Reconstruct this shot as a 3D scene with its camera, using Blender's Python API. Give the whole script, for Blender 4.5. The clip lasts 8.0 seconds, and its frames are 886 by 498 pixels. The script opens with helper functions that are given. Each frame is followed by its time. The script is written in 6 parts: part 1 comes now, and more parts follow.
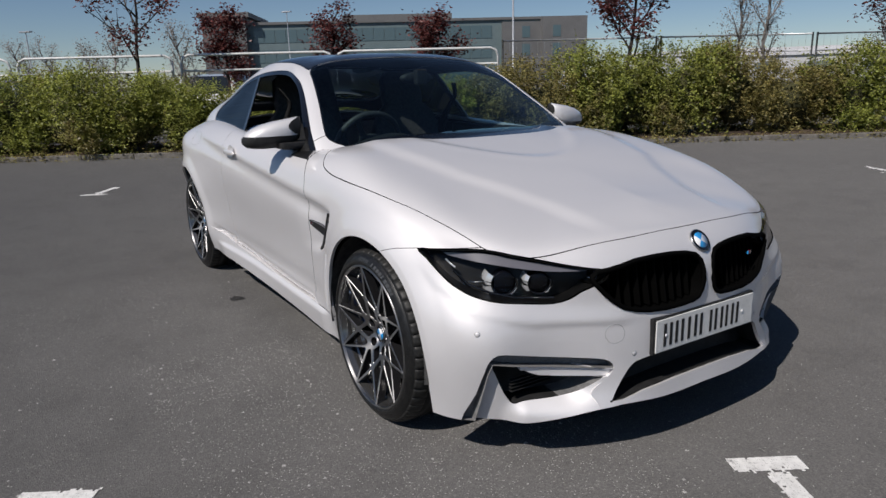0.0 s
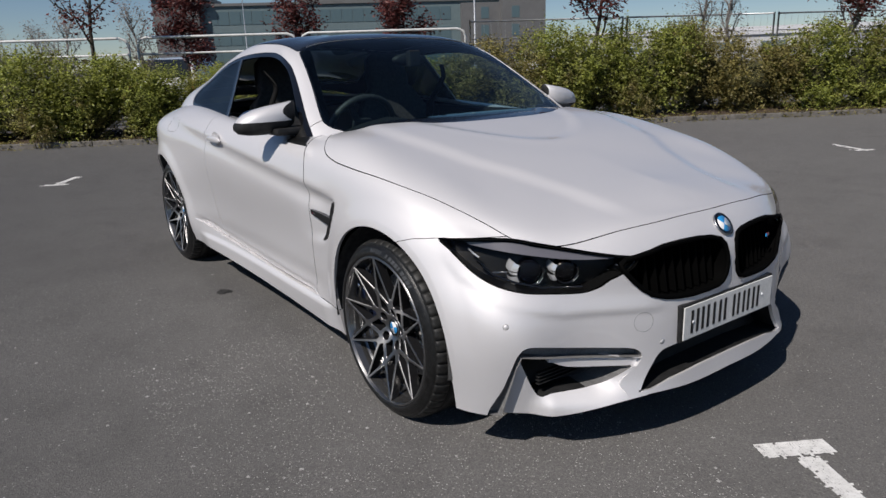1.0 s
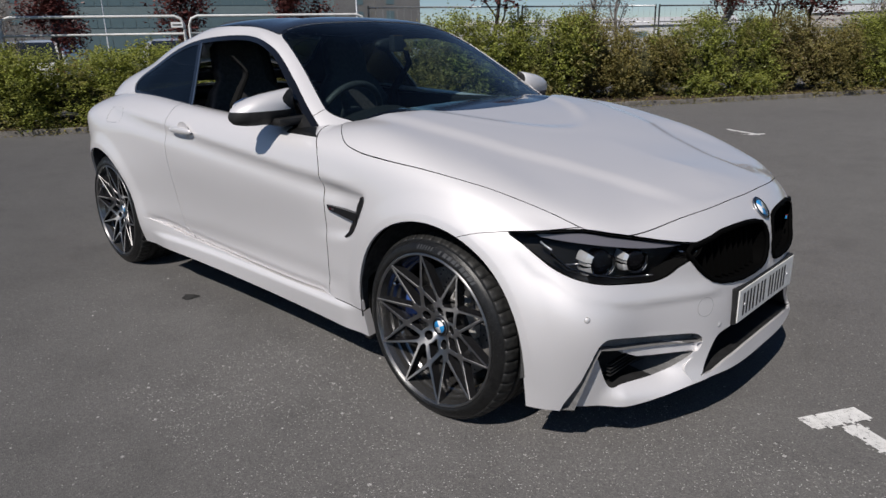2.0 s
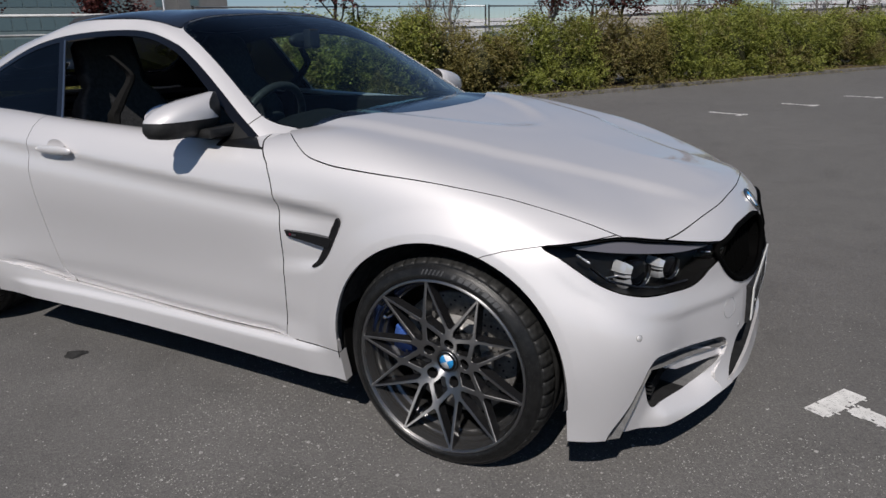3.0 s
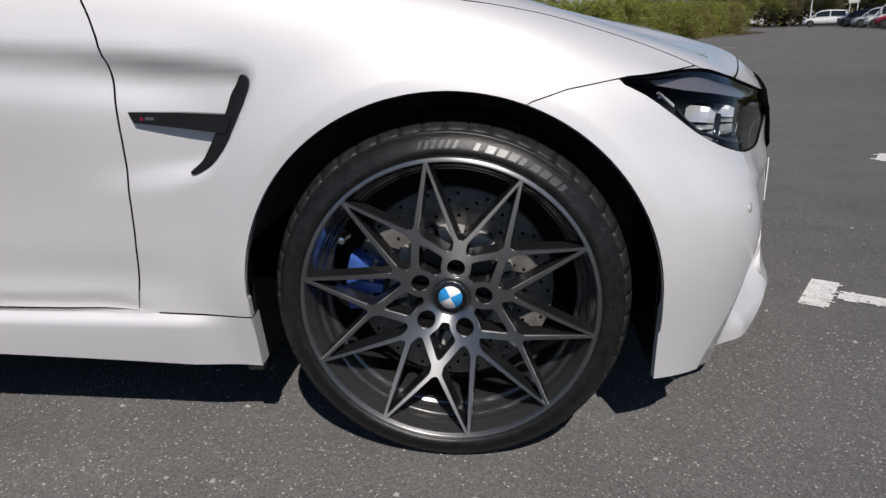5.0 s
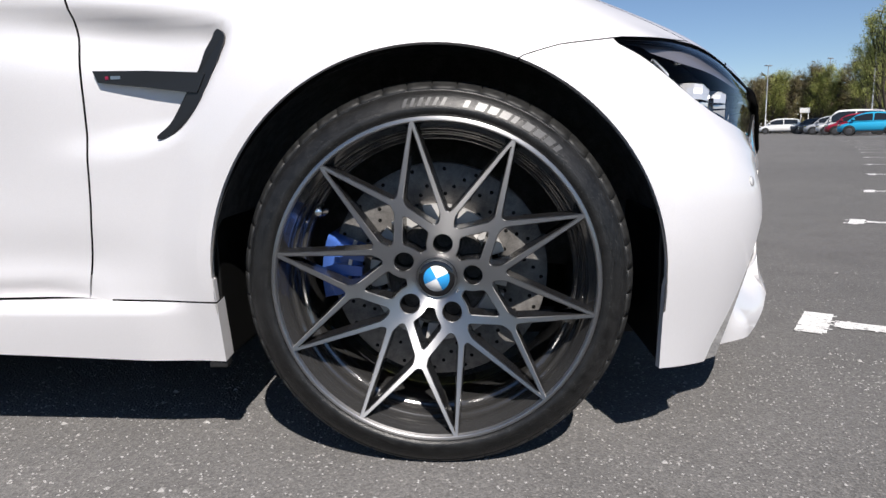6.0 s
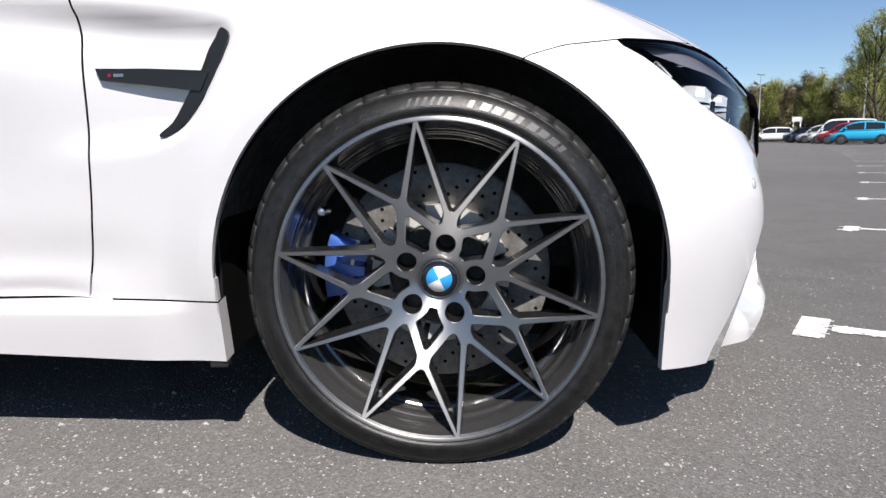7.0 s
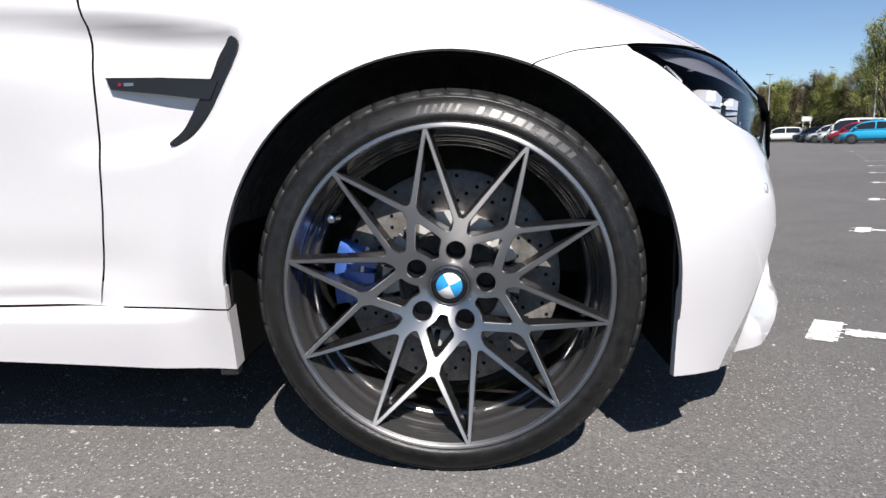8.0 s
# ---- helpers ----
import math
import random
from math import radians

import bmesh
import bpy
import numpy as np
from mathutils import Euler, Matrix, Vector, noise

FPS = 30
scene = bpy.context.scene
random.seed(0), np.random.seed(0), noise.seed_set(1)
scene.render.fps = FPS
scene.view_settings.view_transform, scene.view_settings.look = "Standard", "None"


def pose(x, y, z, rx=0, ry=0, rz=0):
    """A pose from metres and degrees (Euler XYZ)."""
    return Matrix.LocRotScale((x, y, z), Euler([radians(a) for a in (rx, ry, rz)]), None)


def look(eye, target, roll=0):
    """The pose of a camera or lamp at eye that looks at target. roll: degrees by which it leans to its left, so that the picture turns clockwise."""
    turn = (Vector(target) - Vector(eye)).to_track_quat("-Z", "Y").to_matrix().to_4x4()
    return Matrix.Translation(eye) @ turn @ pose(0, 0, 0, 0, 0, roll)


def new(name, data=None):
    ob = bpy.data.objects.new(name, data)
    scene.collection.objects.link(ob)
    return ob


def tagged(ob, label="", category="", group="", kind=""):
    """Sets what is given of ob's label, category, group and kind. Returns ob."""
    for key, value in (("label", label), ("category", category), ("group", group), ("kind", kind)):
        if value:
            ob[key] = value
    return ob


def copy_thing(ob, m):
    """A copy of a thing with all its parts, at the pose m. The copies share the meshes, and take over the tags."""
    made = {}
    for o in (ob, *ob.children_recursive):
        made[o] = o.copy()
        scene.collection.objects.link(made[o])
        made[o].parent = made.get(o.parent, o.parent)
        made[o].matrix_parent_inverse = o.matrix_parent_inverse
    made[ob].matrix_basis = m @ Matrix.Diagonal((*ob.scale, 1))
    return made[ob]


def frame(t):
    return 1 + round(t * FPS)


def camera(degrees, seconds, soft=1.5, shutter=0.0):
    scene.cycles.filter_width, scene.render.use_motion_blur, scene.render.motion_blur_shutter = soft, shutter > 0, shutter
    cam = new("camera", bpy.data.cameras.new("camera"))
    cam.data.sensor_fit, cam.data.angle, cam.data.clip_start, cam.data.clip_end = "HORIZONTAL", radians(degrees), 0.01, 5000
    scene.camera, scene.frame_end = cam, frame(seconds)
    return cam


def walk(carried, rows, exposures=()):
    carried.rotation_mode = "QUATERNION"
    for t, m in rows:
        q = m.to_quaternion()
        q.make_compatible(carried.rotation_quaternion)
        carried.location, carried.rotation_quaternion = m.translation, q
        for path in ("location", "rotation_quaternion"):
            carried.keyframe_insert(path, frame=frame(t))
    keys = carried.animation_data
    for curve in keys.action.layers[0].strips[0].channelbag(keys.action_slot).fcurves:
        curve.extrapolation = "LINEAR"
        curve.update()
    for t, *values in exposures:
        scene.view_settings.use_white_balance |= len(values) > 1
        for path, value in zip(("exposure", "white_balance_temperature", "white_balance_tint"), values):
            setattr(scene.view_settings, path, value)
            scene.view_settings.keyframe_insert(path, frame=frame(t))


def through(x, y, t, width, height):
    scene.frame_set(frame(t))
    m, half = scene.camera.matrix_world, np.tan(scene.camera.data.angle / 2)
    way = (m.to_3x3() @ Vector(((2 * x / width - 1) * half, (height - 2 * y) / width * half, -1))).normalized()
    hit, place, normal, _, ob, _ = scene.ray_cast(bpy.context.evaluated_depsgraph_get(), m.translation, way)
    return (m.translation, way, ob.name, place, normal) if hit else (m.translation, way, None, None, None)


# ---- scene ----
from mathutils.bvhtree import BVHTree

cam = camera(66.2, 8.0)
PATH = [
    (0, (2.126, -1.929, 1.228), (0.485, -0.893, 0.742), -1.5),
    (0.5, (2.083, -1.968, 1.234), (0.467, -0.905, 0.726), -1.3),
    (1, (1.94, -2.027, 1.23), (0.372, -0.909, 0.693), -1.9),
    (1.2, (1.867, -2.056, 1.236), (0.33, -0.913, 0.662), -1.7),
    (2.3, (1.311, -2.442, 1.236), (0.078, -0.969, 0.677), -1.5),
    (2.5, (1.18, -2.439, 1.219), (0.018, -0.907, 0.667), -1.7),
    (3, (0.883, -2.439, 1.214), (-0.055, -0.772, 0.628), -1.9),
    (3.5, (0.57, -2.435, 1.205), (-0.115, -0.661, 0.585), -3.4),
    (4, (0.352, -2.298, 1.127), (-0.119, -0.484, 0.428), -3.6),
    (4.5, (0.203, -2.134, 1.012), (-0.097, -0.307, 0.255), -2.0),
    (5, (0.115, -2.028, 0.785), (-0.091, -0.134, 0.174), -1.9),
    (5.2, (0.107, -2.001, 0.7), (-0.091, -0.076, 0.195), -2.4),
    (6.5, (0.073, -1.989, 0.547), (-0.028, -0.017, 0.229), -0.5),
    (7, (0.069, -1.99, 0.546), (-0.04, -0.017, 0.234), -0.8),
    (7.5, (0.068, -1.99, 0.542), (-0.051, -0.017, 0.236), -1.2),
    (8, (0.066, -1.986, 0.553), (-0.067, -0.014, 0.248), -1.2),
]
walk(cam, [(t, look(eye, target, roll)) for t, eye, target, roll in PATH],
     exposures=[(0.0, 0.17, 6700, 12), (1.2, 0.17, 6700, 12), (2.5, 0.10, 6700, 12), (3.5, -0.04, 6700, 12), (4.4, -0.03, 6700, 12), (5.2, 0.30, 6700, 12), (6.3, 1.00, 6700, 12), (8.0, 1.10, 6700, 12)])

# ---- light: clear sky and a high sun over the driver's side ----
SUN_FROM = Vector((0.25, -0.88, 1.0)).normalized()
world = bpy.data.worlds.new("sky")
scene.world = world
world.use_nodes = True
wn = world.node_tree.nodes
sky = wn.new("ShaderNodeTexSky")
sky.sky_type, sky.sun_disc = "NISHITA", False
sky.sun_elevation = math.asin(SUN_FROM.z)
sky.sun_rotation = math.atan2(SUN_FROM.x, SUN_FROM.y)
sky.air_density, sky.dust_density, sky.ozone_density = 1.0, 0.0, 5.0
sky.altitude = 1500
world.node_tree.links.new(sky.outputs[0], wn["Background"].inputs[0])
wn["Background"].inputs[1].default_value = 0.055
sun_data = bpy.data.lights.new("sun", "SUN")
sun_data.energy, sun_data.angle, sun_data.color = 3.75, radians(0.53), (1.0, 0.968, 0.925)
sun = new("sun", sun_data)
sun.matrix_world = look(SUN_FROM * 50, (0, 0, 0))

# ---- materials ----
def material(name, color, rough=0.5, metal=0.0, coat=0.0, coat_rough=0.03, spec=0.5):
    m = bpy.data.materials.new(name)
    m.use_nodes = True
    p = m.node_tree.nodes["Principled BSDF"]
    p.inputs["Base Color"].default_value = (*color, 1)
    p.inputs["Roughness"].default_value = rough
    p.inputs["Metallic"].default_value = metal
    p.inputs["Coat Weight"].default_value = coat
    p.inputs["Coat Roughness"].default_value = coat_rough
    p.inputs["Specular IOR Level"].default_value = spec
    return m


def node(m, kind, **sets):
    n = m.node_tree.nodes.new(kind)
    for key, value in sets.items():
        if key in n.inputs:
            n.inputs[key].default_value = value
        else:
            setattr(n, key, value)
    return n


def link(m, a, b):
    m.node_tree.links.new(a, b)


def shader(m):
    return m.node_tree.nodes["Principled BSDF"]


def coords(m, scale=(1, 1, 1)):
    t = node(m, "ShaderNodeTexCoord")
    k = node(m, "ShaderNodeMapping")
    k.inputs["Scale"].default_value = scale
    link(m, t.outputs["Object"], k.inputs[0])
    return k.outputs[0]


def noise_tex(m, where, scale, detail=4.0, rough=0.6):
    n = node(m, "ShaderNodeTexNoise")
    n.inputs["Scale"].default_value, n.inputs["Detail"].default_value, n.inputs["Roughness"].default_value = scale, detail, rough
    link(m, where, n.inputs["Vector"])
    return n.outputs["Fac"]


def ramp(m, fac, stops):
    r = node(m, "ShaderNodeValToRGB")
    el = r.color_ramp.elements
    while len(el) < len(stops):
        el.new(0.5)
    for e, (at, c) in zip(el, stops):
        e.position, e.color = at, (*c, 1)
    link(m, fac, r.inputs[0])
    return r.outputs[0]


def bump(m, height, strength, distance):
    b = node(m, "ShaderNodeBump")
    b.inputs["Strength"].default_value, b.inputs["Distance"].default_value = strength, distance
    link(m, height, b.inputs["Height"])
    link(m, b.outputs[0], shader(m).inputs["Normal"])


def mixed(m, kind, fac, a, b):
    n = node(m, "ShaderNodeMix", data_type="RGBA", blend_type=kind)
    for socket, v in ((n.inputs[0], fac), (n.inputs[6], a), (n.inputs[7], b)):
        if isinstance(v, (int, float)):
            socket.default_value = v
        elif isinstance(v, tuple):
            socket.default_value = (*v, 1)
        else:
            link(m, v, socket)
    return n.outputs[2]


def grainy(name, dark, light, scale, rough=0.8, bump_by=0.3, deep=0.003, spread=(0.35, 0.65), spec=0.3, fine=8.0):
    """A matt surface that varies at a coarse and a fine scale."""
    m = material(name, light, rough, spec=spec)
    c = coords(m)
    coarse = ramp(m, noise_tex(m, c, scale, 5), [(spread[0], dark), (spread[1], light)])
    grain = noise_tex(m, c, scale * fine, 3)
    tone = ramp(m, grain, [(0.3, (0.75, 0.75, 0.75)), (0.7, (1.15, 1.15, 1.15))])
    link(m, mixed(m, "MULTIPLY", 1.0, coarse, tone), shader(m).inputs["Base Color"])
    bump(m, grain, bump_by, deep)
    return m


# pearl white paint: a faint flake under clear lacquer
paint = material("white_paint", (0.80, 0.793, 0.792), 0.48, 0.38, 1.0, 0.02)
c = coords(paint)
flake = noise_tex(paint, c, 900, 2)
link(paint, ramp(paint, flake, [(0.3, (0.700, 0.684, 0.688)), (0.7, (0.765, 0.748, 0.752))]), shader(paint).inputs["Base Color"])
link(paint, ramp(paint, flake, [(0.2, (0.50, 0.50, 0.50)), (0.8, (0.64, 0.64, 0.64))]), shader(paint).inputs["Roughness"])

black_gloss = material("black_gloss", (0.006, 0.006, 0.007), 0.12, 0.0, 0.6)
lamp_black_trim = material("black_trim", (0.008, 0.008, 0.008), 0.35, spec=0.3)
# shade of the white bumper paint, put into the air slots' colour
slot_shade = grainy("slot_grey_plastic", (0.15, 0.148, 0.148), (0.21, 0.208, 0.208), 30, 0.6, 0.2, 0.0006)
black_plastic = grainy("black_plastic", (0.013, 0.013, 0.013), (0.024, 0.024, 0.025), 30, 0.55, 0.2, 0.0006)
# grey that carries the shade on the intakes' white inboard walls
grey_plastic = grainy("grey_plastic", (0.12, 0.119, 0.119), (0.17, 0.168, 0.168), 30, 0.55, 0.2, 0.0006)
# black that stands for the shade in shut lines and small holes
seam_dark = material("seam_shadow_rubber", (0.006, 0.006, 0.006), 0.9, spec=0.1)
liner_felt = grainy("liner_felt", (0.065, 0.064, 0.063), (0.115, 0.113, 0.110), 40, 0.95, 0.5, 0.001, spec=0.1)
carbon = material("carbon_roof", (0.010, 0.011, 0.013), 0.25, 0.0, 1.0, 0.02)
cc = coords(carbon)
wv = node(carbon, "ShaderNodeTexChecker", Scale=260.0)
link(carbon, cc, wv.inputs["Vector"])
wv.inputs["Color1"].default_value, wv.inputs["Color2"].default_value = (0.008, 0.009, 0.011, 1), (0.020, 0.021, 0.024, 1)
link(carbon, wv.outputs[0], shader(carbon).inputs["Base Color"])
chrome = material("chrome", (0.75, 0.75, 0.76), 0.08, 1.0)
satin_metal = material("satin_metal", (0.45, 0.45, 0.46), 0.32, 1.0)


def glassy(name, tint, rough=0.0, through=0.75, ior=1.5):
    """Thin window glass: clear layer that darkens what is behind, with a glossy face."""
    m = bpy.data.materials.new(name)
    m.use_nodes = True
    nt = m.node_tree
    nt.nodes.remove(shader(m))
    clear = nt.nodes.new("ShaderNodeBsdfTransparent")
    clear.inputs[0].default_value = (*[v * through for v in tint], 1)
    shine = nt.nodes.new("ShaderNodeBsdfGlossy")
    shine.inputs["Roughness"].default_value = rough
    facing = nt.nodes.new("ShaderNodeLayerWeight")
    facing.inputs[0].default_value = 0.5
    steep, fres = nt.nodes.new("ShaderNodeMath"), nt.nodes.new("ShaderNodeMath")
    steep.operation, fres.operation = "POWER", "MULTIPLY_ADD"
    nt.links.new(facing.outputs["Facing"], steep.inputs[0])
    nt.links.new(steep.outputs[0], fres.inputs[0])
    base = ((ior - 1) / (ior + 1)) ** 2
    steep.inputs[1].default_value, fres.inputs[1].default_value, fres.inputs[2].default_value = 5.0, 1 - base, base
    mix = nt.nodes.new("ShaderNodeMixShader")
    nt.links.new(fres.outputs[0], mix.inputs[0])
    nt.links.new(clear.outputs[0], mix.inputs[1])
    nt.links.new(shine.outputs[0], mix.inputs[2])
    nt.links.new(mix.outputs[0], nt.nodes["Material Output"].inputs[0])
    return m


screen_glass = glassy("windscreen_glass", (0.80, 0.97, 0.97), through=0.80, ior=1.6)
side_glass = glassy("tinted_side_glass", (0.7, 0.8, 1.0), through=0.06)
door_glass = glassy("door_glass", (0.86, 0.98, 0.95), through=0.85)
lamp_glass = glassy("lamp_lens", (1.0, 1.0, 1.0), through=0.95, ior=1.22)

asphalt = material("asphalt", (0.06, 0.06, 0.062), 0.86, spec=0.35)
ac = coords(asphalt)
patch = ramp(asphalt, noise_tex(asphalt, ac, 0.22, 5, 0.6), [(0.30, (0.096, 0.093, 0.092)), (0.52, (0.110, 0.107, 0.105)), (0.72, (0.123, 0.119, 0.117))])
vor = node(asphalt, "ShaderNodeTexVoronoi", Scale=210.0)
link(asphalt, ac, vor.inputs["Vector"])
chips = ramp(asphalt, vor.outputs["Color"], [(0.0, (0.68, 0.68, 0.68)), (0.45, (0.94, 0.94, 0.94)), (0.80, (1.10, 1.10, 1.09)), (0.93, (1.30, 1.29, 1.27)), (0.985, (2.4, 2.35, 2.3))])
fines = node(asphalt, "ShaderNodeTexVoronoi", Scale=420.0)
link(asphalt, ac, fines.inputs["Vector"])
grit = ramp(asphalt, fines.outputs["Color"], [(0.0, (0.70, 0.70, 0.70)), (0.6, (1.0, 1.0, 1.0)), (0.95, (1.35, 1.34, 1.32)), (0.99, (2.2, 2.15, 2.1))])
blots = ramp(asphalt, noise_tex(asphalt, ac, 3.4, 4, 0.6), [(0.30, (0.88, 0.88, 0.88)), (0.48, (1.0, 1.0, 1.0)), (0.70, (1.06, 1.06, 1.06))])
patch = mixed(asphalt, "MULTIPLY", 1.0, mixed(asphalt, "MULTIPLY", 1.0, patch, blots), grit)
link(asphalt, mixed(asphalt, "MULTIPLY", 1.0, patch, chips), shader(asphalt).inputs["Base Color"])
bump(asphalt, vor.outputs["Distance"], 0.75, 0.004)
shader(asphalt).inputs["Diffuse Roughness"].default_value = 1.0

line_paint = material("road_paint", (0.62, 0.61, 0.59), 0.75, spec=0.3)
lc = coords(line_paint)
wear = ramp(line_paint, noise_tex(line_paint, lc, 22, 8, 0.75), [(0.33, (0.20, 0.20, 0.20)), (0.42, (0.62, 0.61, 0.59)), (0.65, (0.80, 0.79, 0.77))])
link(line_paint, wear, shader(line_paint).inputs["Base Color"])

# ---- mesh helpers ----
def mesh_object(name, verts, faces, mat, parent=None, label="", smooth=True, slots=None):
    me = bpy.data.meshes.new(name)
    me.from_pydata([tuple(v) for v in verts], [], faces)
    for m in (mat if isinstance(mat, (list, tuple)) else [mat]):
        me.materials.append(m)
    if slots is not None:
        me.polygons.foreach_set("material_index", slots)
    if smooth:
        me.polygons.foreach_set("use_smooth", [True] * len(me.polygons))
    me.update()
    ob = new(name, me)
    ob.parent = parent
    if label:
        ob["label"] = label
    return ob


def part(name, bm, mat, parent=None, label="", smooth=False):
    me = bpy.data.meshes.new(name)
    bm.normal_update()
    bm.to_mesh(me)
    bm.free()
    for m in (mat if isinstance(mat, (list, tuple)) else [mat]):
        me.materials.append(m)
    if smooth:
        me.polygons.foreach_set("use_smooth", [True] * len(me.polygons))
    ob = new(name, me)
    ob.parent = parent
    if label:
        ob["label"] = label
    return ob


def thing(name, label, category, group="", at=(0, 0, 0), turn=0.0):
    ob = new(name)
    ob.matrix_world = pose(*at, 0, 0, turn)
    ob.empty_display_size = 0.1
    return tagged(ob, label, category, group)


def box(bm, lo, hi, bevel=0.0, m=None):
    v = [bm.verts.new((x, y, z)) for x in (lo[0], hi[0]) for y in (lo[1], hi[1]) for z in (lo[2], hi[2])]
    fs = [bm.faces.new([v[i] for i in q]) for q in ((0, 1, 3, 2), (4, 6, 7, 5), (0, 4, 5, 1), (2, 3, 7, 6), (0, 2, 6, 4), (1, 5, 7, 3))]
    if bevel:
        es = list({e for f in fs for e in f.edges})
        r = bmesh.ops.bevel(bm, geom=es, offset=bevel, segments=2, affect="EDGES", profile=0.6)
        v = list({w for f in r["faces"] for w in f.verts} | {w for w in v if w.is_valid})
    if m is not None:
        bmesh.ops.transform(bm, matrix=m, verts=v)
    return bm


def boxed(lo, hi, bevel=0.0, m=None):
    return box(bmesh.new(), lo, hi, bevel, m)


def lathe(profile, n=64, a0=0.0, a1=2 * math.pi, axis="y"):
    """Turn (radius, along) pairs round the y axis. Returns verts and faces."""
    full = abs(a1 - a0 - 2 * math.pi) < 1e-6
    k = n if full else n + 1
    vs, fs = [], []
    for i in range(k):
        a = a0 + (a1 - a0) * i / n
        for r, h in profile:
            vs.append((r * math.sin(a), h, r * math.cos(a)))
    w = len(profile)
    for i in range(n):
        j = (i + 1) % k
        for q in range(w - 1):
            fs.append((i * w + q, j * w + q, j * w + q + 1, i * w + q + 1))
    return vs, fs


def tube(points, radius, sides=8, closed=False):
    """A round bar along points. Returns verts and faces."""
    pts = [Vector(p) for p in points]
    n = len(pts)
    vs, fs = [], []
    up = Vector((0, 0, 1))
    for i, p in enumerate(pts):
        a = pts[(i - 1) % n] if closed or i else p
        b = pts[(i + 1) % n] if closed or i < n - 1 else p
        d = (b - a).normalized()
        side = d.cross(up)
        side = side.normalized() if side.length > 1e-3 else Vector((1, 0, 0))
        top = side.cross(d)
        for k in range(sides):
            t = 2 * math.pi * k / sides
            vs.append(p + radius * (math.cos(t) * side + math.sin(t) * top))
    for i in range(n if closed else n - 1):
        j = (i + 1) % n
        for k in range(sides):
            q = (k + 1) % sides
            fs.append((i * sides + k, i * sides + q, j * sides + q, j * sides + k))
    if not closed:
        fs.append(tuple(range(sides)))
        fs.append(tuple(range((n - 1) * sides + sides - 1, (n - 1) * sides - 1, -1)))
    return vs, fs


def smooth_loop(points, per=6, closed=True):
    """Catmull-Rom through 2D or 3D points."""
    p = [np.array(q, float) for q in points]
    n, out = len(p), []
    for i in range(n if closed else n - 1):
        a, b, c_, d = (p[(i - 1) % n] if closed or i else p[0], p[i], p[(i + 1) % n], p[(i + 2) % n] if closed or i < n - 2 else p[-1])
        for k in range(per):
            t = k / per
            out.append(0.5 * (2 * b + (c_ - a) * t + (2 * a - 5 * b + 4 * c_ - d) * t * t + (3 * b - a - 3 * c_ + d) * t ** 3))
    if not closed:
        out.append(p[-1])
    return np.array(out)


def spline_matrix(s, at):
    """Rows that give a natural cubic spline with knots s at the places at."""
    n = len(s)
    h = np.diff(s)
    a, b = np.zeros((n, n)), np.zeros((n, n))
    a[0, 0] = a[-1, -1] = 1
    for i in range(1, n - 1):
        a[i, i - 1], a[i, i], a[i, i + 1] = h[i - 1], 2 * (h[i - 1] + h[i]), h[i]
        b[i, i - 1], b[i, i], b[i, i + 1] = 6 / h[i - 1], -6 / h[i - 1] - 6 / h[i], 6 / h[i]
    m2 = np.linalg.solve(a, b)
    i = np.clip(np.searchsorted(s, at, side="right") - 1, 0, n - 2)
    d, hh = at - s[i], h[i]
    u, v = (hh - d) / hh, d / hh
    eye = np.eye(n)
    return (u[:, None] * eye[i] + v[:, None] * eye[i + 1]
            + ((u ** 3 - u) * hh * hh / 6)[:, None] * m2[i] + ((v ** 3 - v) * hh * hh / 6)[:, None] * m2[i + 1])


def loft(rows, steps_s, steps_t):
    """A smooth grid through design lines: rows[r][c] are places. steps: cells per span."""
    g = np.array(rows, float)
    ds = np.linalg.norm(np.diff(g, axis=1), axis=2).mean(0)
    dt = np.linalg.norm(np.diff(g, axis=0), axis=2).mean(1)
    s, t = np.r_[0, np.cumsum(ds)], np.r_[0, np.cumsum(dt)]
    fine = lambda k, n: np.concatenate([np.linspace(k[i], k[i + 1], n[i], endpoint=False) for i in range(len(k) - 1)] + [k[-1:]])
    ms, mt = spline_matrix(s, fine(s, steps_s)), spline_matrix(t, fine(t, steps_t))
    return np.einsum("ir,jc,rck->ijk", mt, ms, g)


def grid_faces(rows, cols):
    i, j = np.meshgrid(np.arange(rows - 1), np.arange(cols - 1), indexing="ij")
    a = (i * cols + j).ravel()
    return np.stack([a, a + 1, a + cols + 1, a + cols], 1).tolist()


def triples(flat):
    return [tuple(flat[i:i + 3]) for i in range(0, len(flat), 3)]


# ---- the coupe: design lines of one half, nose to tail, x ahead of the front axle, y outboard ----
AXLE = -2.66          # rear axle
HUB_F, HUB_R = 0.318, 0.324
ROW_LIP = triples([0.762, 0, 0.185, 0.755, 0.22, 0.183, 0.722, 0.42, 0.192, 0.624, 0.62, 0.159, 0.540, 0.742, 0.152, 0.43, 0.85, 0.16, 0.25, 0.897,
                   0.165, 0, 0.905, 0.17, -0.35, 0.876, 0.173, -0.75, 0.868, 0.188, -1.3, 0.868, 0.201, -1.85, 0.875, 0.206, -2.28, 0.892,
                   0.206, -2.66, 0.905, 0.205, -2.995, 0.835, 0.22, -3.235, 0.68, 0.23, -3.325, 0.62, 0.24, -3.37, 0.35, 0.25, -3.385, 0, 0.25])
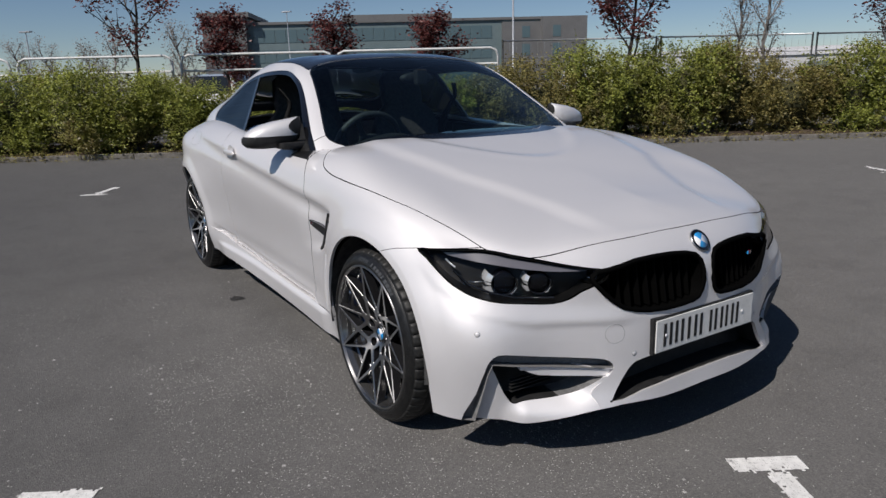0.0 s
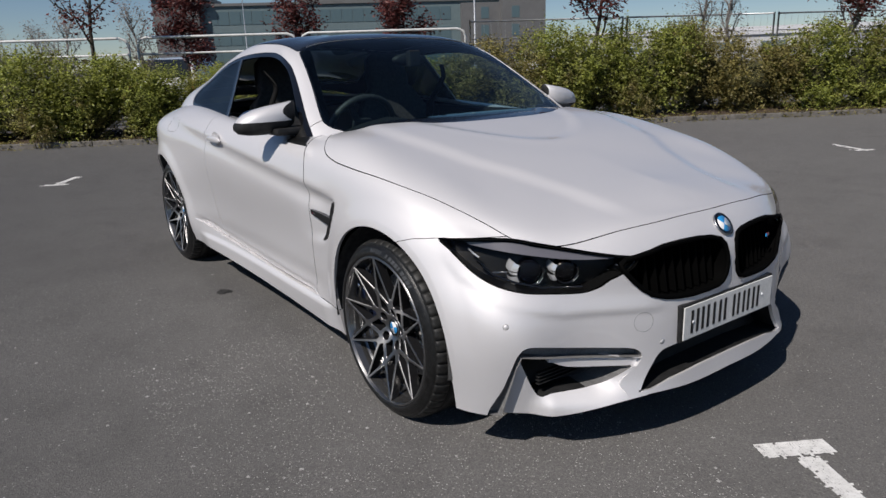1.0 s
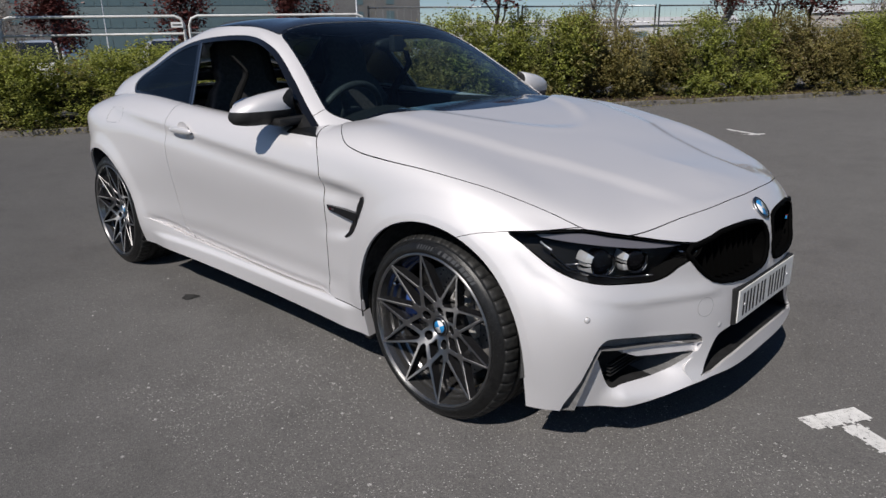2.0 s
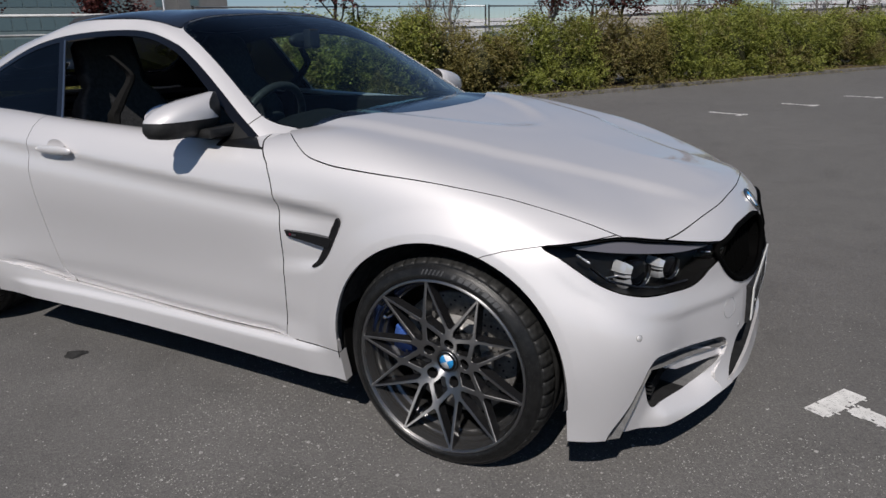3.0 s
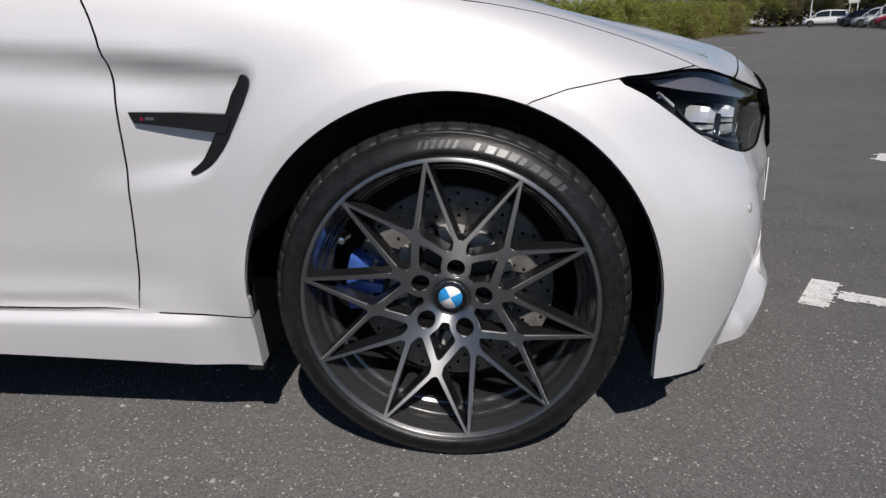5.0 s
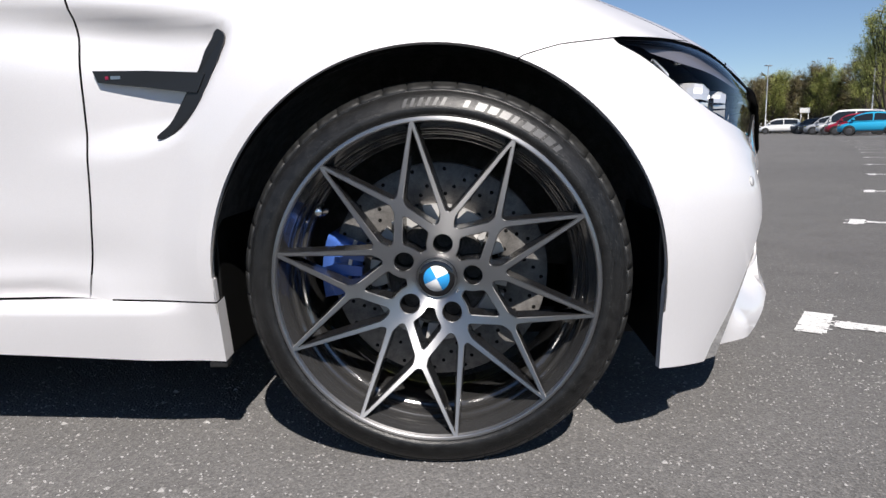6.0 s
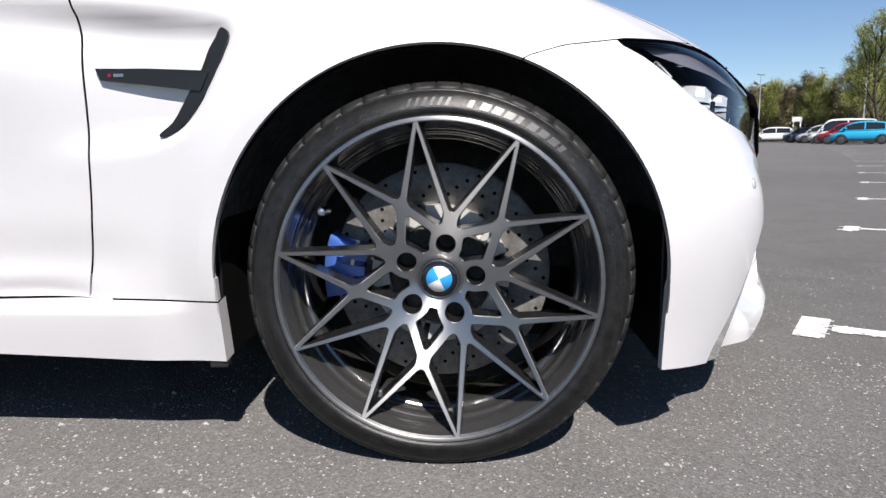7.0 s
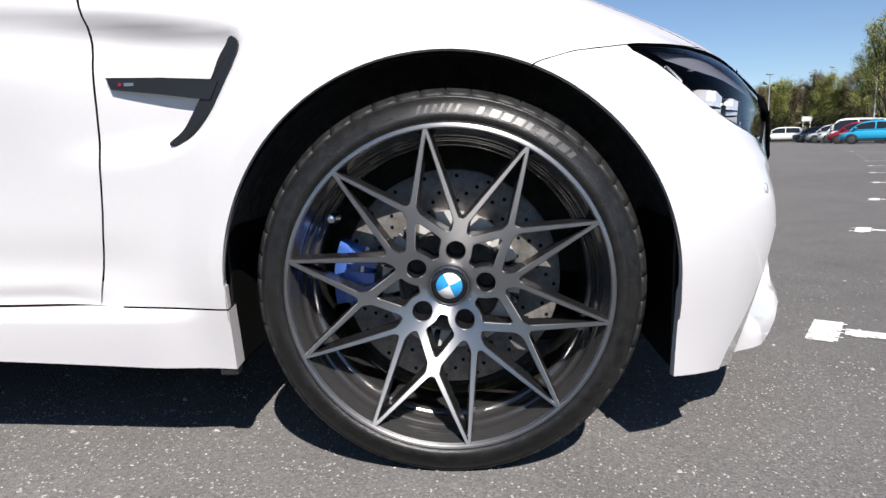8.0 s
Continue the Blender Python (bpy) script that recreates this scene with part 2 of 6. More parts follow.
ROW_LOW = triples([0.748, 0, 0.27, 0.745, 0.22, 0.27, 0.700, 0.42, 0.275, 0.612, 0.62, 0.28, 0.562, 0.755, 0.285, 0.445, 0.862, 0.29, 0.25,
                   0.908, 0.295, 0, 0.922, 0.3, -0.35, 0.894, 0.29, -0.75, 0.880, 0.285, -1.3, 0.870, 0.287, -1.85, 0.879, 0.295, -2.28, 0.912,
                   0.31, -2.66, 0.93, 0.33, -2.995, 0.848, 0.34, -3.25, 0.67, 0.36, -3.362, 0.595, 0.37, -3.407, 0.36, 0.38, -3.422, 0, 0.38])
ROW_MID = triples([0.744, 0, 0.41, 0.742, 0.22, 0.415, 0.692, 0.42, 0.43, 0.609, 0.62, 0.45, 0.562, 0.765, 0.465, 0.460, 0.862, 0.48, 0.25,
                   0.915, 0.49, 0, 0.932, 0.49, -0.35, 0.905, 0.46, -0.75, 0.881, 0.45, -1.3, 0.874, 0.45, -1.85, 0.884, 0.46, -2.28, 0.916,
                   0.48, -2.66, 0.94, 0.5, -2.995, 0.848, 0.52, -3.272, 0.655, 0.53, -3.393, 0.574, 0.54, -3.438, 0.37, 0.55, -3.449, 0, 0.55])
ROW_WAIST = triples([0.745, 0, 0.53, 0.735, 0.22, 0.53, 0.680, 0.42, 0.545, 0.597, 0.6, 0.56, 0.523, 0.735, 0.58, 0.415, 0.84, 0.6, 0.23, 0.907,
                   0.62, 0, 0.932, 0.63, -0.35, 0.912, 0.6, -0.75, 0.896, 0.6, -1.3, 0.895, 0.6, -1.85, 0.902, 0.61, -2.28, 0.926, 0.62, -2.66,
                   0.938, 0.65, -2.995, 0.848, 0.67, -3.272, 0.655, 0.68, -3.4, 0.569, 0.69, -3.438, 0.37, 0.7, -3.445, 0, 0.7])
ROW_SHOULDER = triples([0.735, 0, 0.612, 0.725, 0.22, 0.612, 0.672, 0.42, 0.62, 0.59, 0.585, 0.638, 0.515, 0.705, 0.66, 0.402, 0.81, 0.685, 0.21,
                   0.888, 0.71, 0, 0.915, 0.73, -0.35, 0.909, 0.72, -0.75, 0.907, 0.73, -1.3, 0.909, 0.74, -1.85, 0.914, 0.75, -2.28, 0.921,
                   0.77, -2.66, 0.925, 0.79, -2.995, 0.848, 0.81, -3.265, 0.66, 0.82, -3.385, 0.579, 0.83, -3.422, 0.36, 0.84, -3.43, 0, 0.84])
ROW_CREST = triples([0.707, 0, 0.667, 0.696, 0.21, 0.667, 0.642, 0.415, 0.672, 0.562, 0.575, 0.678, 0.49, 0.69, 0.692, 0.372, 0.778, 0.722, 0.19,
                   0.852, 0.772, 0, 0.876, 0.81, -0.35, 0.886, 0.84, -0.75, 0.892, 0.85, -1.3, 0.896, 0.86, -1.85, 0.897, 0.875, -2.28, 0.897,
                   0.89, -2.66, 0.893, 0.895, -2.995, 0.835, 0.885, -3.25, 0.67, 0.86, -3.362, 0.595, 0.875, -3.4, 0.35, 0.905, -3.407, 0, 0.905])
ROW_EDGE = triples([0.665, 0, 0.707, 0.655, 0.2, 0.707, 0.61, 0.4, 0.706, 0.535, 0.56, 0.705, 0.462, 0.665, 0.722, 0.345, 0.735, 0.758, 0.16,
                   0.785, 0.818, -0.03, 0.812, 0.862, -0.37, 0.82, 0.915, -0.75, 0.832, 0.917, -1.3, 0.836, 0.937, -1.85, 0.828, 0.965, -2.28,
                   0.808, 0.982, -2.66, 0.79, 0.98, -2.995, 0.75, 0.938, -3.22, 0.66, 0.90, -3.317, 0.53, 0.92, -3.355, 0.32, 0.955, -3.362, 0,
                   0.955])
ROW_HOOD = triples([0.63, 0, 0.727, 0.61, 0.16, 0.73, 0.55, 0.34, 0.735, 0.46, 0.48, 0.742, 0.37, 0.56, 0.767, 0.24, 0.61, 0.803, 0.07, 0.645,
                   0.855, -0.12, 0.66, 0.9, -0.45, 0.675, 0.955, -0.8, 0.66, 0.940, -1.35, 0.66, 0.928, -1.87, 0.65, 0.955, -2.28, 0.62, 0.995,
                   -2.68, 0.6, 1, -2.965, 0.56, 0.975, -3.152, 0.5, 0.95, -3.228, 0.4, 0.955, -3.25, 0.23, 0.975, -3.258, 0, 0.975])
ROW_DOME = triples([0.58, 0, 0.743, 0.55, 0.1, 0.75, 0.47, 0.2, 0.76, 0.36, 0.28, 0.78, 0.25, 0.33, 0.806, 0.12, 0.355, 0.842, -0.05, 0.375,
                   0.888, -0.22, 0.38, 0.927, -0.5, 0.385, 0.975, -0.85, 0.38, 0.98, -1.4, 0.36, 0.98, -1.9, 0.36, 0.985, -2.33, 0.34, 1, -2.72,
                   0.32, 1.015, -2.95, 0.3, 1.005, -3.085, 0.26, 0.995, -3.138, 0.2, 0.99, -3.16, 0.12, 0.99, -3.167, 0, 0.99])
ROW_CENTRE = triples([0.53, 0, 0.758, 0.48, 0, 0.768, 0.4, 0, 0.784, 0.28, 0, 0.806, 0.17, 0, 0.832, 0.04, 0, 0.864, -0.12, 0, 0.904, -0.28, 0,
                   0.94, -0.53, 0, 0.985, -0.9, 0, 0.985, -1.45, 0, 0.985, -1.95, 0, 0.99, -2.36, 0, 1, -2.76, 0, 1.02, -2.95, 0, 1.015, -3.04,
                   0, 1.01, -3.07, 0, 1, -3.085, 0, 1, -3.092, 0, 1])
SPANS_S = (20, 19, 20, 18, 16, 19, 23, 32, 36, 36, 24, 20, 18, 18, 16, 12, 10, 8)
SPANS_T = (12, 14, 12, 10, 9, 9, 14, 14, 12)


def bell(v, at, wide):
    return np.exp(-((v - at) / wide) ** 2)


def ease(v, a, b):
    k = np.clip((v - a) / (b - a), 0, 1)
    return k * k * (3 - 2 * k)


def body_relief(p):
    """Swages, flares and bulges pressed into the panels."""
    x, y, z = p[..., 0].copy(), p[..., 1].copy(), p[..., 2].copy()
    side = ease(y, 0.70, 0.85)
    for cx, cz in ((0.0, HUB_F), (AXLE, HUB_R)):
        r = np.hypot(x - cx, z - cz)
        y = y + side * 0.002 * bell(r, 0.40, 0.05) * ease(z, 0.15, 0.3)
    # hollow under the door's shoulder, and the sill's outward kick
    door = ease(x, -2.25, -1.9) * (1 - ease(x, -0.66, -0.40))
    line = 0.772 + 0.088 * (-0.6 - x)
    run = ease(x, -2.75, -2.4) * (1 - ease(x, -0.52, -0.34))
    y = y + side * run * (0.006 * np.where(z > line, bell(z, line, 0.035), bell(z, line, 0.010)) - 0.009 * bell(z, line - 0.045, 0.032))
    y = y - side * door * 0.009 * bell(z, 0.352, 0.05)
    # powerdome: a raised centre with soft flanks
    hood = (z > 0.69) * (x > -0.75) * (1 - ease(y, 0.72, 0.78))
    yc = np.interp(x, (-.60, -.29, .02, .17, .35, .62), (.62, .60, .52, .43, .36, .31))
    lift = 0.012 * (1 - ease(y, yc - 0.045, yc + 0.045)) * (1 - ease(x, 0.42, 0.64))
    z = z + hood * lift
    # the dome stops short of the screen: a shallow dished area behind its curved front
    crest = -0.04 - 0.26 * (y / 0.36) ** 2
    dish = (1 - ease(y, 0.34, 0.46)) * hood
    z = z - dish * 0.009 * ease(crest - x, 0.0, 0.09) + dish * 0.002 * bell(x, crest, 0.04)
    return np.stack([x, y, z], -1)


half = body_relief(loft([ROW_LIP, ROW_LOW, ROW_MID, ROW_WAIST, ROW_SHOULDER, ROW_CREST, ROW_EDGE, ROW_HOOD, ROW_DOME, ROW_CENTRE], SPANS_S, SPANS_T))
half[:, 0, 1] = 0.0
half[:, -1, 1] = 0.0
half[-1, :, 1] = 0.0

# greenhouse: base under the belt, waist, cant rail, roof
TOP_BASE = triples([-.40, 0, .90, -.42, .30, .895, -.50, .58, .885, -.62, .78, .875, -1.1, .825, .88, -1.6, .83, .90, -2.1, .80, .93, -2.62, .765, .96,
                    -2.90, .70, .99, -2.98, .5, 1.03, -3.03, .25, 1.04, -3.04, 0, 1.04])
TOP_LOW = triples([-.64, 0, 1.03, -.66, .31, 1.02, -.72, .57, 1.005, -.80, .752, .99, -1.2, .776, .99, -1.65, .772, 1.0, -2.15, .755, 1.01, -2.58, .738, 1.03,
                   -2.82, .665, 1.06, -2.94, .47, 1.085, -2.97, .24, 1.095, -2.98, 0, 1.10])
TOP_MID = triples([-.92, 0, 1.19, -.93, .31, 1.18, -.98, .54, 1.16, -1.03, .668, 1.15, -1.32, .690, 1.15, -1.68, .692, 1.15, -2.06, .680, 1.148, -2.37, .668, 1.145,
                   -2.56, .60, 1.155, -2.68, .43, 1.18, -2.71, .22, 1.19, -2.72, 0, 1.195])
TOP_RAIL = triples([-1.18, 0, 1.318, -1.19, 0.3, 1.31, -1.215, 0.5, 1.295, -1.25, 0.592, 1.28, -1.45, 0.6, 1.31, -1.7, 0.602, 1.312, -1.95, 0.6,
                     1.298, -2.14, 0.594, 1.272, -2.27, 0.54, 1.272, -2.37, 0.4, 1.29, -2.4, 0.21, 1.292, -2.41, 0, 1.298])
TOP_ROOF = triples([-1.3, 0, 1.358, -1.31, 0.26, 1.352, -1.33, 0.43, 1.342, -1.36, 0.522, 1.328, -1.5, 0.545, 1.346, -1.7, 0.552, 1.35, -1.9,
                     0.545, 1.338, -2.02, 0.52, 1.323, -2.1, 0.46, 1.32, -2.17, 0.33, 1.333, -2.2, 0.17, 1.338, -2.21, 0, 1.34])
TOP_CENTRE = triples([-1.50, 0, 1.380, -1.51, .10, 1.380, -1.52, .19, 1.378, -1.54, .25, 1.375, -1.62, .28, 1.378, -1.72, .29, 1.379, -1.82, .28, 1.378, -1.90, .25, 1.374,
                      -1.95, .20, 1.374, -1.98, .13, 1.376, -1.99, .06, 1.377, -2.0, 0, 1.377])
TOP_KEEL = triples([-1.66, 0, 1.386, -1.66, .03, 1.386, -1.67, .05, 1.386, -1.68, .06, 1.386, -1.70, .065, 1.386, -1.73, .067, 1.386, -1.76, .065, 1.386, -1.79, .06, 1.386,
                    -1.81, .05, 1.386, -1.82, .03, 1.385, -1.825, .015, 1.385, -1.83, 0, 1.385])
roof_half = loft([TOP_BASE, TOP_LOW, TOP_MID, TOP_RAIL, TOP_ROOF, TOP_CENTRE, TOP_KEEL], (12, 12, 14, 22, 24, 22, 16, 12, 12, 8, 8), (12, 16, 14, 8, 10, 6))
roof_half[:, 0, 1] = 0.0
roof_half[:, -1, 1] = 0.0

# ---- cutting the shell into panels ----
def inside_by(p, loop):
    """Signed distance of 2D places to a closed loop, negative inside."""
    loop = np.asarray(loop, float)
    a, b = loop, np.roll(loop, -1, 0)
    best, turn = np.full(len(p), 1e9), np.zeros(len(p), bool)
    for (ax, ay), (bx, by) in zip(a, b):
        dx, dy = bx - ax, by - ay
        t = np.clip(((p[:, 0] - ax) * dx + (p[:, 1] - ay) * dy) / (dx * dx + dy * dy + 1e-12), 0, 1)
        best = np.minimum(best, (p[:, 0] - ax - t * dx) ** 2 + (p[:, 1] - ay - t * dy) ** 2)
        if dy:
            turn ^= ((ay > p[:, 1]) != (by > p[:, 1])) & (p[:, 0] < ax + (p[:, 1] - ay) * dx / dy)
    return np.sqrt(best) * np.where(turn, -1, 1)


def cut(verts, faces, field, where=None):
    """Split faces along field = 0, where the mask allows."""
    d = field(verts)
    d = np.where(np.abs(d) < 1e-5, 1e-5, d)
    ok = np.ones(len(verts), bool) if where is None else where(verts)
    neg = (d < 0).tolist()
    okl, dl = ok.tolist(), d.tolist()
    extra, made, out = [], {}, []
    for f in faces:
        s = [neg[i] for i in f]
        if all(s) or not any(s) or not all(okl[i] for i in f):
            out.append(f)
            continue
        one, two = [], []
        n = len(f)
        for k in range(n):
            i, j = f[k], f[(k + 1) % n]
            (one if neg[i] else two).append(i)
            if neg[i] != neg[j]:
                e = (i, j) if i < j else (j, i)
                if e not in made:
                    t = dl[e[0]] / (dl[e[0]] - dl[e[1]])
                    made[e] = len(verts) + len(extra)
                    extra.append(verts[e[0]] * (1 - t) + verts[e[1]] * t)
                one.append(made[e])
                two.append(made[e])
        out += [tuple(q) for q in (one, two) if len(q) > 2]
    return (np.vstack([verts, extra]) if extra else verts), out


def centres(verts, faces):
    return np.array([verts[list(f)].mean(0) for f in faces])


def both_sides(verts, faces, sides=(1, -1)):
    """The half's faces on one side or on both, welded at the middle."""
    used = sorted({i for f in faces for i in f})
    vs, fs, at = [], [], {}
    for s in sides:
        for i in used:
            x, y, z = verts[i]
            mid = abs(y) < 1e-6
            key = (i, 0 if mid else s)
            if key not in at:
                at[key] = len(vs)
                vs.append((x, 0.0 if mid else s * y, z))
        for f in faces:
            g = [at[(i, 0 if abs(verts[i][1]) < 1e-6 else s)] for i in f]
            fs.append(tuple(g if s * FLIP > 0 else g[::-1]))
    return np.array(vs), fs


def vertex_normals(vs, fs):
    n = np.zeros_like(vs)
    for f in fs:
        a = np.cross(vs[f[1]] - vs[f[0]], vs[f[-1]] - vs[f[0]])
        for i in f:
            n[i] += a
    return n / np.maximum(np.linalg.norm(n, axis=1), 1e-9)[:, None]


def rim_edges(fs):
    seen = {}
    for f in fs:
        for k in range(len(f)):
            i, j = f[k], f[(k + 1) % len(f)]
            seen.setdefault((min(i, j), max(i, j)), []).append((i, j))
    return [v[0] for v in seen.values() if len(v) == 1]


def panel(name, verts, faces, mat, parent, sides=(1, -1), fold=0.012, label="", sink=0.0, deep=None):
    """A pressed sheet with its edges folded inwards."""
    vs, fs = both_sides(verts, faces, sides)
    n = vertex_normals(vs, fs)
    vs = vs - n * sink
    pts, polys, slots = [tuple(v) for v in vs], list(fs), [0] * len(fs)
    if fold:
        shade_fold = [(round(float(x), 5), round(abs(float(y)), 5), round(float(z), 5)) in SHADE_FOLDS for x, y, z in vs]
        for i, j in rim_edges(fs):
            k = len(pts)
            fi, fj = (fold, fold) if deep is None else (deep(vs[i]), deep(vs[j]))
            pts += [tuple(vs[i]), tuple(vs[j]), tuple(vs[j] - n[j] * fj), tuple(vs[i] - n[i] * fi)]
            polys.append((k + 1, k, k + 3, k + 2))
            slots.append(1 if shade_fold[i] and shade_fold[j] else 0)
    return mesh_object(name, pts, polys, [mat, seam_dark], parent, label, slots=slots)


def pocket(name, verts, faces, mat, parent, sides=(1,), deep=0.06, start=0.010, label="", push=None, lined=None):
    """A recess behind an opening: its floor and its walls."""
    vs, fs = both_sides(verts, faces, sides)
    n = vertex_normals(vs, fs)
    d = n if push is None else np.array([push] * len(vs)) * np.where(np.array(vs)[:, 1:2] < 0, [[1, 1, 1]], [[1, -1, 1]])
    floor = vs - d * deep
    pts, polys = [tuple(v) for v in floor], list(fs)
    for i, j in rim_edges(fs):
        k = len(pts)
        pts += [tuple(vs[i] - n[i] * start), tuple(vs[j] - n[j] * start), tuple(floor[j]), tuple(floor[i])]
        polys.append((k, k + 1, k + 2, k + 3))
    # lined walls get the grey coloured as white paint in shade
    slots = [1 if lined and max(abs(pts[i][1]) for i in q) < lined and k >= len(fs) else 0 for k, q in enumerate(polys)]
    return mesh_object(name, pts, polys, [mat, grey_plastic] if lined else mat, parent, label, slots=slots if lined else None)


XZ, XY, YZ = [0, 2], [0, 1], [1, 2]
SHADE_FOLDS = set()        # places along the shut lines, where the folds are coloured black as gap shade
GAP = 0.0017
GAPS = {"bumper": 0.6, "door": 1.1, "sill": 0.9, "hood": 0.8}
HOOD = smooth_loop([(.649, -.12), (.649, .0), (.645, .12), (.632, .29), (.590, .48), (.541, .617), (.505, .668), (.457, .714), (.33, .758), (.19, .803), (.05, .840),
                    (-.15, .862), (-.31, .868), (-.40, .865), (-.475, .852), (-.54, .815), (-.60, .765), (-.645, .715), (-.60, .672),
                    (-.50, .50), (-.415, .25), (-.40, 0), (-.40, -.12)], 4)
DOOR = [(-.70, .99), (-.70, .945), (-.655, .912), (-.611, .87), (-.590, .83), (-.5755, .79), (-.5695, .75), (-.5675, .71), (-.5672, .67), (-.5685, .62), (-.5715, .56), (-.5755, .50), (-.580, .445), (-.587, .39), (-.595, .34), (-.604, .288),
        (-.78, .2848), (-.95, .2845), (-1.20, .288), (-1.54, .298), (-1.74, .308), (-1.80, .36), (-1.825, .50), (-1.832, .70), (-1.835, .85), (-1.84, .99)]
SILL = [(-.30, .283), (-.62, .288), (-.78, .2848), (-.95, .2845), (-1.20, .288), (-1.54, .298), (-1.80, .311), (-2.10, .345), (-2.30, .36), (-2.30, 0), (-.30, 0)]
BUMPER = [(.10, .648), (.145, .674), (.20, .690), (.297, .7035), (.39, .708), (.455, .712), (.50, .75), (.90, .95), (.95, 0), (.05, 0), (.05, .5)]
LAMP = smooth_loop([(.288, .7005), (.34, .7045), (.387, .7063), (.440, .7058), (.475, .7005), (.507, .691), (.541, .680), (.594, .661), (.640, .645), (.672, .632), (.676, .605), (.662, .586),
                    (.647, .572), (.638, .558), (.624, .546), (.606, .542), (.575, .548), (.54, .556), (.508, .567), (.470, .583), (.426, .608), (.38, .642), (.333, .675)], 3)
KIDNEY = smooth_loop([(.44, .630), (.377, .637), (.300, .652), (.186, .657), (.085, .649), (.040, .632), (.025, .59), (.026, .535), (.048, .499), (.093, .490),
                      (.205, .487), (.300, .495), (.362, .512), (.408, .548), (.445, .59), (.460, .612)], 3)
INTAKE = smooth_loop([(.774, .370), (.752, .300), (.724, .240), (.702, .212), (.670, .218), (.60, .221), (.55, .226), (.505, .239), (.455, .270), (.412, .300), (.43, .318), (.50, .322), (.58, .332), (.69, .352)], 3)
LOWER = [(-.25, .338), (.25, .338), (.322, .326), (.342, .310), (.416, .208), (.37, .207), (.29, .222), (.15, .232), (0, .234), (-.25, .228)]
RECESS = smooth_loop([(.397, .325), (.43, .348), (.52, .362), (.62, .377), (.735, .400), (.768, .397), (.785, .375), (.794, .335), (.803, .271), (.815, .10), (.60, .06), (.455, .10), (.458, .20), (.472, .240), (.430, .276), (.402, .300)], 4)
BLADE = [(.696, .350), (.588, .333), (.504, .322), (.385, .309), (.375, .283), (.47, .290), (.57, .300), (.625, .309), (.655, .322), (.682, .338)]
SLOT = [(.390, .335), (.43, .360), (.62, .390), (.735, .414), (.778, .408), (.800, .378), (.808, .335), (.818, .271), (.830, .08), (.796, .08), (.794, .168), (.789, .25), (.783, .33), (.772, .368), (.696, .353), (.588, .336), (.504, .325), (.39, .312)]
INWARD = np.array([.85, .5, 0.0])
GILL = smooth_loop([(-.321, .714), (-.335, .681), (-.356, .643), (-.377, .608), (-.399, .583), (-.421, .567), (-.440, .559), (-.447, .564), (-.423, .583), (-.405, .609), (-.385, .641), (-.368, .666), (-.355, .694), (-.342, .713), (-.337, .723), (-.330, .727)], 3)
HOLLOW = smooth_loop([(-.322, .729), (-.345, .740), (-.40, .748), (-.47, .753), (-.60, .770), (-.80, .79), (-.80, .52), (-.62, .53), (-.527, .537), (-.46, .550), (-.416, .566), (-.396, .582), (-.374, .608), (-.353, .643), (-.332, .681), (-.318, .714)], 3)


def bumper_relief(v):
    """Hollows in the bumper corners and behind the fender gills."""
    out = v.copy()
    front = v[:, 0] > 0.35
    # the outer lip stands ahead of the middle one
    out[:, 0] += front * 0.003 * ease(v[:, 1], 0.385, 0.402) * (1 - ease(v[:, 1], 0.50, 0.70)) * (1 - ease(v[:, 2], 0.195, 0.245))
    # the corner below the lamps: a soft crease that runs to the plate
    d = inside_by(v[:, XZ], HOLLOW)
    fade = ease(v[:, 0], -0.70, -0.41)
    soft = np.maximum(ease(-v[:, 0], 0.37, 0.52), 0.7 * ease(v[:, 2], 0.705, 0.735))
    dep = (v[:, 1] > 0.6) * ease(-d, -0.004 - 0.010 * soft, 0.012 + 0.030 * soft) * fade * 0.017
    out[:, 1] -= dep
    # lip round the lower intake, plate plinth
    zc = np.interp(v[:, 1], (.30, .374, .50, .636, .70, .80, .814, .844, .862, .876, .90), (.470, .473, .480, .487, .502, .53, .54, .585, .605, .656, .69))
    edge = np.where(v[:, 2] > zc, bell(v[:, 2], zc, 0.034), bell(v[:, 2], zc, 0.011))
    dep = (v[:, 0] > 0.25) * 0.007 * edge * (1 - 0.65 * ease(v[:, 1], 0.68, 0.80)) * ease(v[:, 1], 0.28, 0.40) * ease(v[:, 0], 0.26, 0.42)
    out[:, 0] += dep * 0.8
    out[:, 1] += dep * 0.5
    # sill: ledge under the groove
    side = (v[:, 1] > 0.7) * ease(v[:, 0], -2.2, -2.0) * (1 - ease(v[:, 0], -0.52, -0.40))
    out[:, 1] += side * 0.015 * (1 - ease(v[:, 2], 0.266, 0.290))
    return out


V = bumper_relief(half.reshape(-1, 3))
F = [tuple(f) for f in grid_faces(half.shape[0], half.shape[1])]
k = half.shape[1] * 30 + 200
q = np.cross(V[F[k][1]] - V[F[k][0]], V[F[k][3]] - V[F[k][0]])
FLIP = 1 if q[1] > 0 else -1


def arch(cx, cz, r, reach):
    def field(v):
        x, z = v[:, 0] - cx, v[:, 2] - cz
        return np.where(z > 0, np.hypot(x, z) - r, np.abs(x) * (r / reach) - r)
    return field


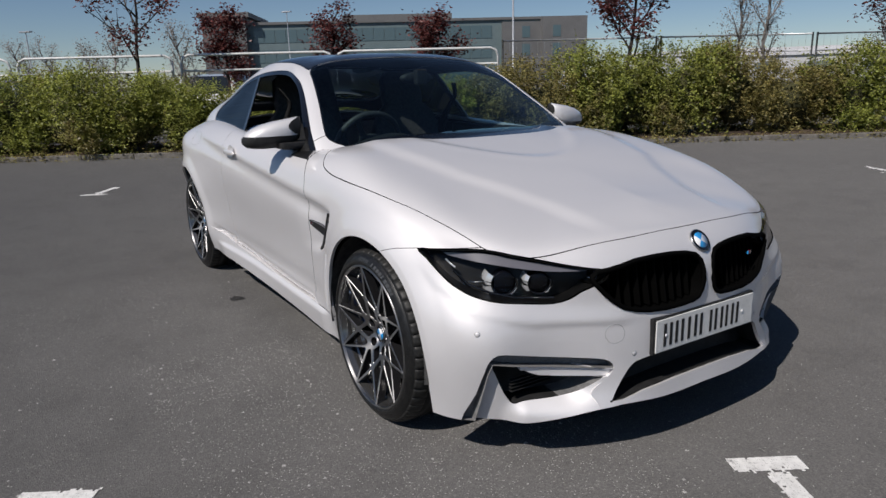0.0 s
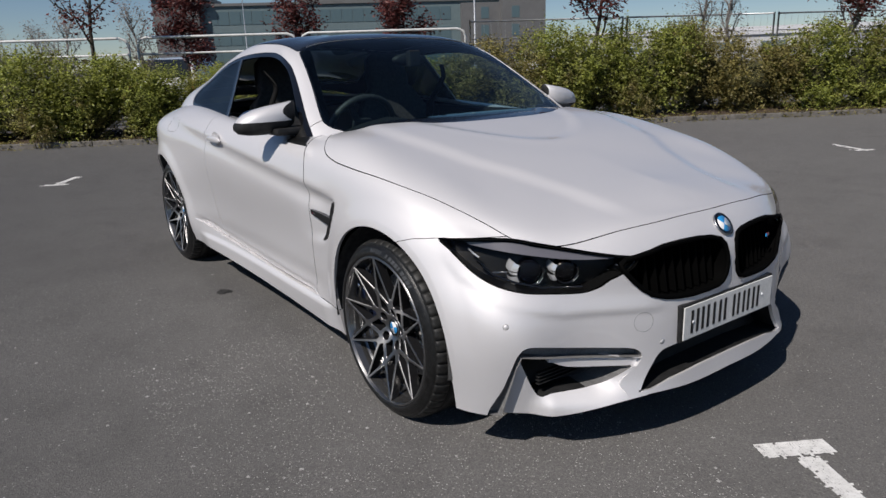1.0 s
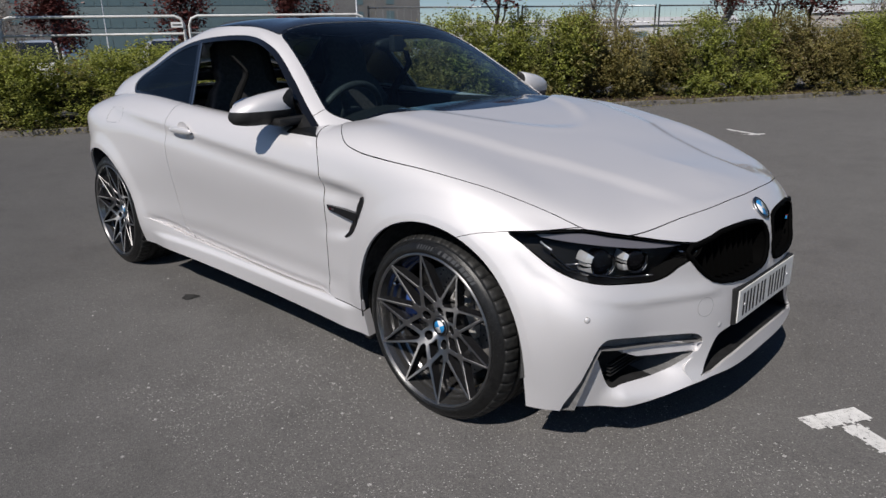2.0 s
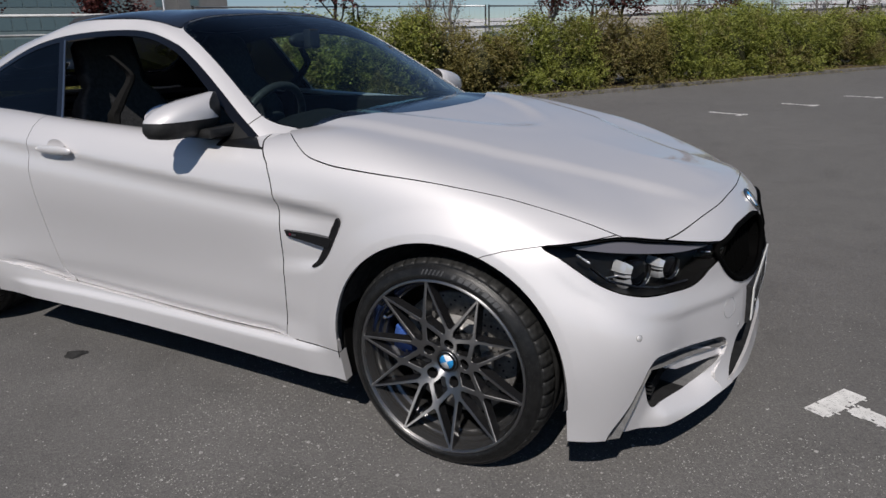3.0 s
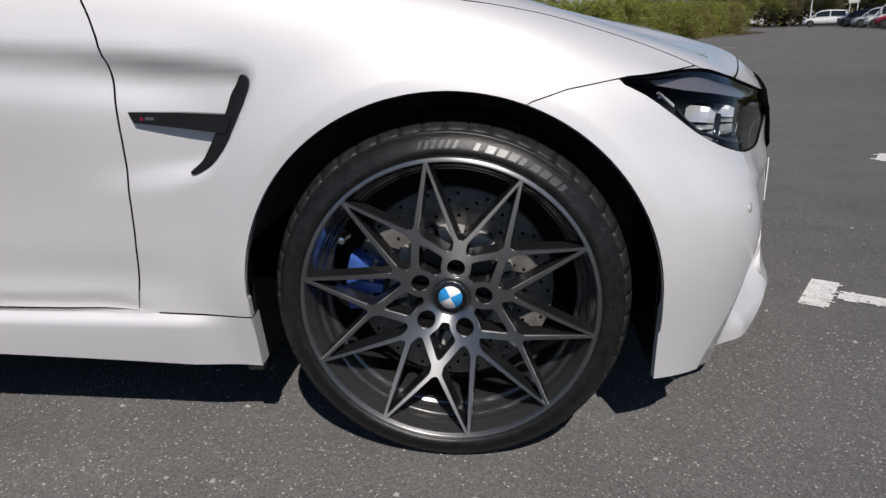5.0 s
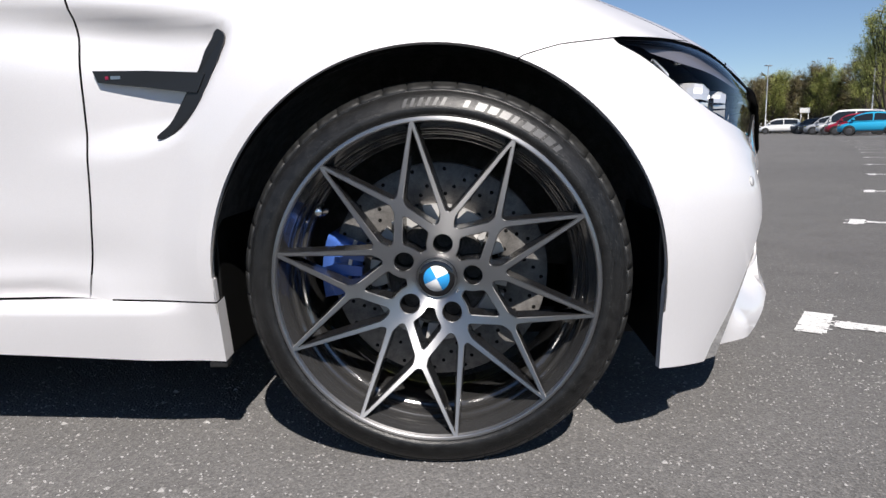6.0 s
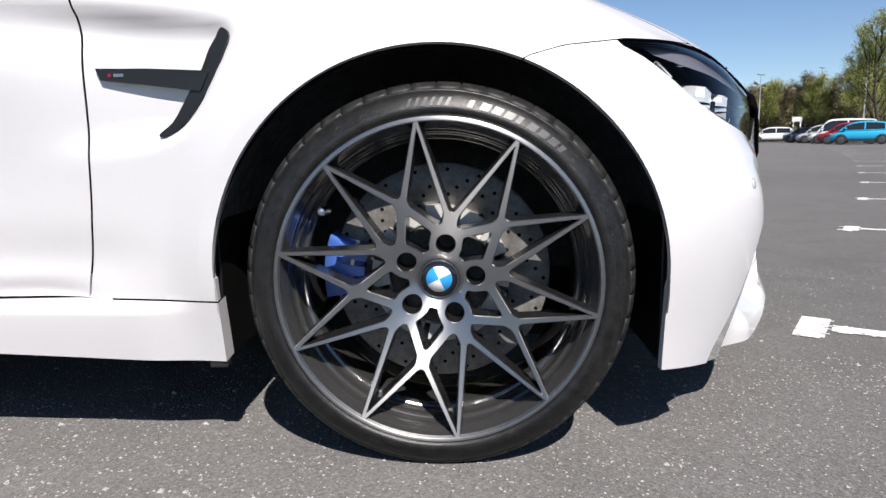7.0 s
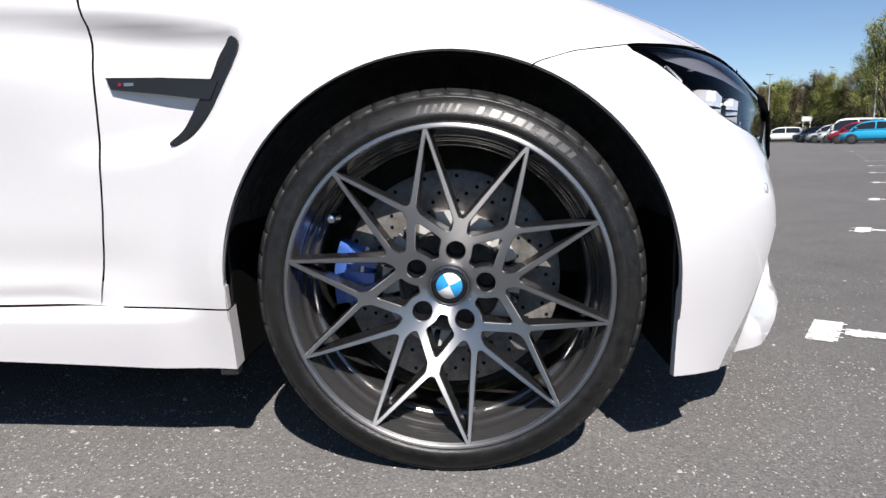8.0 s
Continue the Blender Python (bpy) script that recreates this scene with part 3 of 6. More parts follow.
ARCH_F, ARCH_R = arch(0.0, HUB_F + 0.002, 0.375, 0.372), arch(AXLE, HUB_R, 0.378, 0.378)
outer = lambda v: v[:, 1] > 0.60
nose = lambda v: (v[:, 0] > 0.40) & (v[:, 2] < 0.68)
top = lambda v: (v[:, 2] > 0.66) & (v[:, 0] > -1.0)
fields = {
    "hood": (lambda v: inside_by(v[:, XY], HOOD), top),
    "door": (lambda v: inside_by(v[:, XZ], DOOR), outer),
    "sill": (lambda v: inside_by(v[:, XZ], SILL), outer),
    "bumper": (lambda v: inside_by(v[:, XZ], BUMPER), lambda v: v[:, 0] > 0.0),
    "lamp": (lambda v: inside_by(v[:, XZ], LAMP), lambda v: (v[:, 0] > 0.2) & (v[:, 1] > 0.30)),
    "kidney": (lambda v: inside_by(v[:, YZ], KIDNEY), lambda v: (v[:, 0] > 0.55) & (v[:, 2] < 0.69)),
}
for f in (ARCH_F, ARCH_R):
    V, F = cut(V, F, f, outer)
# the wheel arches carry a flat lip with a crease above it
for x, hub, r in ((0.0, HUB_F + .002, .375), (AXLE, HUB_R, .378)):
    V, F = cut(V, F, arch(x, hub, r + .024, r + .024), lambda v: (v[:, 1] > 0.70) & (v[:, 2] > hub))
    d = np.hypot(V[:, 0] - x, V[:, 2] - hub)
    V[:, 1] += (V[:, 1] > 0.70) * ease(V[:, 2], 0.20, 0.40) * 0.008 * np.clip(1 - (d - r - .024) / 0.060, 0, 1) * ease(V[:, 1], .70, .80)
c = centres(V, F)
keep = ~(((ARCH_F(c) < 0) | (ARCH_R(c) < 0)) & (c[:, 1] > 0.60))
F = [f for f, k in zip(F, keep) if k]
for key, (field, where) in fields.items():
    if key == "kidney":
        V, F = cut(V, F, field, where)
    else:
        wide = GAP * GAPS.get(key, 1.0)
        V, F = cut(V, F, lambda v: field(v) + wide, where)
        V, F = cut(V, F, lambda v: field(v) - wide, where)
for loop in (RECESS, SLOT, BLADE, INTAKE, LOWER):
    V, F = cut(V, F, lambda v: inside_by(v[:, YZ], loop), nose)
c = centres(V, F)
val = {k: np.where(w(c), f(c), 9.0) for k, (f, w) in fields.items()}
intake = np.where(nose(c), inside_by(c[:, YZ], INTAKE), 9)
lower = np.where(nose(c), inside_by(c[:, YZ], LOWER), 9)
recess = np.where(nose(c), inside_by(c[:, YZ], RECESS), 9)
blade = np.where(nose(c), inside_by(c[:, YZ], BLADE), 9)
cabin_hole = (c[:, 2] > 0.90) & (c[:, 0] < -0.62) & (c[:, 0] > -2.75) & (c[:, 1] < 0.745)
cowl_zone = (c[:, 2] > 0.90) & (c[:, 0] > -0.90) & (c[:, 0] < -0.38) & (c[:, 1] < 0.68)
names = np.full(len(F), "shell", dtype=object)
names[(c[:, 0] > -0.70) & (c[:, 0] < 0.5)] = "fender"
names[(c[:, 0] <= -0.70)] = "shell"
for key in ("bumper", "sill", "door", "hood"):
    names[val[key] < 0] = key
    names[(np.abs(val[key]) < GAP * GAPS.get(key, 1.0)) & ((key != "sill") | (c[:, 0] > -.56))] = "gap"
names[(names == "gap") & (np.abs(val["sill"]) < .005) & (c[:, 0] < -.56) & (c[:, 0] > -1.81)] = "sill"
names[(val["hood"] > GAP) & cowl_zone & (names != "door")] = "cowl"
names[cabin_hole & (val["hood"] > GAP)] = "none"
names[val["kidney"] < 0] = "kidney"
names[np.abs(val["lamp"]) < GAP] = "gap"
names[val["lamp"] < -GAP] = "lamp"
names[(recess < 0) & (names == "bumper")] = "recess"
names[intake < 0] = "intake"
slot = np.where(nose(c), inside_by(c[:, YZ], SLOT), 9)
names[(slot < 0) & (recess < 0)] = "slot"
names[(blade < 0) & (recess < 0)] = "blade"
names[lower < 0] = "lower"
near_key = np.array(list(fields))[np.argmin([np.abs(val[k]) for k in fields], axis=0)]
for key in fields:
    names[(names == "gap") & (near_key == key)] = "gap_" + key
group = {k: [f for f, nm in zip(F, names) if nm == k] for k in set(names)}

# the lower edge of the doors tucks in above the sill
foot = np.interp(V[:, 0], (-2.3, -2.1, -1.8, -1.54, -1.2, -.95, -.78, -.62, -.30), (.36, .345, .311, .298, .288, .2845, .2848, .288, .283))
tuck = (V[:, 1] > 0.6) * ease(V[:, 0], -2.25, -2.0) * (1 - ease(V[:, 0], -0.70, -0.56)) * 0.021 * np.clip(1 - (V[:, 2] - foot) / 0.036, 0, 1)
TUCKED = V - tuck[:, None] * np.array([0, 1.0, 0])

for key in fields:
    for f in group.get("gap_" + key, ()):
        for i in f:
            if V[i][0] < -1.3 or (V[i][0] < -.60 and V[i][2] < .34):
                continue
            for p in (V[i], TUCKED[i]):
                SHADE_FOLDS.add((round(float(p[0]), 5), round(float(p[1]), 5), round(float(p[2]), 5)))


def shut_lines(faces, sides):
    """One dark strip for each unbroken length of a gap."""
    vs, fs = both_sides(V, faces, sides)
    vs = np.array(vs) - vertex_normals(vs, fs) * 0.013
    at_vert = {}
    for k, f in enumerate(fs):
        for i in f:
            at_vert.setdefault(i, []).append(k)
    left = set(range(len(fs)))
    while left:
        todo, piece = [left.pop()], []
        while todo:
            k = todo.pop()
            piece.append(k)
            for i in fs[k]:
                for m in at_vert[i]:
                    if m in left:
                        left.remove(m)
                        todo.append(m)
        index = {i: n for n, i in enumerate(sorted({i for k in piece for i in fs[k]}))}
        mesh_object("shut_line", [vs[i] for i in index], [tuple(index[i] for i in fs[k]) for k in piece], seam_dark, car, "dark shut line")


# ---- the car ----
car = thing("car", "white two-door sports coupe with black wheels and dark carbon roof", "car")
panel("hood", V, group["hood"], paint, car, label="white bonnet with raised centre")
wedge = ease(V[:, 1], 0.66, 0.735)
back = ease(V[:, 1], 0.43, 0.56) * (0.031 * wedge + 0.050 * (1 - wedge) * ease(V[:, 2], 0.172, 0.255))
SUNK = V - back[:, None] * INWARD
near_recess = lambda p: 0.003 if p[0] > .55 and p[2] > .46 and abs(inside_by(np.array([[abs(p[1]), p[2]]]), KIDNEY)[0]) < .004 else 0.075 if p[0] > .4 and p[2] < .42 and abs(inside_by(np.array([[abs(p[1]), p[2]]]), RECESS)[0]) < .003 else 0.012
panel("front_bumper", V, group["bumper"], paint, car, label="white deep front bumper", deep=near_recess)
panel("rear_body", TUCKED, group["shell"], paint, car, label="white rear wings and boot")
panel("cowl", V, group["cowl"], black_gloss, car, fold=0.0, sink=0.006, label="black plastic scuttle")
for key in ("hood", "bumper"):
    if "gap_" + key in group:
        shut_lines(group["gap_" + key], (1, -1))
for s in (-1, 1):
    panel("front_wing", TUCKED, group["fender"], paint, car, (s,))
    panel("door", TUCKED, group["door"], paint, car, (s,))
    for key in ("door", "lamp", "sill"):
        if "gap_" + key in group:
            shut_lines(group["gap_" + key], (s,))
    panel("side_skirt", V, group["sill"], paint, car, (s,), fold=0.032)
    panel("bumper_recess", SUNK, group["recess"], paint, car, (s,), fold=0.012)
    pocket("air_slot", V, group["slot"], slot_shade, car, (s,), 0.040, 0.004, push=(0.95, -0.2, 0.0))
    panel("bumper_blade", V - 0.013 * INWARD, group["blade"], paint, car, (s,), fold=0.024)
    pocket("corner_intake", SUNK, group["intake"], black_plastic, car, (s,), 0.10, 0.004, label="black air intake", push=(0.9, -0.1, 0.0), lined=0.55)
pocket("lower_intake", V, group["lower"], black_plastic, car, (1, -1), 0.10, 0.010, label="black lower air intake", push=(1.0, 0, 0.0))

# ---- greenhouse ----
VC, FC = roof_half.reshape(-1, 3), [tuple(f) for f in grid_faces(roof_half.shape[0], roof_half.shape[1])]
SCREEN = smooth_loop([(-.30, -.2), (-.30, .0), (-.34, .45), (-.50, .62), (-.60, .648), (-.664, .664), (-.700, .690), (-.736, .705), (-.772, .707), (-.847, .686), (-.986, .642), (-1.148, .598), (-1.215, .581), (-1.255, .558), (-1.272, .50), (-1.278, .25), (-1.275, 0), (-1.275, -.2)], 4)
ROOF = smooth_loop([(-1.284, -.2), (-1.284, 0), (-1.287, .25), (-1.281, .50), (-1.262, .560), (-1.268, .574), (-1.35, .574), (-1.414, .577), (-1.575, .578), (-1.72, .574), (-1.89, .557), (-2.03, .53), (-2.14, .45), (-2.19, .30), (-2.20, 0), (-2.20, -.2)], 4)
BACKLIGHT = smooth_loop([(-2.25, -.2), (-2.25, 0), (-2.24, .30), (-2.26, .42), (-2.42, .50), (-2.62, .57), (-2.78, .60), (-2.9, .5), (-2.95, .25), (-2.96, 0), (-2.96, -.2)], 4)
DLO = smooth_loop([(-2.45, .998), (-2.50, 1.02), (-2.515, 1.06), (-2.47, 1.107), (-2.36, 1.156), (-2.19, 1.223), (-2.015, 1.267), (-1.80, 1.289), (-1.541, 1.294), (-1.368, 1.279),
                   (-1.221, 1.239), (-1.118, 1.189), (-.963, 1.094), (-.831, 1.005), (-.712, .922), (-.668, .874), (-.9, .890), (-1.13, .912), (-1.77, .955), (-2.2, .982)], 4)
sidewall = lambda v: v[:, 1] > 0.50
glass = {
    "screen": (lambda v: inside_by(v[:, XY], SCREEN), lambda v: v[:, 0] > -1.5),
    "roof": (lambda v: inside_by(v[:, XY], ROOF), lambda v: v[:, 2] > 1.2),
    "back": (lambda v: inside_by(v[:, XY], BACKLIGHT), lambda v: v[:, 0] < -2.0),
    "dlo": (lambda v: inside_by(v[:, XZ], DLO), sidewall),
}
PILLAR = lambda v: v[:, 0] - (-1.768 - (v[:, 2] - 0.973) * 0.475)
for key, (field, where) in glass.items():
    for off in ((0.004, -0.004) if key != "dlo" else (0.0, 0.017, 0.021)):
        VC, FC = cut(VC, FC, lambda v: field(v) + off, where)
for off in (0.024, -0.024, -0.011):
    VC, FC = cut(VC, FC, lambda v: PILLAR(v) + off, sidewall)
VC, FC = cut(VC, FC, lambda v: v[:, 0] + 0.83 - 0.10 * (v[:, 2] - 0.92), sidewall)
c = centres(VC, FC)
val = {k: np.where(w(c), f(c), 9.0) for k, (f, w) in glass.items()}
names = np.full(len(FC), "frame", dtype=object)
names[val["dlo"] < 0] = "surround"
inner = val["dlo"] < -0.021
names[inner & (PILLAR(c) < -0.024)] = "quarter"
names[inner & (PILLAR(c) > 0.024)] = "open"
names[(val["dlo"] < -0.017) & (c[:, 0] > -0.83 + 0.10 * (c[:, 2] - 0.92))] = "sail"
names[(val["dlo"] < -0.017) & (PILLAR(c) > 0.011) & (PILLAR(c) < 0.024)] = "trim"
for key in ("roof", "screen", "back"):
    names[val[key] < 0.004] = "surround"
    names[val[key] < -0.004] = key
cab = {k: [f for f, nm in zip(FC, names) if nm == k] for k in set(names)}
q = VC[cab["roof"][0][1]] - VC[cab["roof"][0][0]]
up = np.cross(q, VC[cab["roof"][0][-1]] - VC[cab["roof"][0][0]])[2]
FLIP = 1 if up > 0 else -1
body_skin = BVHTree.FromPolygons([tuple(v) for v in V], F)
cab_skin = BVHTree.FromPolygons([tuple(v) for v in VC], FC)
dash_mat = grainy("dashboard_skin", (0.008, 0.008, 0.009), (0.016, 0.016, 0.017), 80, 0.7, 0.3, 0.0006)
panel("cabin_frame", VC, cab["frame"], paint, car, label="white pillars and roof rails")
panel("roof", VC, cab["roof"], carbon, car, fold=0.008, label="dark carbon-fibre roof")
panel("window_surround", VC, cab["surround"], black_gloss, car, fold=0.010, sink=0.002, label="gloss black window trim")
panel("headlining", VC, cab["frame"] + cab["roof"], dash_mat, car, fold=0.0, sink=0.022, label="black headlining")
panel("windscreen", VC, cab["screen"], screen_glass, car, fold=0.0, sink=0.003)
panel("rear_window", VC, cab["back"], side_glass, car, fold=0.0, sink=0.003)
for s in (-1, 1):
    panel("quarter_window", VC, cab["quarter"], side_glass, car, (s,), fold=0.0, sink=0.004, label="dark tinted quarter glass")
    if s > 0:
        panel("door_window", VC, cab["open"], door_glass, car, (s,), fold=0.0, sink=0.004, label="closed tinted door glass")
    sail = panel("mirror_sail", VC, cab["sail"], lamp_black_trim, car, (s,), fold=0.006)
    vs, cols = [], 13
    for i in range(cols):          # its foot, lying on the door's shoulder and running out to a point
        x = -.850 + .200 * i / (cols - 1)
        inner = .790 + .056 * ease(x, -.735, -.650)
        for k in range(5):
            y = .846 + (inner - .846) * k / 4
            p, d, _, _ = body_skin.ray_cast(Vector((x, y, 1.2)), Vector((0, 0, -1)))
            vs.append((x, s * (y + .002), p.z + .003))
        vs.append((x, s * .850, vs[-5][2] - .007))
    fs = [(6 * i + a, 6 * i + b_, 6 * i + 6 + b_, 6 * i + 6 + a) for i in range(cols - 1) for a, b_ in ((5, 0), (0, 1), (1, 2), (2, 3), (3, 4))]
    mesh_object("sail_foot", vs, [f if s < 0 else f[::-1] for f in fs], lamp_black_trim, sail)
    foot = []
    for k in range(9):
        p = cab_skin.find_nearest(Vector((-.779 + .011 * k / 8, .768 - .060 * k / 8, .969 + .025 * k / 8)))
        foot.append((p[0].x, s * (p[0].y + .0006), p[0].z + .0006))
    mesh_object("pillar_seam", *tube(foot, .0013, 5), seam_dark, car, "dark seam at the foot of the pillar")
    panel("pillar_trim", VC, cab["trim"], satin_metal, car, (s,), fold=0.004, label="thin bright pillar edge")

# cabin inside
leather = grainy("dark_leather", (0.030, 0.030, 0.031), (0.060, 0.060, 0.062), 60, 0.5, 0.3, 0.0008)
bm = boxed((-2.75, -0.80, 0.28), (-0.45, 0.80, 0.32), 0.02)
part("cabin_floor", bm, dash_mat, car)
for s in (-1, 1):
    part("door_lining", boxed((-1.86, s * 0.74 - 0.03, 0.32), (-0.72, s * 0.74 + 0.03, 0.885 if s < 0 else 0.94), 0.02), dash_mat, car)
    part("rear_lining", boxed((-2.72, s * 0.72 - 0.03, 0.32), (-1.88, s * 0.72 + 0.03, 0.94), 0.02), dash_mat, car)
part("bulkhead", boxed((-0.62, -0.78, 0.30), (-0.50, 0.78, 0.90), 0.02), dash_mat, car)
part("parcel_shelf", boxed((-2.98, -0.66, 0.95), (-2.35, 0.66, 0.985), 0.015), dash_mat, car)

# dashboard: a long swept top with a hood over the dials
vs, fs = [], []
prof = [(-.52, .90), (-.66, .925), (-.80, .93), (-.93, .905), (-.985, .85), (-.99, .74), (-.95, .62)]
ys = np.linspace(-.74, .74, 25)
for y in ys:
    for i, (x, z) in enumerate(prof):
        hump = 0.055 * bell(y, -0.36, 0.17) * (1 if i in (2, 3) else 0.35 if i in (1, 4) else 0)
        vs.append((x - 0.02 * (y / .74) ** 2 * (i > 1), y, z + hump - 0.02 * (abs(y) / .74) ** 3))
fs = grid_faces(25, len(prof))
mesh_object("dashboard", vs, fs, dash_mat, car, "black dashboard")

# steering wheel
wheel_c, tilt = Vector((-1.06, -0.36, 0.905)), 66
ring = [(0.178 * math.cos(a), 0.178 * math.sin(a), 0) for a in np.linspace(0, 2 * math.pi, 40, endpoint=False)]
vs, fs = tube(ring, 0.016, 8, True)
M = pose(*wheel_c, 0, -tilt + 180, 0)
ob = mesh_object("steering_wheel", [M @ Vector(v) for v in vs], fs, leather, car, "dark leather steering wheel")
bm = boxed((-.06, -.05, -.02), (.06, .05, .02), 0.015, M)
for a in (90, 210, 330):
    box(bm, (0.03, -.016, -.008), (.17, .016, .008), 0.004, M @ pose(0, 0, 0, 0, 0, a))
part("wheel_spokes", bm, leather, ob)


def seat(x, y):
    """Bucket sports seat with bolsters and an integral headrest."""
    base = mesh_object("seat", *cushion([(0.0, .27, .12), (.12, .27, .14), (.30, .26, .13), (.48, .25, .12), (.52, .20, .08)], "x"), leather, car, "dark leather bucket seat")
    base.matrix_world = pose(x - .26, y, .44)
    back = mesh_object("seat_back", *cushion([(0.0, .25, .11), (.18, .27, .12), (.40, .27, .11), (.54, .20, .10), (.60, .14, .09), (.66, .145, .10), (.78, .13, .09), (.82, .09, .05)], "z"), leather, base)
    back.matrix_parent_inverse = Matrix()
    back.matrix_basis = pose(-.02, 0, .05, 0, -14, 0)
    return base


def cushion(stations, axis):
    """Rounded pad through (along, half width, thickness) stations, with raised sides."""
    vs, fs, n = [], [], 20
    for a, w, th in stations:
        for k in range(n):
            t = 2 * math.pi * k / n
            cx, sy = math.cos(t), math.sin(t)
            u = w * math.copysign(abs(cx) ** 0.6, cx)
            h = th * 0.5 * math.copysign(abs(sy) ** 0.6, sy) + 0.05 * (abs(u) / w) ** 3 * (sy > 0) * (w / .27)
            vs.append((a, u, h) if axis == "x" else (h - 0.02, u, a))
    m = len(stations)
    for i in range(m - 1):
        for k in range(n):
            j = (k + 1) % n
            fs.append((i * n + k, i * n + j, (i + 1) * n + j, (i + 1) * n + k))
    fs += [tuple(range(n))[::-1], tuple(range((m - 1) * n, m * n))]
    return vs, fs


for y in (-0.37, 0.37):
    seat(-1.55, y)
belt_web = grainy("belt_webbing", (0.012, 0.012, 0.012), (0.020, 0.020, 0.020), 200, 0.95, 0.3, 0.0005, spec=0.05)
for s in (-1, 1):
    line = smooth_loop([(-1.66, .60, 1.20), (-1.60, .57, 1.135), (-1.61, .56, 1.10), (-1.66, .56, 1.05), (-1.72, .56, .985), (-1.755, .56, .93), (-1.76, .56, .70)], 4, False)
    vs = [(x + d * (.020 + .018 * bell(z, .95, .12)), s * (y + .004 * d * e), z) for x, y, z in line for d, e in ((-1, 1), (1, 1), (1, -1), (-1, -1))]
    fs = [(4 * i + k, 4 * i + (k + 1) % 4, 4 * i + 4 + (k + 1) % 4, 4 * i + 4 + k) for i in range(len(line) - 1) for k in range(4)]
    mesh_object("seat_belt", vs, fs, belt_web, car, "hanging grey seat belt")
bench = mesh_object("rear_bench", *cushion([(-.62, .12, .10), (-.60, .16, .14), (0, .16, .16), (.60, .16, .14), (.62, .12, .10)], "x"), leather, car)
bench.matrix_world = pose(-2.38, 0, .78, 0, 78, 90)
vs, fs = lathe([(0, .0), (.03, .004), (.045, .02), (.03, .035), (0, .04)], 20)
mesh_object("inside_mirror", [(-1.16 + b * 0.6, a * 2.4, 1.235 + c_ * .75) for a, b, c_ in vs], fs, black_plastic, car)
part("rain_sensor", boxed((-1.13, -.035, 1.20), (-1.09, .035, 1.28), 0.01), black_plastic, car)

# ---- wheels ----
rubber = grainy("tyre_rubber", (0.007, 0.007, 0.007), (0.015, 0.015, 0.015), 55, 0.34, 0.6, 0.0009, spec=0.36)
tread_rubber = grainy("tread_rubber", (0.012, 0.012, 0.012), (0.028, 0.028, 0.027), 60, 0.5, 0.4, 0.0008, spec=0.3)
dust = noise_tex(rubber, coords(rubber), 520, 2, 0.5)
fleck = ramp(rubber, dust, [(0.66, (0.0, 0.0, 0.0)), (0.71, (0.07, 0.07, 0.07))])
was = shader(rubber).inputs["Base Color"].links[0].from_socket
link(rubber, mixed(rubber, "ADD", 1.0, was, fleck), shader(rubber).inputs["Base Color"])
raised_rubber = grainy("raised_rubber", (0.045, 0.045, 0.045), (0.075, 0.075, 0.075), 60, 0.34, 0.3, 0.0005, spec=0.6)
machined = material("machined_rim_face", (0.45, 0.445, 0.445), 0.40, 1.0, 0.1)
turned = node(machined, "ShaderNodeTangent", direction_type="RADIAL", axis="Y")
link(machined, turned.outputs[0], shader(machined).inputs["Tangent"])
shader(machined).inputs["Anisotropic"].default_value = 0.78
shader(machined).inputs["Anisotropic Rotation"].default_value = 0.25
mc = coords(machined, (1, 1, 1))
wv = node(machined, "ShaderNodeTexWave", wave_type="RINGS", rings_direction="Y", Scale=260.0, Distortion=0.6)
link(machined, mc, wv.inputs["Vector"])
link(machined, ramp(machined, wv.outputs["Fac"], [(0.0, (0.36, 0.36, 0.36)), (1.0, (0.48, 0.48, 0.48))]), shader(machined).inputs["Roughness"])
rim_black = material("black_rim_lacquer", (0.012, 0.012, 0.013), 0.25, 0.0, 0.25)
barrel_grey = material("barrel_lacquer", (0.125, 0.124, 0.124), 0.20, 0.75, 1.0, 0.03)
iron = grainy("brake_disc_iron", (0.13, 0.125, 0.12), (0.22, 0.21, 0.20), 60, 0.5, 0.2, 0.0004)
shader(iron).inputs["Metallic"].default_value = 0.25
cast_alloy = material("cast_alloy", (0.54, 0.53, 0.515), 0.4, 0.3)
caliper_blue = material("blue_caliper_lacquer", (0.055, 0.13, 0.42), 0.3, 0.0, 0.6)
badge_blue = material("badge_blue", (0.02, 0.29, 0.66), 0.25, 0.0, 1.0)
badge_white = material("badge_white", (0.78, 0.78, 0.78), 0.3, 0.0, 1.0)


def polar(r, deg):
    a = radians(deg)
    return np.array([r * math.sin(a), r * math.cos(a)])


def capsule(p, a, b, wa, wb):
    """Distance to a tapered bar in the plane."""
    d = b - a
    t = np.clip(((p - a) @ d) / (d @ d), 0, 1)
    return np.linalg.norm(p - a - t[:, None] * d, axis=1) - (wa + (wb - wa) * t)


def blend(a, b, k):
    h = np.clip(0.5 + 0.5 * (b - a) / k, 0, 1)
    return b + (a - b) * h - k * h * (1 - h)


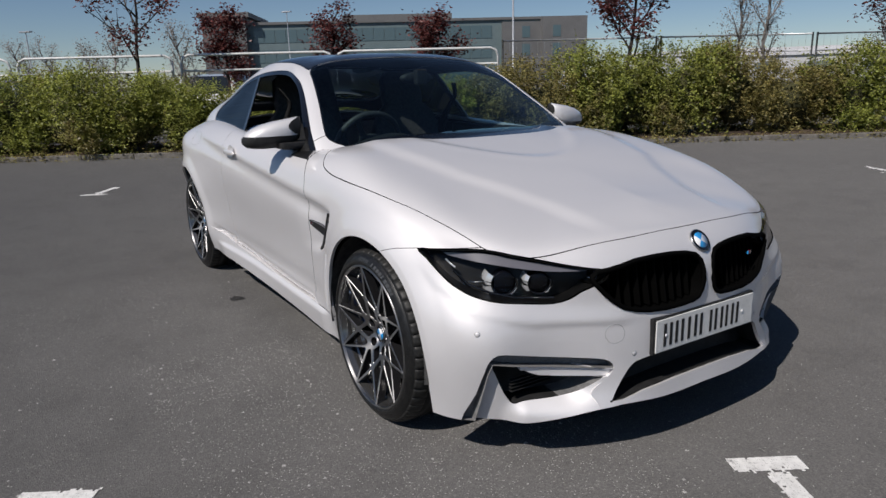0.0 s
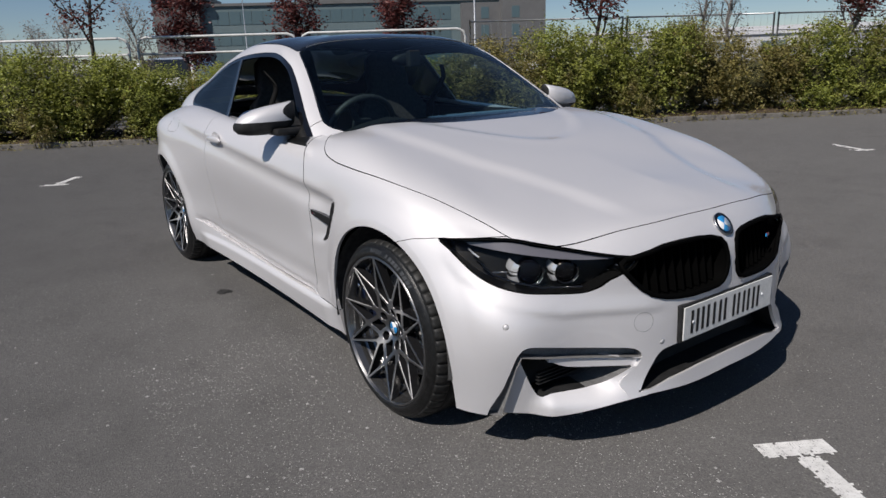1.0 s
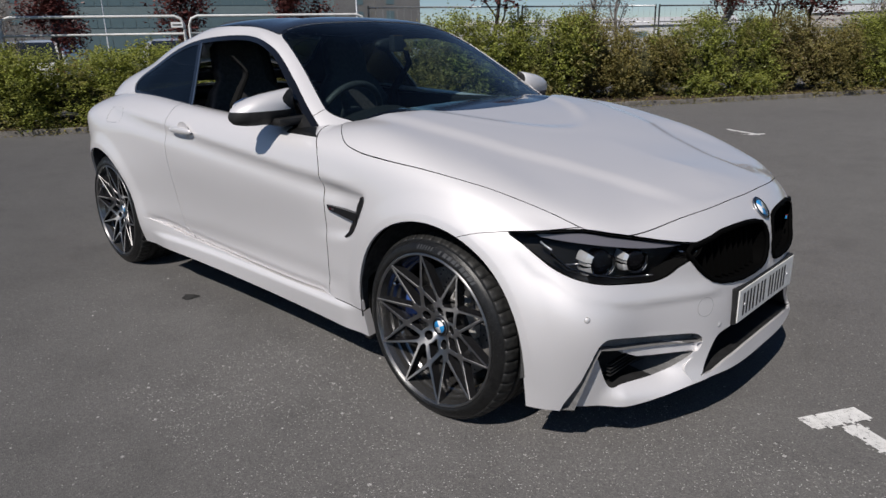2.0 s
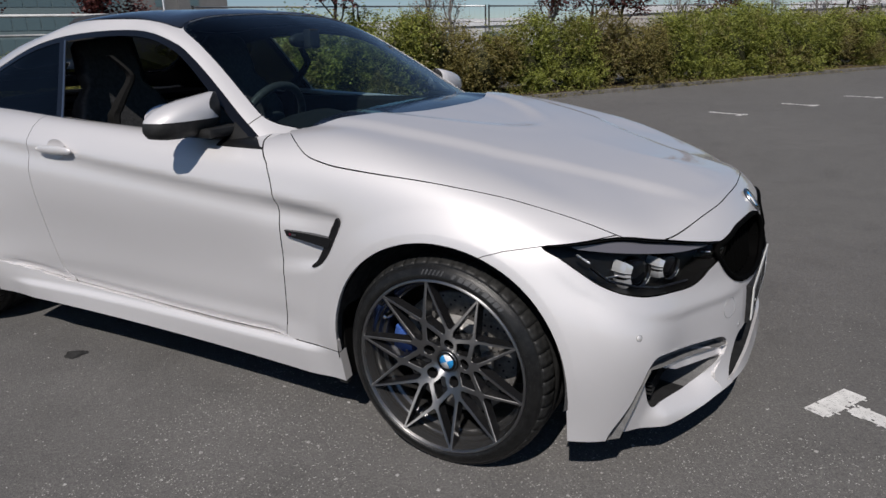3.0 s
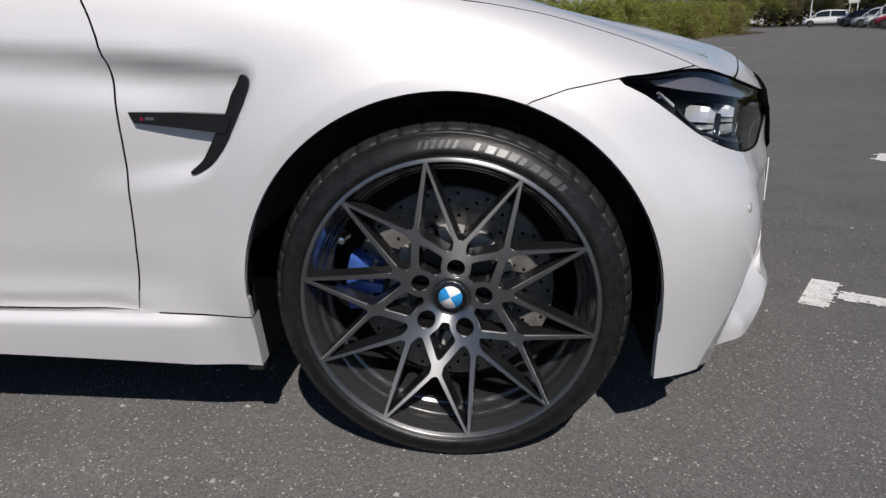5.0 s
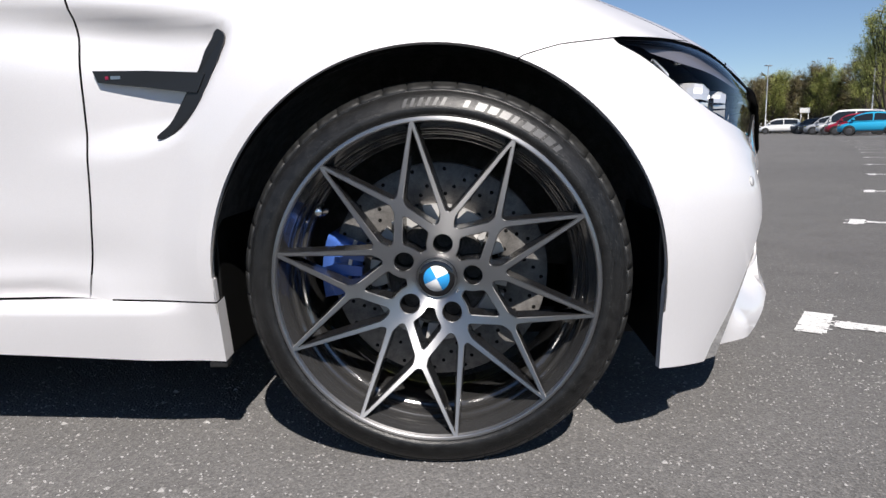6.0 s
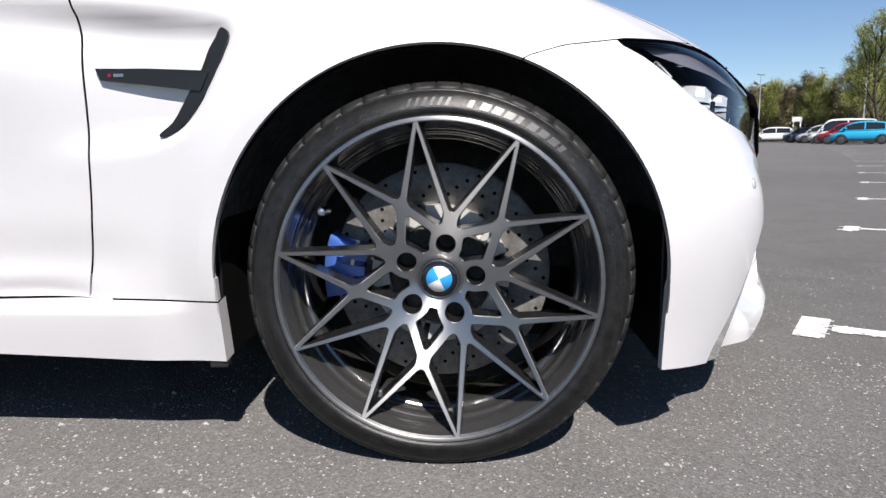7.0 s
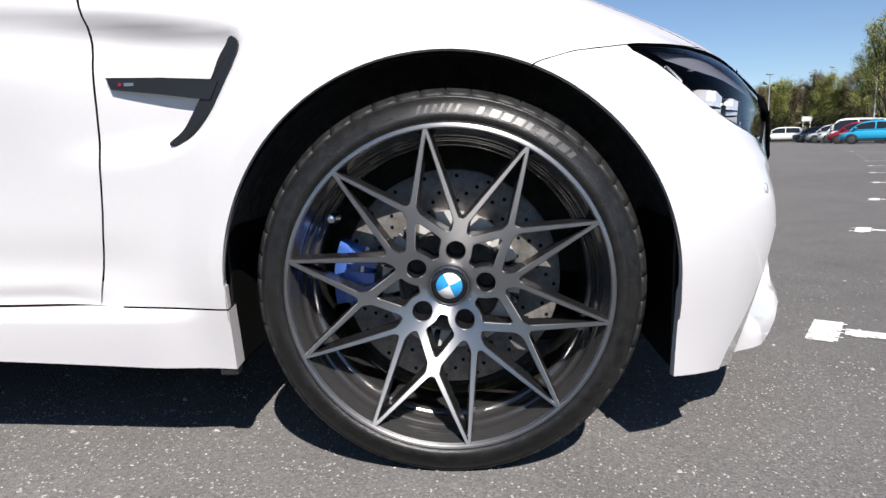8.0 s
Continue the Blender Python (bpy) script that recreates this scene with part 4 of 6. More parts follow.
def star_field(p):
    """Ten narrow V spokes on five lug arms and five forked arms."""
    r = np.hypot(p[:, 0], p[:, 1])
    d = r - 0.050
    k = 0.010 - 0.0085 * ease(r, 0.15, 0.21)
    for j in range(5):
        A, B = 11.4 + 72 * j, 47.4 + 72 * j
        d = blend(d, capsule(p, polar(0.058, A), polar(0.065, A), 0.0264, 0.0264), 0.006)
        d = blend(d, capsule(p, polar(0.060, A), polar(0.102, A), 0.0200, 0.0105), 0.010)
        for s in (-1, 1):
            d = blend(d, capsule(p, polar(0.100, A), polar(0.264, A + 18 * s), 0.0044, 0.0022), k)
            d = blend(d, capsule(p, polar(0.078, B + 30 * s), polar(0.138, B), 0.0066, 0.0060), 0.010)
            d = blend(d, capsule(p, polar(0.138, B), polar(0.264, B + 18 * s), 0.0042, 0.0022), k)
    for j in range(5):
        q = p - polar(0.0620, 11.4 + 72 * j)
        d = np.maximum(d, 0.0172 - np.hypot(q[:, 0], q[:, 1]))
    d = np.maximum(d, r - 0.262)
    return np.maximum(d, 0.030 - r)


def face_y(r):
    return -0.864 - 0.056 * (np.maximum(r, 0.036) - 0.036) ** 0.66 / 0.224 ** 0.66


def star_mesh():
    n = 190
    g = np.linspace(-0.266, 0.266, n)
    x, z = np.meshgrid(g, g)
    verts = np.stack([x.ravel(), np.zeros(n * n), z.ravel()], 1)
    faces = grid_faces(n, n)
    d = star_field(verts[:, XZ])
    faces = [tuple(f) for f in faces if min(d[i] for i in f) < 0]
    verts, faces = cut(verts, faces, lambda v: star_field(v[:, XZ]))
    inside = star_field(centres(verts, faces)[:, XZ]) < 0
    faces = [f for f, k in zip(faces, inside) if k]
    used = sorted({i for f in faces for i in f})
    at = {i: k for k, i in enumerate(used)}
    pts = verts[used]
    r = np.hypot(pts[:, 0], pts[:, 2])
    pts[:, 1] = face_y(r)
    fs = [tuple(at[i] for i in f) for f in faces]
    out, polys, slots = [tuple(p) for p in pts], list(fs), [0] * len(fs)
    e = 0.0012
    grad = np.stack([(star_field(pts[:, XZ] + np.array([e, 0])) - star_field(pts[:, XZ] - np.array([e, 0]))),
                     (star_field(pts[:, XZ] + np.array([0, e])) - star_field(pts[:, XZ] - np.array([0, e])))], 1)
    grad /= np.maximum(np.linalg.norm(grad, axis=1), 1e-9)[:, None]
    for i, j in rim_edges(fs):
        a = len(out)
        for q in (i, j):
            p, gx, gz = pts[q], grad[q][0], grad[q][1]
            deep = 0.030 + 0.012 * (1 - np.hypot(p[0], p[2]) / 0.262)
            out += [tuple(p), (p[0] + gx * 0.0012, p[1] + 0.0022, p[2] + gz * 0.0012), (p[0] + gx * 0.004, p[1] + deep, p[2] + gz * 0.004)]
        polys += [(a + 3, a, a + 1, a + 4), (a + 4, a + 1, a + 2, a + 5)]
        slots += [0, 1]
    return out, polys, slots


STAR = star_mesh()


def roundel(name, radius, parent, m, border=0.30):
    """Round badge: dark ring with blue and white quarters."""
    vs, fs = lathe([(0, -.0015), (radius * (1 - border), -.0015), (radius * 0.97, -.0012), (radius, 0), (radius, .004), (0, .004)], 40)
    ring = mesh_object(name, [m @ Vector(v) for v in vs], fs, black_gloss, parent, "round badge with blue and white quarters")
    for k in range(4):
        vs, fs = lathe([(0.0001, -.0026), (radius * (1 - border), -.0026), (radius * (1 - border), -.0012)], 10, math.pi / 2 * k, math.pi / 2 * (k + 1))
        mesh_object("badge_quarter", [m @ Vector(v) for v in vs], fs, badge_blue if k % 2 else badge_white, ring)
    vs, fs = lathe([(radius * .985, -.002), (radius * 1.02, -.001), (radius * 1.02, .003)], 40)
    mesh_object("badge_rim", [m @ Vector(v) for v in vs], fs, satin_metal, ring)
    return ring


SIDEWALL = [(.262, .016), (.268, .006), (.271, .002), (.274, .0), (.279, -.001), (.283, .0), (.288, .002), (.298, .0075), (.307, .0145), (.3095, .0185), (.3105, .0175), (.316, .024), (.322, .035), (.326, .052)]


def sidewall_y(r):
    return -.922 + np.interp(r, [q[0] for q in SIDEWALL], [q[1] for q in SIDEWALL])


def tyre_mesh(radius, y_out, y_in):
    """Rounded low-profile tyre with slots across the shoulder."""
    w, up = y_in - y_out, radius - .327
    prof = [(r + up * (r > .30), y_out + h) for r, h in SIDEWALL]
    prof += [(radius, y_out + .062), (radius, y_out + .066), (radius - .007, y_out + .068), (radius - .007, y_out + .076),
             (radius, y_out + .078), (radius, y_out + w / 2 - .006), (radius - .007, y_out + w / 2 - .005), (radius - .007, y_out + w / 2 + .005), (radius, y_out + w / 2 + .006),
             (radius, y_in - .05), (radius - .003, y_in - .02), (radius - .015, y_in - .004), (.290, y_in), (.262, y_in - .012)]
    k, vs, turns = len(prof), [], []
    for i in range(50):
        turns += [(7.2 * i + d, deep) for d, deep in ((0, 1), (.32, 1), (.45, 0), (2.4, 0), (4.8, 0), (7.05, 0))]
    n = len(turns)
    for a, deep in turns:
        a = radians(a)
        for q, (r, h) in enumerate(prof):
            if deep and (11 <= q <= 14 or 23 <= q <= 24):
                r -= 0.004 if q < 13 else 0.002
            vs.append((r * math.sin(a), h, r * math.cos(a)))
    fs = []
    for i in range(n):
        j = (i + 1) % n
        for q in range(k - 1):
            fs.append((i * k + q, j * k + q, j * k + q + 1, i * k + q + 1))
    return vs, fs, [1 if 10 <= i % (k - 1) <= 24 else 0 for i in range(len(fs))]


def raised(r0, r1, a0, a1, skew=0.0, proud=0.0011):
    """A raised bar that follows the tyre's sidewall."""
    bm = bmesh.new()
    n = max(1, int(round((a1 - a0) / 2)))
    rows = []
    for i in range(n + 1):
        row = []
        for r, f in ((r0, 0), (r0, 1), (r1, 1), (r1, 0)):
            a = radians(a0 + (a1 - a0) * i / n + skew * (r - r0) / (r1 - r0))
            row.append(bm.verts.new((r * math.sin(a), sidewall_y(r) - proud * f + .001 * (1 - f), r * math.cos(a))))
        rows.append(row)
    for p, q in zip(rows, rows[1:]):
        for k in range(3):
            bm.faces.new((p[k], p[k + 1], q[k + 1], q[k]))
    for row in (rows[0], rows[-1]):
        bm.faces.new(row)
    return bm


def arc_block(r0, r1, a0, a1, y0, y1, n=8, bevel=0.006):
    bm = bmesh.new()
    ring = []
    for i in range(n + 1):
        a = radians(a0 + (a1 - a0) * i / n)
        ring.append([bm.verts.new((r * math.sin(a), y, r * math.cos(a))) for r, y in ((r0, y0), (r1, y0), (r1, y1), (r0, y1))])
    for p, q in zip(ring, ring[1:]):
        for k in range(4):
            bm.faces.new((p[k], p[(k + 1) % 4], q[(k + 1) % 4], q[k]))
    bm.faces.new(ring[0][::-1])
    bm.faces.new(ring[-1])
    if bevel:
        bmesh.ops.bevel(bm, geom=[e for e in bm.edges if e.calc_face_angle(0) > 0.6], offset=bevel, segments=2, affect="EDGES")
    return bm


def wheel(x, hub, right, radius, shift):
    """One wheel with tyre, disc and caliper; x, hub: its axle."""
    # the far wheels move in with the narrowed half
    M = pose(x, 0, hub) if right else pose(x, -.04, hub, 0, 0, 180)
    rim = mesh_object("wheel", STAR[0], STAR[1], [machined, rim_black], car, "dark star-spoke alloy wheel with machined face", smooth=False, slots=STAR[2])
    for p in rim.data.polygons:
        p.use_smooth = p.material_index == 0
    vs, fs = lathe([(.266, -.900), (.2705, -.909), (.2713, -.9155), (.2700, -.9170), (.2685, -.9172)], 96)
    mesh_object("rim_flange", vs, fs, rim_black, rim, "black rim flange")
    vs, fs = lathe([(.2688, -.9165), (.2680, -.9195), (.2672, -.9202), (.2622, -.9210), (.2614, -.9206), (.2608, -.9190), (.2600, -.905)], 96)
    mesh_object("rim_lip", vs, fs, machined, rim, "bright machined rim edge")
    vs, fs = lathe([(.2600, -.912), (.2560, -.902), (.2535, -.893), (.2520, -.890), (.2512, -.876), (.2506, -.872), (.2470, -.868), (.2445, -.866), (.2438, -.862), (.2432, -.848), (.2424, -.844), (.2370, -.840), (.2335, -.838), (.2325, -.833), (.2325, -.80), (.2310, -.76), (.2335, -.75), (.236, -.70), (.262, -.672)], 96)
    mesh_object("rim_barrel", vs, fs, barrel_grey, rim)
    vs, fs = lathe([(.034, -.868), (.036, -.860), (.05, -.80), (.075, -.78), (.075, -.74), (0, -.74)], 40)
    mesh_object("wheel_hub", vs, fs, rim_black, rim)
    vs, fs, slots = tyre_mesh(radius, -.922, -.668)
    tyre = mesh_object("tyre", vs, fs, [rubber, tread_rubber], rim, "low-profile black tyre", smooth=True, slots=slots)
    rng = random.Random(4)
    for i in range(9):       # raised maker's marks as plain bars
        a = 10 + 3.9 * i
        part("sidewall_mark", raised(.2845, .2965, a, a + (2.9 if i % 4 else 1.6), 0.8), raised_rubber, tyre)
    for i in range(6):
        part("sidewall_mark", raised(.284, .297, -9 + 2.4 * i, -8 + 2.4 * i, 1.2), raised_rubber, tyre)
    for a0, count in ((-40, 12), (-78, 9), (62, 14), (104, 12), (148, 10), (190, 14), (236, 12)):
        for i in range(count):
            a = a0 + 2.1 * i
            tall = rng.uniform(.0025, .006)
            low = .287 + rng.uniform(-.002, .002)
            part("sidewall_mark", raised(low, low + tall, a, a + rng.uniform(.6, 1.5), rng.uniform(-.4, .4), 0.0008), rubber, tyre)
    vs, fs = lathe([(.108, -.775), (.108, -.792), (.112, -.800), (.190, -.800), (.192, -.798), (.192, -.766), (.190, -.764), (.112, -.764)], 96)
    disc = mesh_object("brake_disc", vs, fs, iron, rim, "drilled iron brake disc")
    # flat black discs on the face, for the shade inside the drilled holes
    bm = bmesh.new()
    for ring_n, rr in enumerate((.122, .138, .152, .167, .181)):
        for i in range(20):
            a = radians(18 * i + 5.5 * ring_n)
            bmesh.ops.create_circle(bm, cap_ends=True, segments=8, radius=0.0035, matrix=pose(rr * math.sin(a), -.8004, rr * math.cos(a), 90, 0, 0))
    tagged(part("drilled_hole", bm, seam_dark, disc), kind="stuff")
    vs, fs = lathe([(.0, -.832), (.080, -.830), (.088, -.822), (.090, -.815)], 48)
    hat = mesh_object("disc_hat", vs, fs, liner_felt, disc)
    vs, fs = lathe([(.0895, -.817), (.093, -.814), (.097, -.806), (.098, -.775)], 48)
    mesh_object("hat_edge", vs, fs, cast_alloy, hat)
    for i in range(12):
        part("hat_finger", arc_block(.092, .121, 30 * i - 12, 30 * i + 12, -.822, -.799, 4, 0.003), cast_alloy, hat)
    at = 274
    cal = part("brake_caliper", arc_block(.138, .202, at - 15, at + 17, -.838, -.735, 10, 0.012), caliper_blue, rim, "blue lacquered brake caliper", True)
    for k in (-11, 0, 11):
        part("caliper_rib", arc_block(.130, .182, at + k - 3.5, at + k + 3.5, -.850, -.836, 3, 0.004), caliper_blue, cal)
    part("caliper_clip", arc_block(.150, .156, at - 19, at + 20, -.846, -.842, 8, 0.001), satin_metal, cal)
    vs, fs = lathe([(0, -.020), (.006, -.020), (.0078, -.015), (.0078, 0), (.010, .004), (.010, .02)], 14)
    V0 = pose(-.190, -.880, .118, 0, 0, 0)
    mesh_object("valve", [V0 @ Vector(v) for v in vs], fs, chrome, rim)
    roundel("cap", 0.0315, rim, pose(0, -.869, 0, 0, -26, 0))
    part("hub_mark", arc_block(.040, .052, 118, 127, -.8695, -.862, 3, 0), chrome, rim)
    rim.matrix_world = M @ pose(0, shift, 0)
    return rim


for right in (True, False):
    wheel(0.0, HUB_F, right, 0.327, 0.0)
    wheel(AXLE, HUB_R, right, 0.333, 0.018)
    s = -1 if right else 1
    for x, hub, r in ((0.0, HUB_F, .372), (AXLE, HUB_R, .376)):
        vs, fs = lathe([(r, .905 if x > -1 else .84), (r + .012, .88 if x > -1 else .83), (r + .020, .82), (r + .020, .58), (0.06, .57)], 48, radians(-98), radians(98))
        mesh_object("arch_liner", [(x + a, s * b, hub + c_) for a, b, c_ in vs], fs, liner_felt, car, "dark felt wheel-arch liner")
part("underbody", box(boxed((-3.10, -.60, .145), (.58, .60, .20)), (-2.26, -.84, .212), (-.42, .84, .225)), black_plastic, car, "black floor pan")
part("drop_link", boxed((-.05, -.62, .25), (.05, .62, .36), 0.02), black_plastic, car)
for s in (-1, 1):
    for x in (-.385, .378):
        part("splash_guard", boxed((x - .008, s * .70 - .158, .17), (x + .008, s * .70 + .158, .42), 0.004), lamp_black_trim, car, "dark felt splash guard behind the wheel")
    part("skirt_flap", boxed((-.405, s * .858 - .012, .160), (-.372, s * .858 + .012, .20), 0.004), black_plastic, car)

# ---- the face: lamps, grille, plate, badge ----
front = V[(V[:, 0] > 0.4)]


def on_skin(y, z):
    """The place on the front skin at that width and height, and the way it faces."""
    p, d, _, _ = body_skin.ray_cast(Vector((2, abs(y), z)), Vector((-1, 0, 0)))
    d = d if d.x > 0 else -d
    return (p, d) if y > 0 else (Vector((p.x, -p.y, p.z)), Vector((d.x, -d.y, d.z)))


def on_nose(y, z, out=0.0):
    """The place on the bumper at that width and height."""
    d = np.hypot(np.abs(front[:, 1]) - abs(y), front[:, 2] - z) - 0.02 * front[:, 0]
    k = np.argsort(d)[:4]
    x = front[k, 0].mean()
    return Vector((x + out, y, z))


FLIP = 1 if np.cross(V[group["hood"][0][1]] - V[group["hood"][0][0]], V[group["hood"][0][-1]] - V[group["hood"][0][0]])[2] > 0 else -1
sensor_grey = material("sensor_edge", (0.30, 0.30, 0.30), 0.5)
lens_dark = material("projector_glass", (0.003, 0.003, 0.004), 0.06, 0.0, 0.0, spec=0.25)
crystal = material("clear_lamp_block", (0.80, 0.81, 0.82), 0.12, 0.55, 0.8)
lamp_black = material("lamp_housing_black", (0.006, 0.006, 0.006), 0.38, spec=0.25)
grille_black = material("grille_black", (0.002, 0.002, 0.002), 0.8, spec=0.03)
drl = material("lamp_brow", (0.13, 0.127, 0.145), 0.3, 0.0, 0.6)
for s in (-1, 1):
    lamp = panel("headlight", V, group["lamp"], lamp_glass, car, (s,), fold=0.0, sink=0.003, label="clear headlight with black housing")
    lamp.visible_shadow = False
    pocket("lamp_housing", V, group["lamp"], lamp_black, lamp, (s,), 0.085, 0.004, push=(0.75, -0.5, 0.0))
    for x, y, z, r in ((.490, .673, .600, .038), (.551, .581, .599, .034)):
        ahead = Vector((0.90, s * 0.42, -0.02)).normalized()
        M = Matrix.Translation((x, s * y, z)) @ (-ahead).to_track_quat("Y", "Z").to_matrix().to_4x4()
        vs, fs = lathe([(0, -.008), (r * .6, -.007), (r * .88, -.004), (r * .98, .002), (r, .010), (r, .05)], 32)
        unit = mesh_object("projector", [M @ Vector(v) for v in vs], fs, lens_dark, lamp, "dark projector lens")
        vs, fs = lathe([(r * 1.0, -.004), (r * 1.06, -.012), (r * 1.16, -.010), (r * 1.20, .004), (r * 1.2, .05)], 32, radians(70), radians(290))
        mesh_object("projector_ring", [M @ Vector(v) for v in vs], fs, black_gloss, unit)
        flat = M if s < 0 else M @ Matrix.Diagonal((-1, 1, 1, 1))
        far = 1.72 if r > .035 else 1.52
        for a0, a1, out in ((236, 262, far), (266, 275, far - .2), (279, 306, far)):
            vs, fs = lathe([(r * 1.03, .010), (r * 1.07, -.008), (r * 1.16, -.013), (r * (out - .10), -.004), (r * out, .010), (r * (out + .03), .022), (r * (out + .03), .036)], 3, radians(a0), radians(a1))
            mesh_object("light_block", [flat @ Vector(v) for v in vs], [f if s < 0 else f[::-1] for f in fs], crystal, unit, smooth=False)
        hexa = [flat @ Vector((r * 1.12 * math.cos(radians(a)), -.012, r * 1.12 * math.sin(radians(a)))) for a in range(302, 350, 12)]
        mesh_object("light_ring", *tube(hexa, .0010, 6), crystal, unit)
        if r > .035:
            bar = [flat @ Vector((-r * 1.02 - d, .004 + d * .25, .002)) for d in (.028, .05, .072)]
            mesh_object("light_guide", *tube(bar, .0022, 6), satin_metal, unit)
    # tiny chrome domes added to catch sun glints in the lamp
    for p, size in (((.425, .742, .674), .0045), ((.640, .452, .612), .0035), ((.372, .802, .664), .003)):
        vs, fs = lathe([(0, -size), (size * .5, -size * .87), (size * .87, -size * .5), (size, 0), (size, .01)], 16)
        mesh_object("lamp_fastener", [(p[0] - v[1], s * p[1] + v[0], p[2] + v[2]) for v in vs], fs, chrome, lamp)
    mesh_object("light_guide", *tube([(.362, s * .806, .672), (.377, s * .800, .660), (.392, s * .790, .648)], .0032, 6), crystal, lamp)
    line = smooth_loop([(.335, .812, .698), (.380, .780, .700), (.450, .702, .696), (.498, .648, .685), (.532, .603, .675), (.585, .528, .654), (.630, .458, .636)], 4, False)
    low = smooth_loop([(.360, .800, .684), (.420, .756, .671), (.484, .700, .659), (.535, .635, .647), (.565, .590, .640), (.598, .534, .635), (.634, .455, .632)], 4, False)
    vs = [(a[0], s * a[1], a[2]) for a in line] + [(b[0], s * b[1], b[2]) for b in low]
    n = len(line)
    mesh_object("light_brow", vs, [(i, i + 1, n + i + 1, n + i) for i in range(n - 1)], drl, lamp, "grey light strip under the top edge")
    vs, fs = tube([(.395, s * .800, .640), (.44, s * .775, .600), (.50, s * .730, .578), (.545, s * .672, .563), (.60, s * .560, .556)], 0.004, 6)
    mesh_object("lamp_trim", vs, fs, black_gloss, lamp)
    # grille
    kid = pocket("kidney_grille", V, group["kidney"], grille_black, car, (s,), 0.075, 0.0, label="gloss black radiator grille", push=(1.0, 0, 0))
    loop = [on_nose(s * y, z, 0.001) for y, z in KIDNEY[::2]]
    vs, fs = tube(loop, 0.0085, 6, True)
    mesh_object("grille_frame", vs, fs, grille_black, kid)
    for y in np.arange(0.060, 0.43, 0.036):
        zs = np.linspace(.45, .69, 80)
        ok = [z for z in zs if inside_by(np.array([[y, z]]), KIDNEY)[0] < -0.004]
        if len(ok) > 3:
            a, b = on_nose(s * y, ok[0], -.046), on_nose(s * y, ok[-1], -.046)
            bm = bmesh.new()
            lo, hi = [], []
            for p, store in ((a, lo), (b, hi)):
                for dx, dy in ((.016, -.0035), (.018, 0), (.016, .0035), (-.02, .003), (-.02, -.003)):
                    store.append(bm.verts.new((p.x + dx, p.y + dy, p.z)))
            for i in range(5):
                bm.faces.new((lo[i], lo[(i + 1) % 5], hi[(i + 1) % 5], hi[i]))
            part("grille_slat", bm, grille_black, kid)
    # parking sensors
    for y, z in ((.808, .469), (.326, .354)):
        p, d = on_skin(s * y, z)
        M = Matrix.Translation(p) @ (-d).to_track_quat("Y", "Z").to_matrix().to_4x4()
        vs, fs = lathe([(0, -.0008), (.0066, -.0008), (.0072, .0), (.0072, .004)], 20)
        sen = mesh_object("parking_sensor", [M @ Vector(v) for v in vs], fs, paint, car)
        vs, fs = lathe([(.0074, -.0006), (.0090, -.0006), (.0090, .004)], 20)
        mesh_object("sensor_ring", [M @ Vector(v) for v in vs], fs, sensor_grey, sen)
ring = [on_skin(-.392 + .0315 * math.sin(a), .429 + .0315 * math.cos(a))[0] for a in np.linspace(0, 2 * math.pi, 36, endpoint=False)]
mesh_object("tow_cover_edge", *tube(ring, .0008, 5, True), sensor_grey, car, "fine seam round the towing-eye cover")
for k, mat in enumerate((badge_blue, material("grille_red", (0.30, 0.01, 0.02), 0.3), chrome)):
    q = on_nose(.285 + .010 * k, .590, -.012)
    part("grille_badge", boxed((q.x - .004, q.y - .003, q.z - .006), (q.x, q.y + .003, q.z + .006), 0.0), mat, car)
tilt = (Vector((-.78, 0, -.62))).to_track_quat("Y", "Z").to_matrix().to_4x4()
roundel("hood_badge", 0.041, car, Matrix.Translation((.7035, 0, .6765)) @ tilt @ pose(0, 0, 0, 0, 45, 0))
plate_white = grainy("plate_white", (0.66, 0.66, 0.64), (0.76, 0.76, 0.74), 40, 0.35, 0.05, 0.0003)
plate = part("number_plate", boxed((.751, -.260, .345), (.756, .260, .456), 0.002, pose(0, 0, 0)), plate_white, car, "white front number plate in black holder")
part("plate_holder", boxed((.732, -.268, .338), (.7505, .268, .462), 0.004), black_plastic, plate)
for k, y in enumerate((-.205, -.148, -.100, -.052, .028, .090, .152)):
    w = .016 if k == 2 else .040
    for j in ((0,) if k == 2 else (-1, 1)):
        part("plate_bar", boxed((.7565, y + j * w * .36 - .0065, .362), (.7572, y + j * w * .36 + .0065, .440), 0.0), black_plastic, plate)
for y in (-.215, .195):
    vs, fs = lathe([(0, -.003), (.005, -.002), (.006, 0)], 12)
    mesh_object("screw_cap", [(.7565 - b, y + a, .40 + c_) for a, b, c_ in vs], fs, badge_white, plate)
for s in (-1, 1):
    for k in range(4):
        part("intake_slat", boxed((.535, min(s * .52, s * .69), .250 + .012 * k), (.55, max(s * .52, s * .69), .253 + .012 * k), 0.001, pose(0, 0, 0)), black_plastic, car)

# fuel flap on the driver's rear wing: a rounded seam and its lid
side_pts = half.reshape(-1, 3)


def on_flank(x, z, out=0.0):
    k = np.argmin(np.hypot(side_pts[:, 0] - x, side_pts[:, 2] - z) + 9 * (side_pts[:, 1] < .6))
    return (x, -(side_pts[k, 1] + out), z)


flap = smooth_loop([(-2.53, .93), (-2.45, .938), (-2.375, .934), (-2.368, .90), (-2.385, .868), (-2.46, .857), (-2.535, .861), (-2.545, .895)], 5)
rim_pts = [on_flank(x, z, .0006) for x, z in flap]
mesh_object("fuel_flap_seam", *tube(rim_pts, .0009, 5, True), sensor_grey, car, "fine seam round the fuel flap")

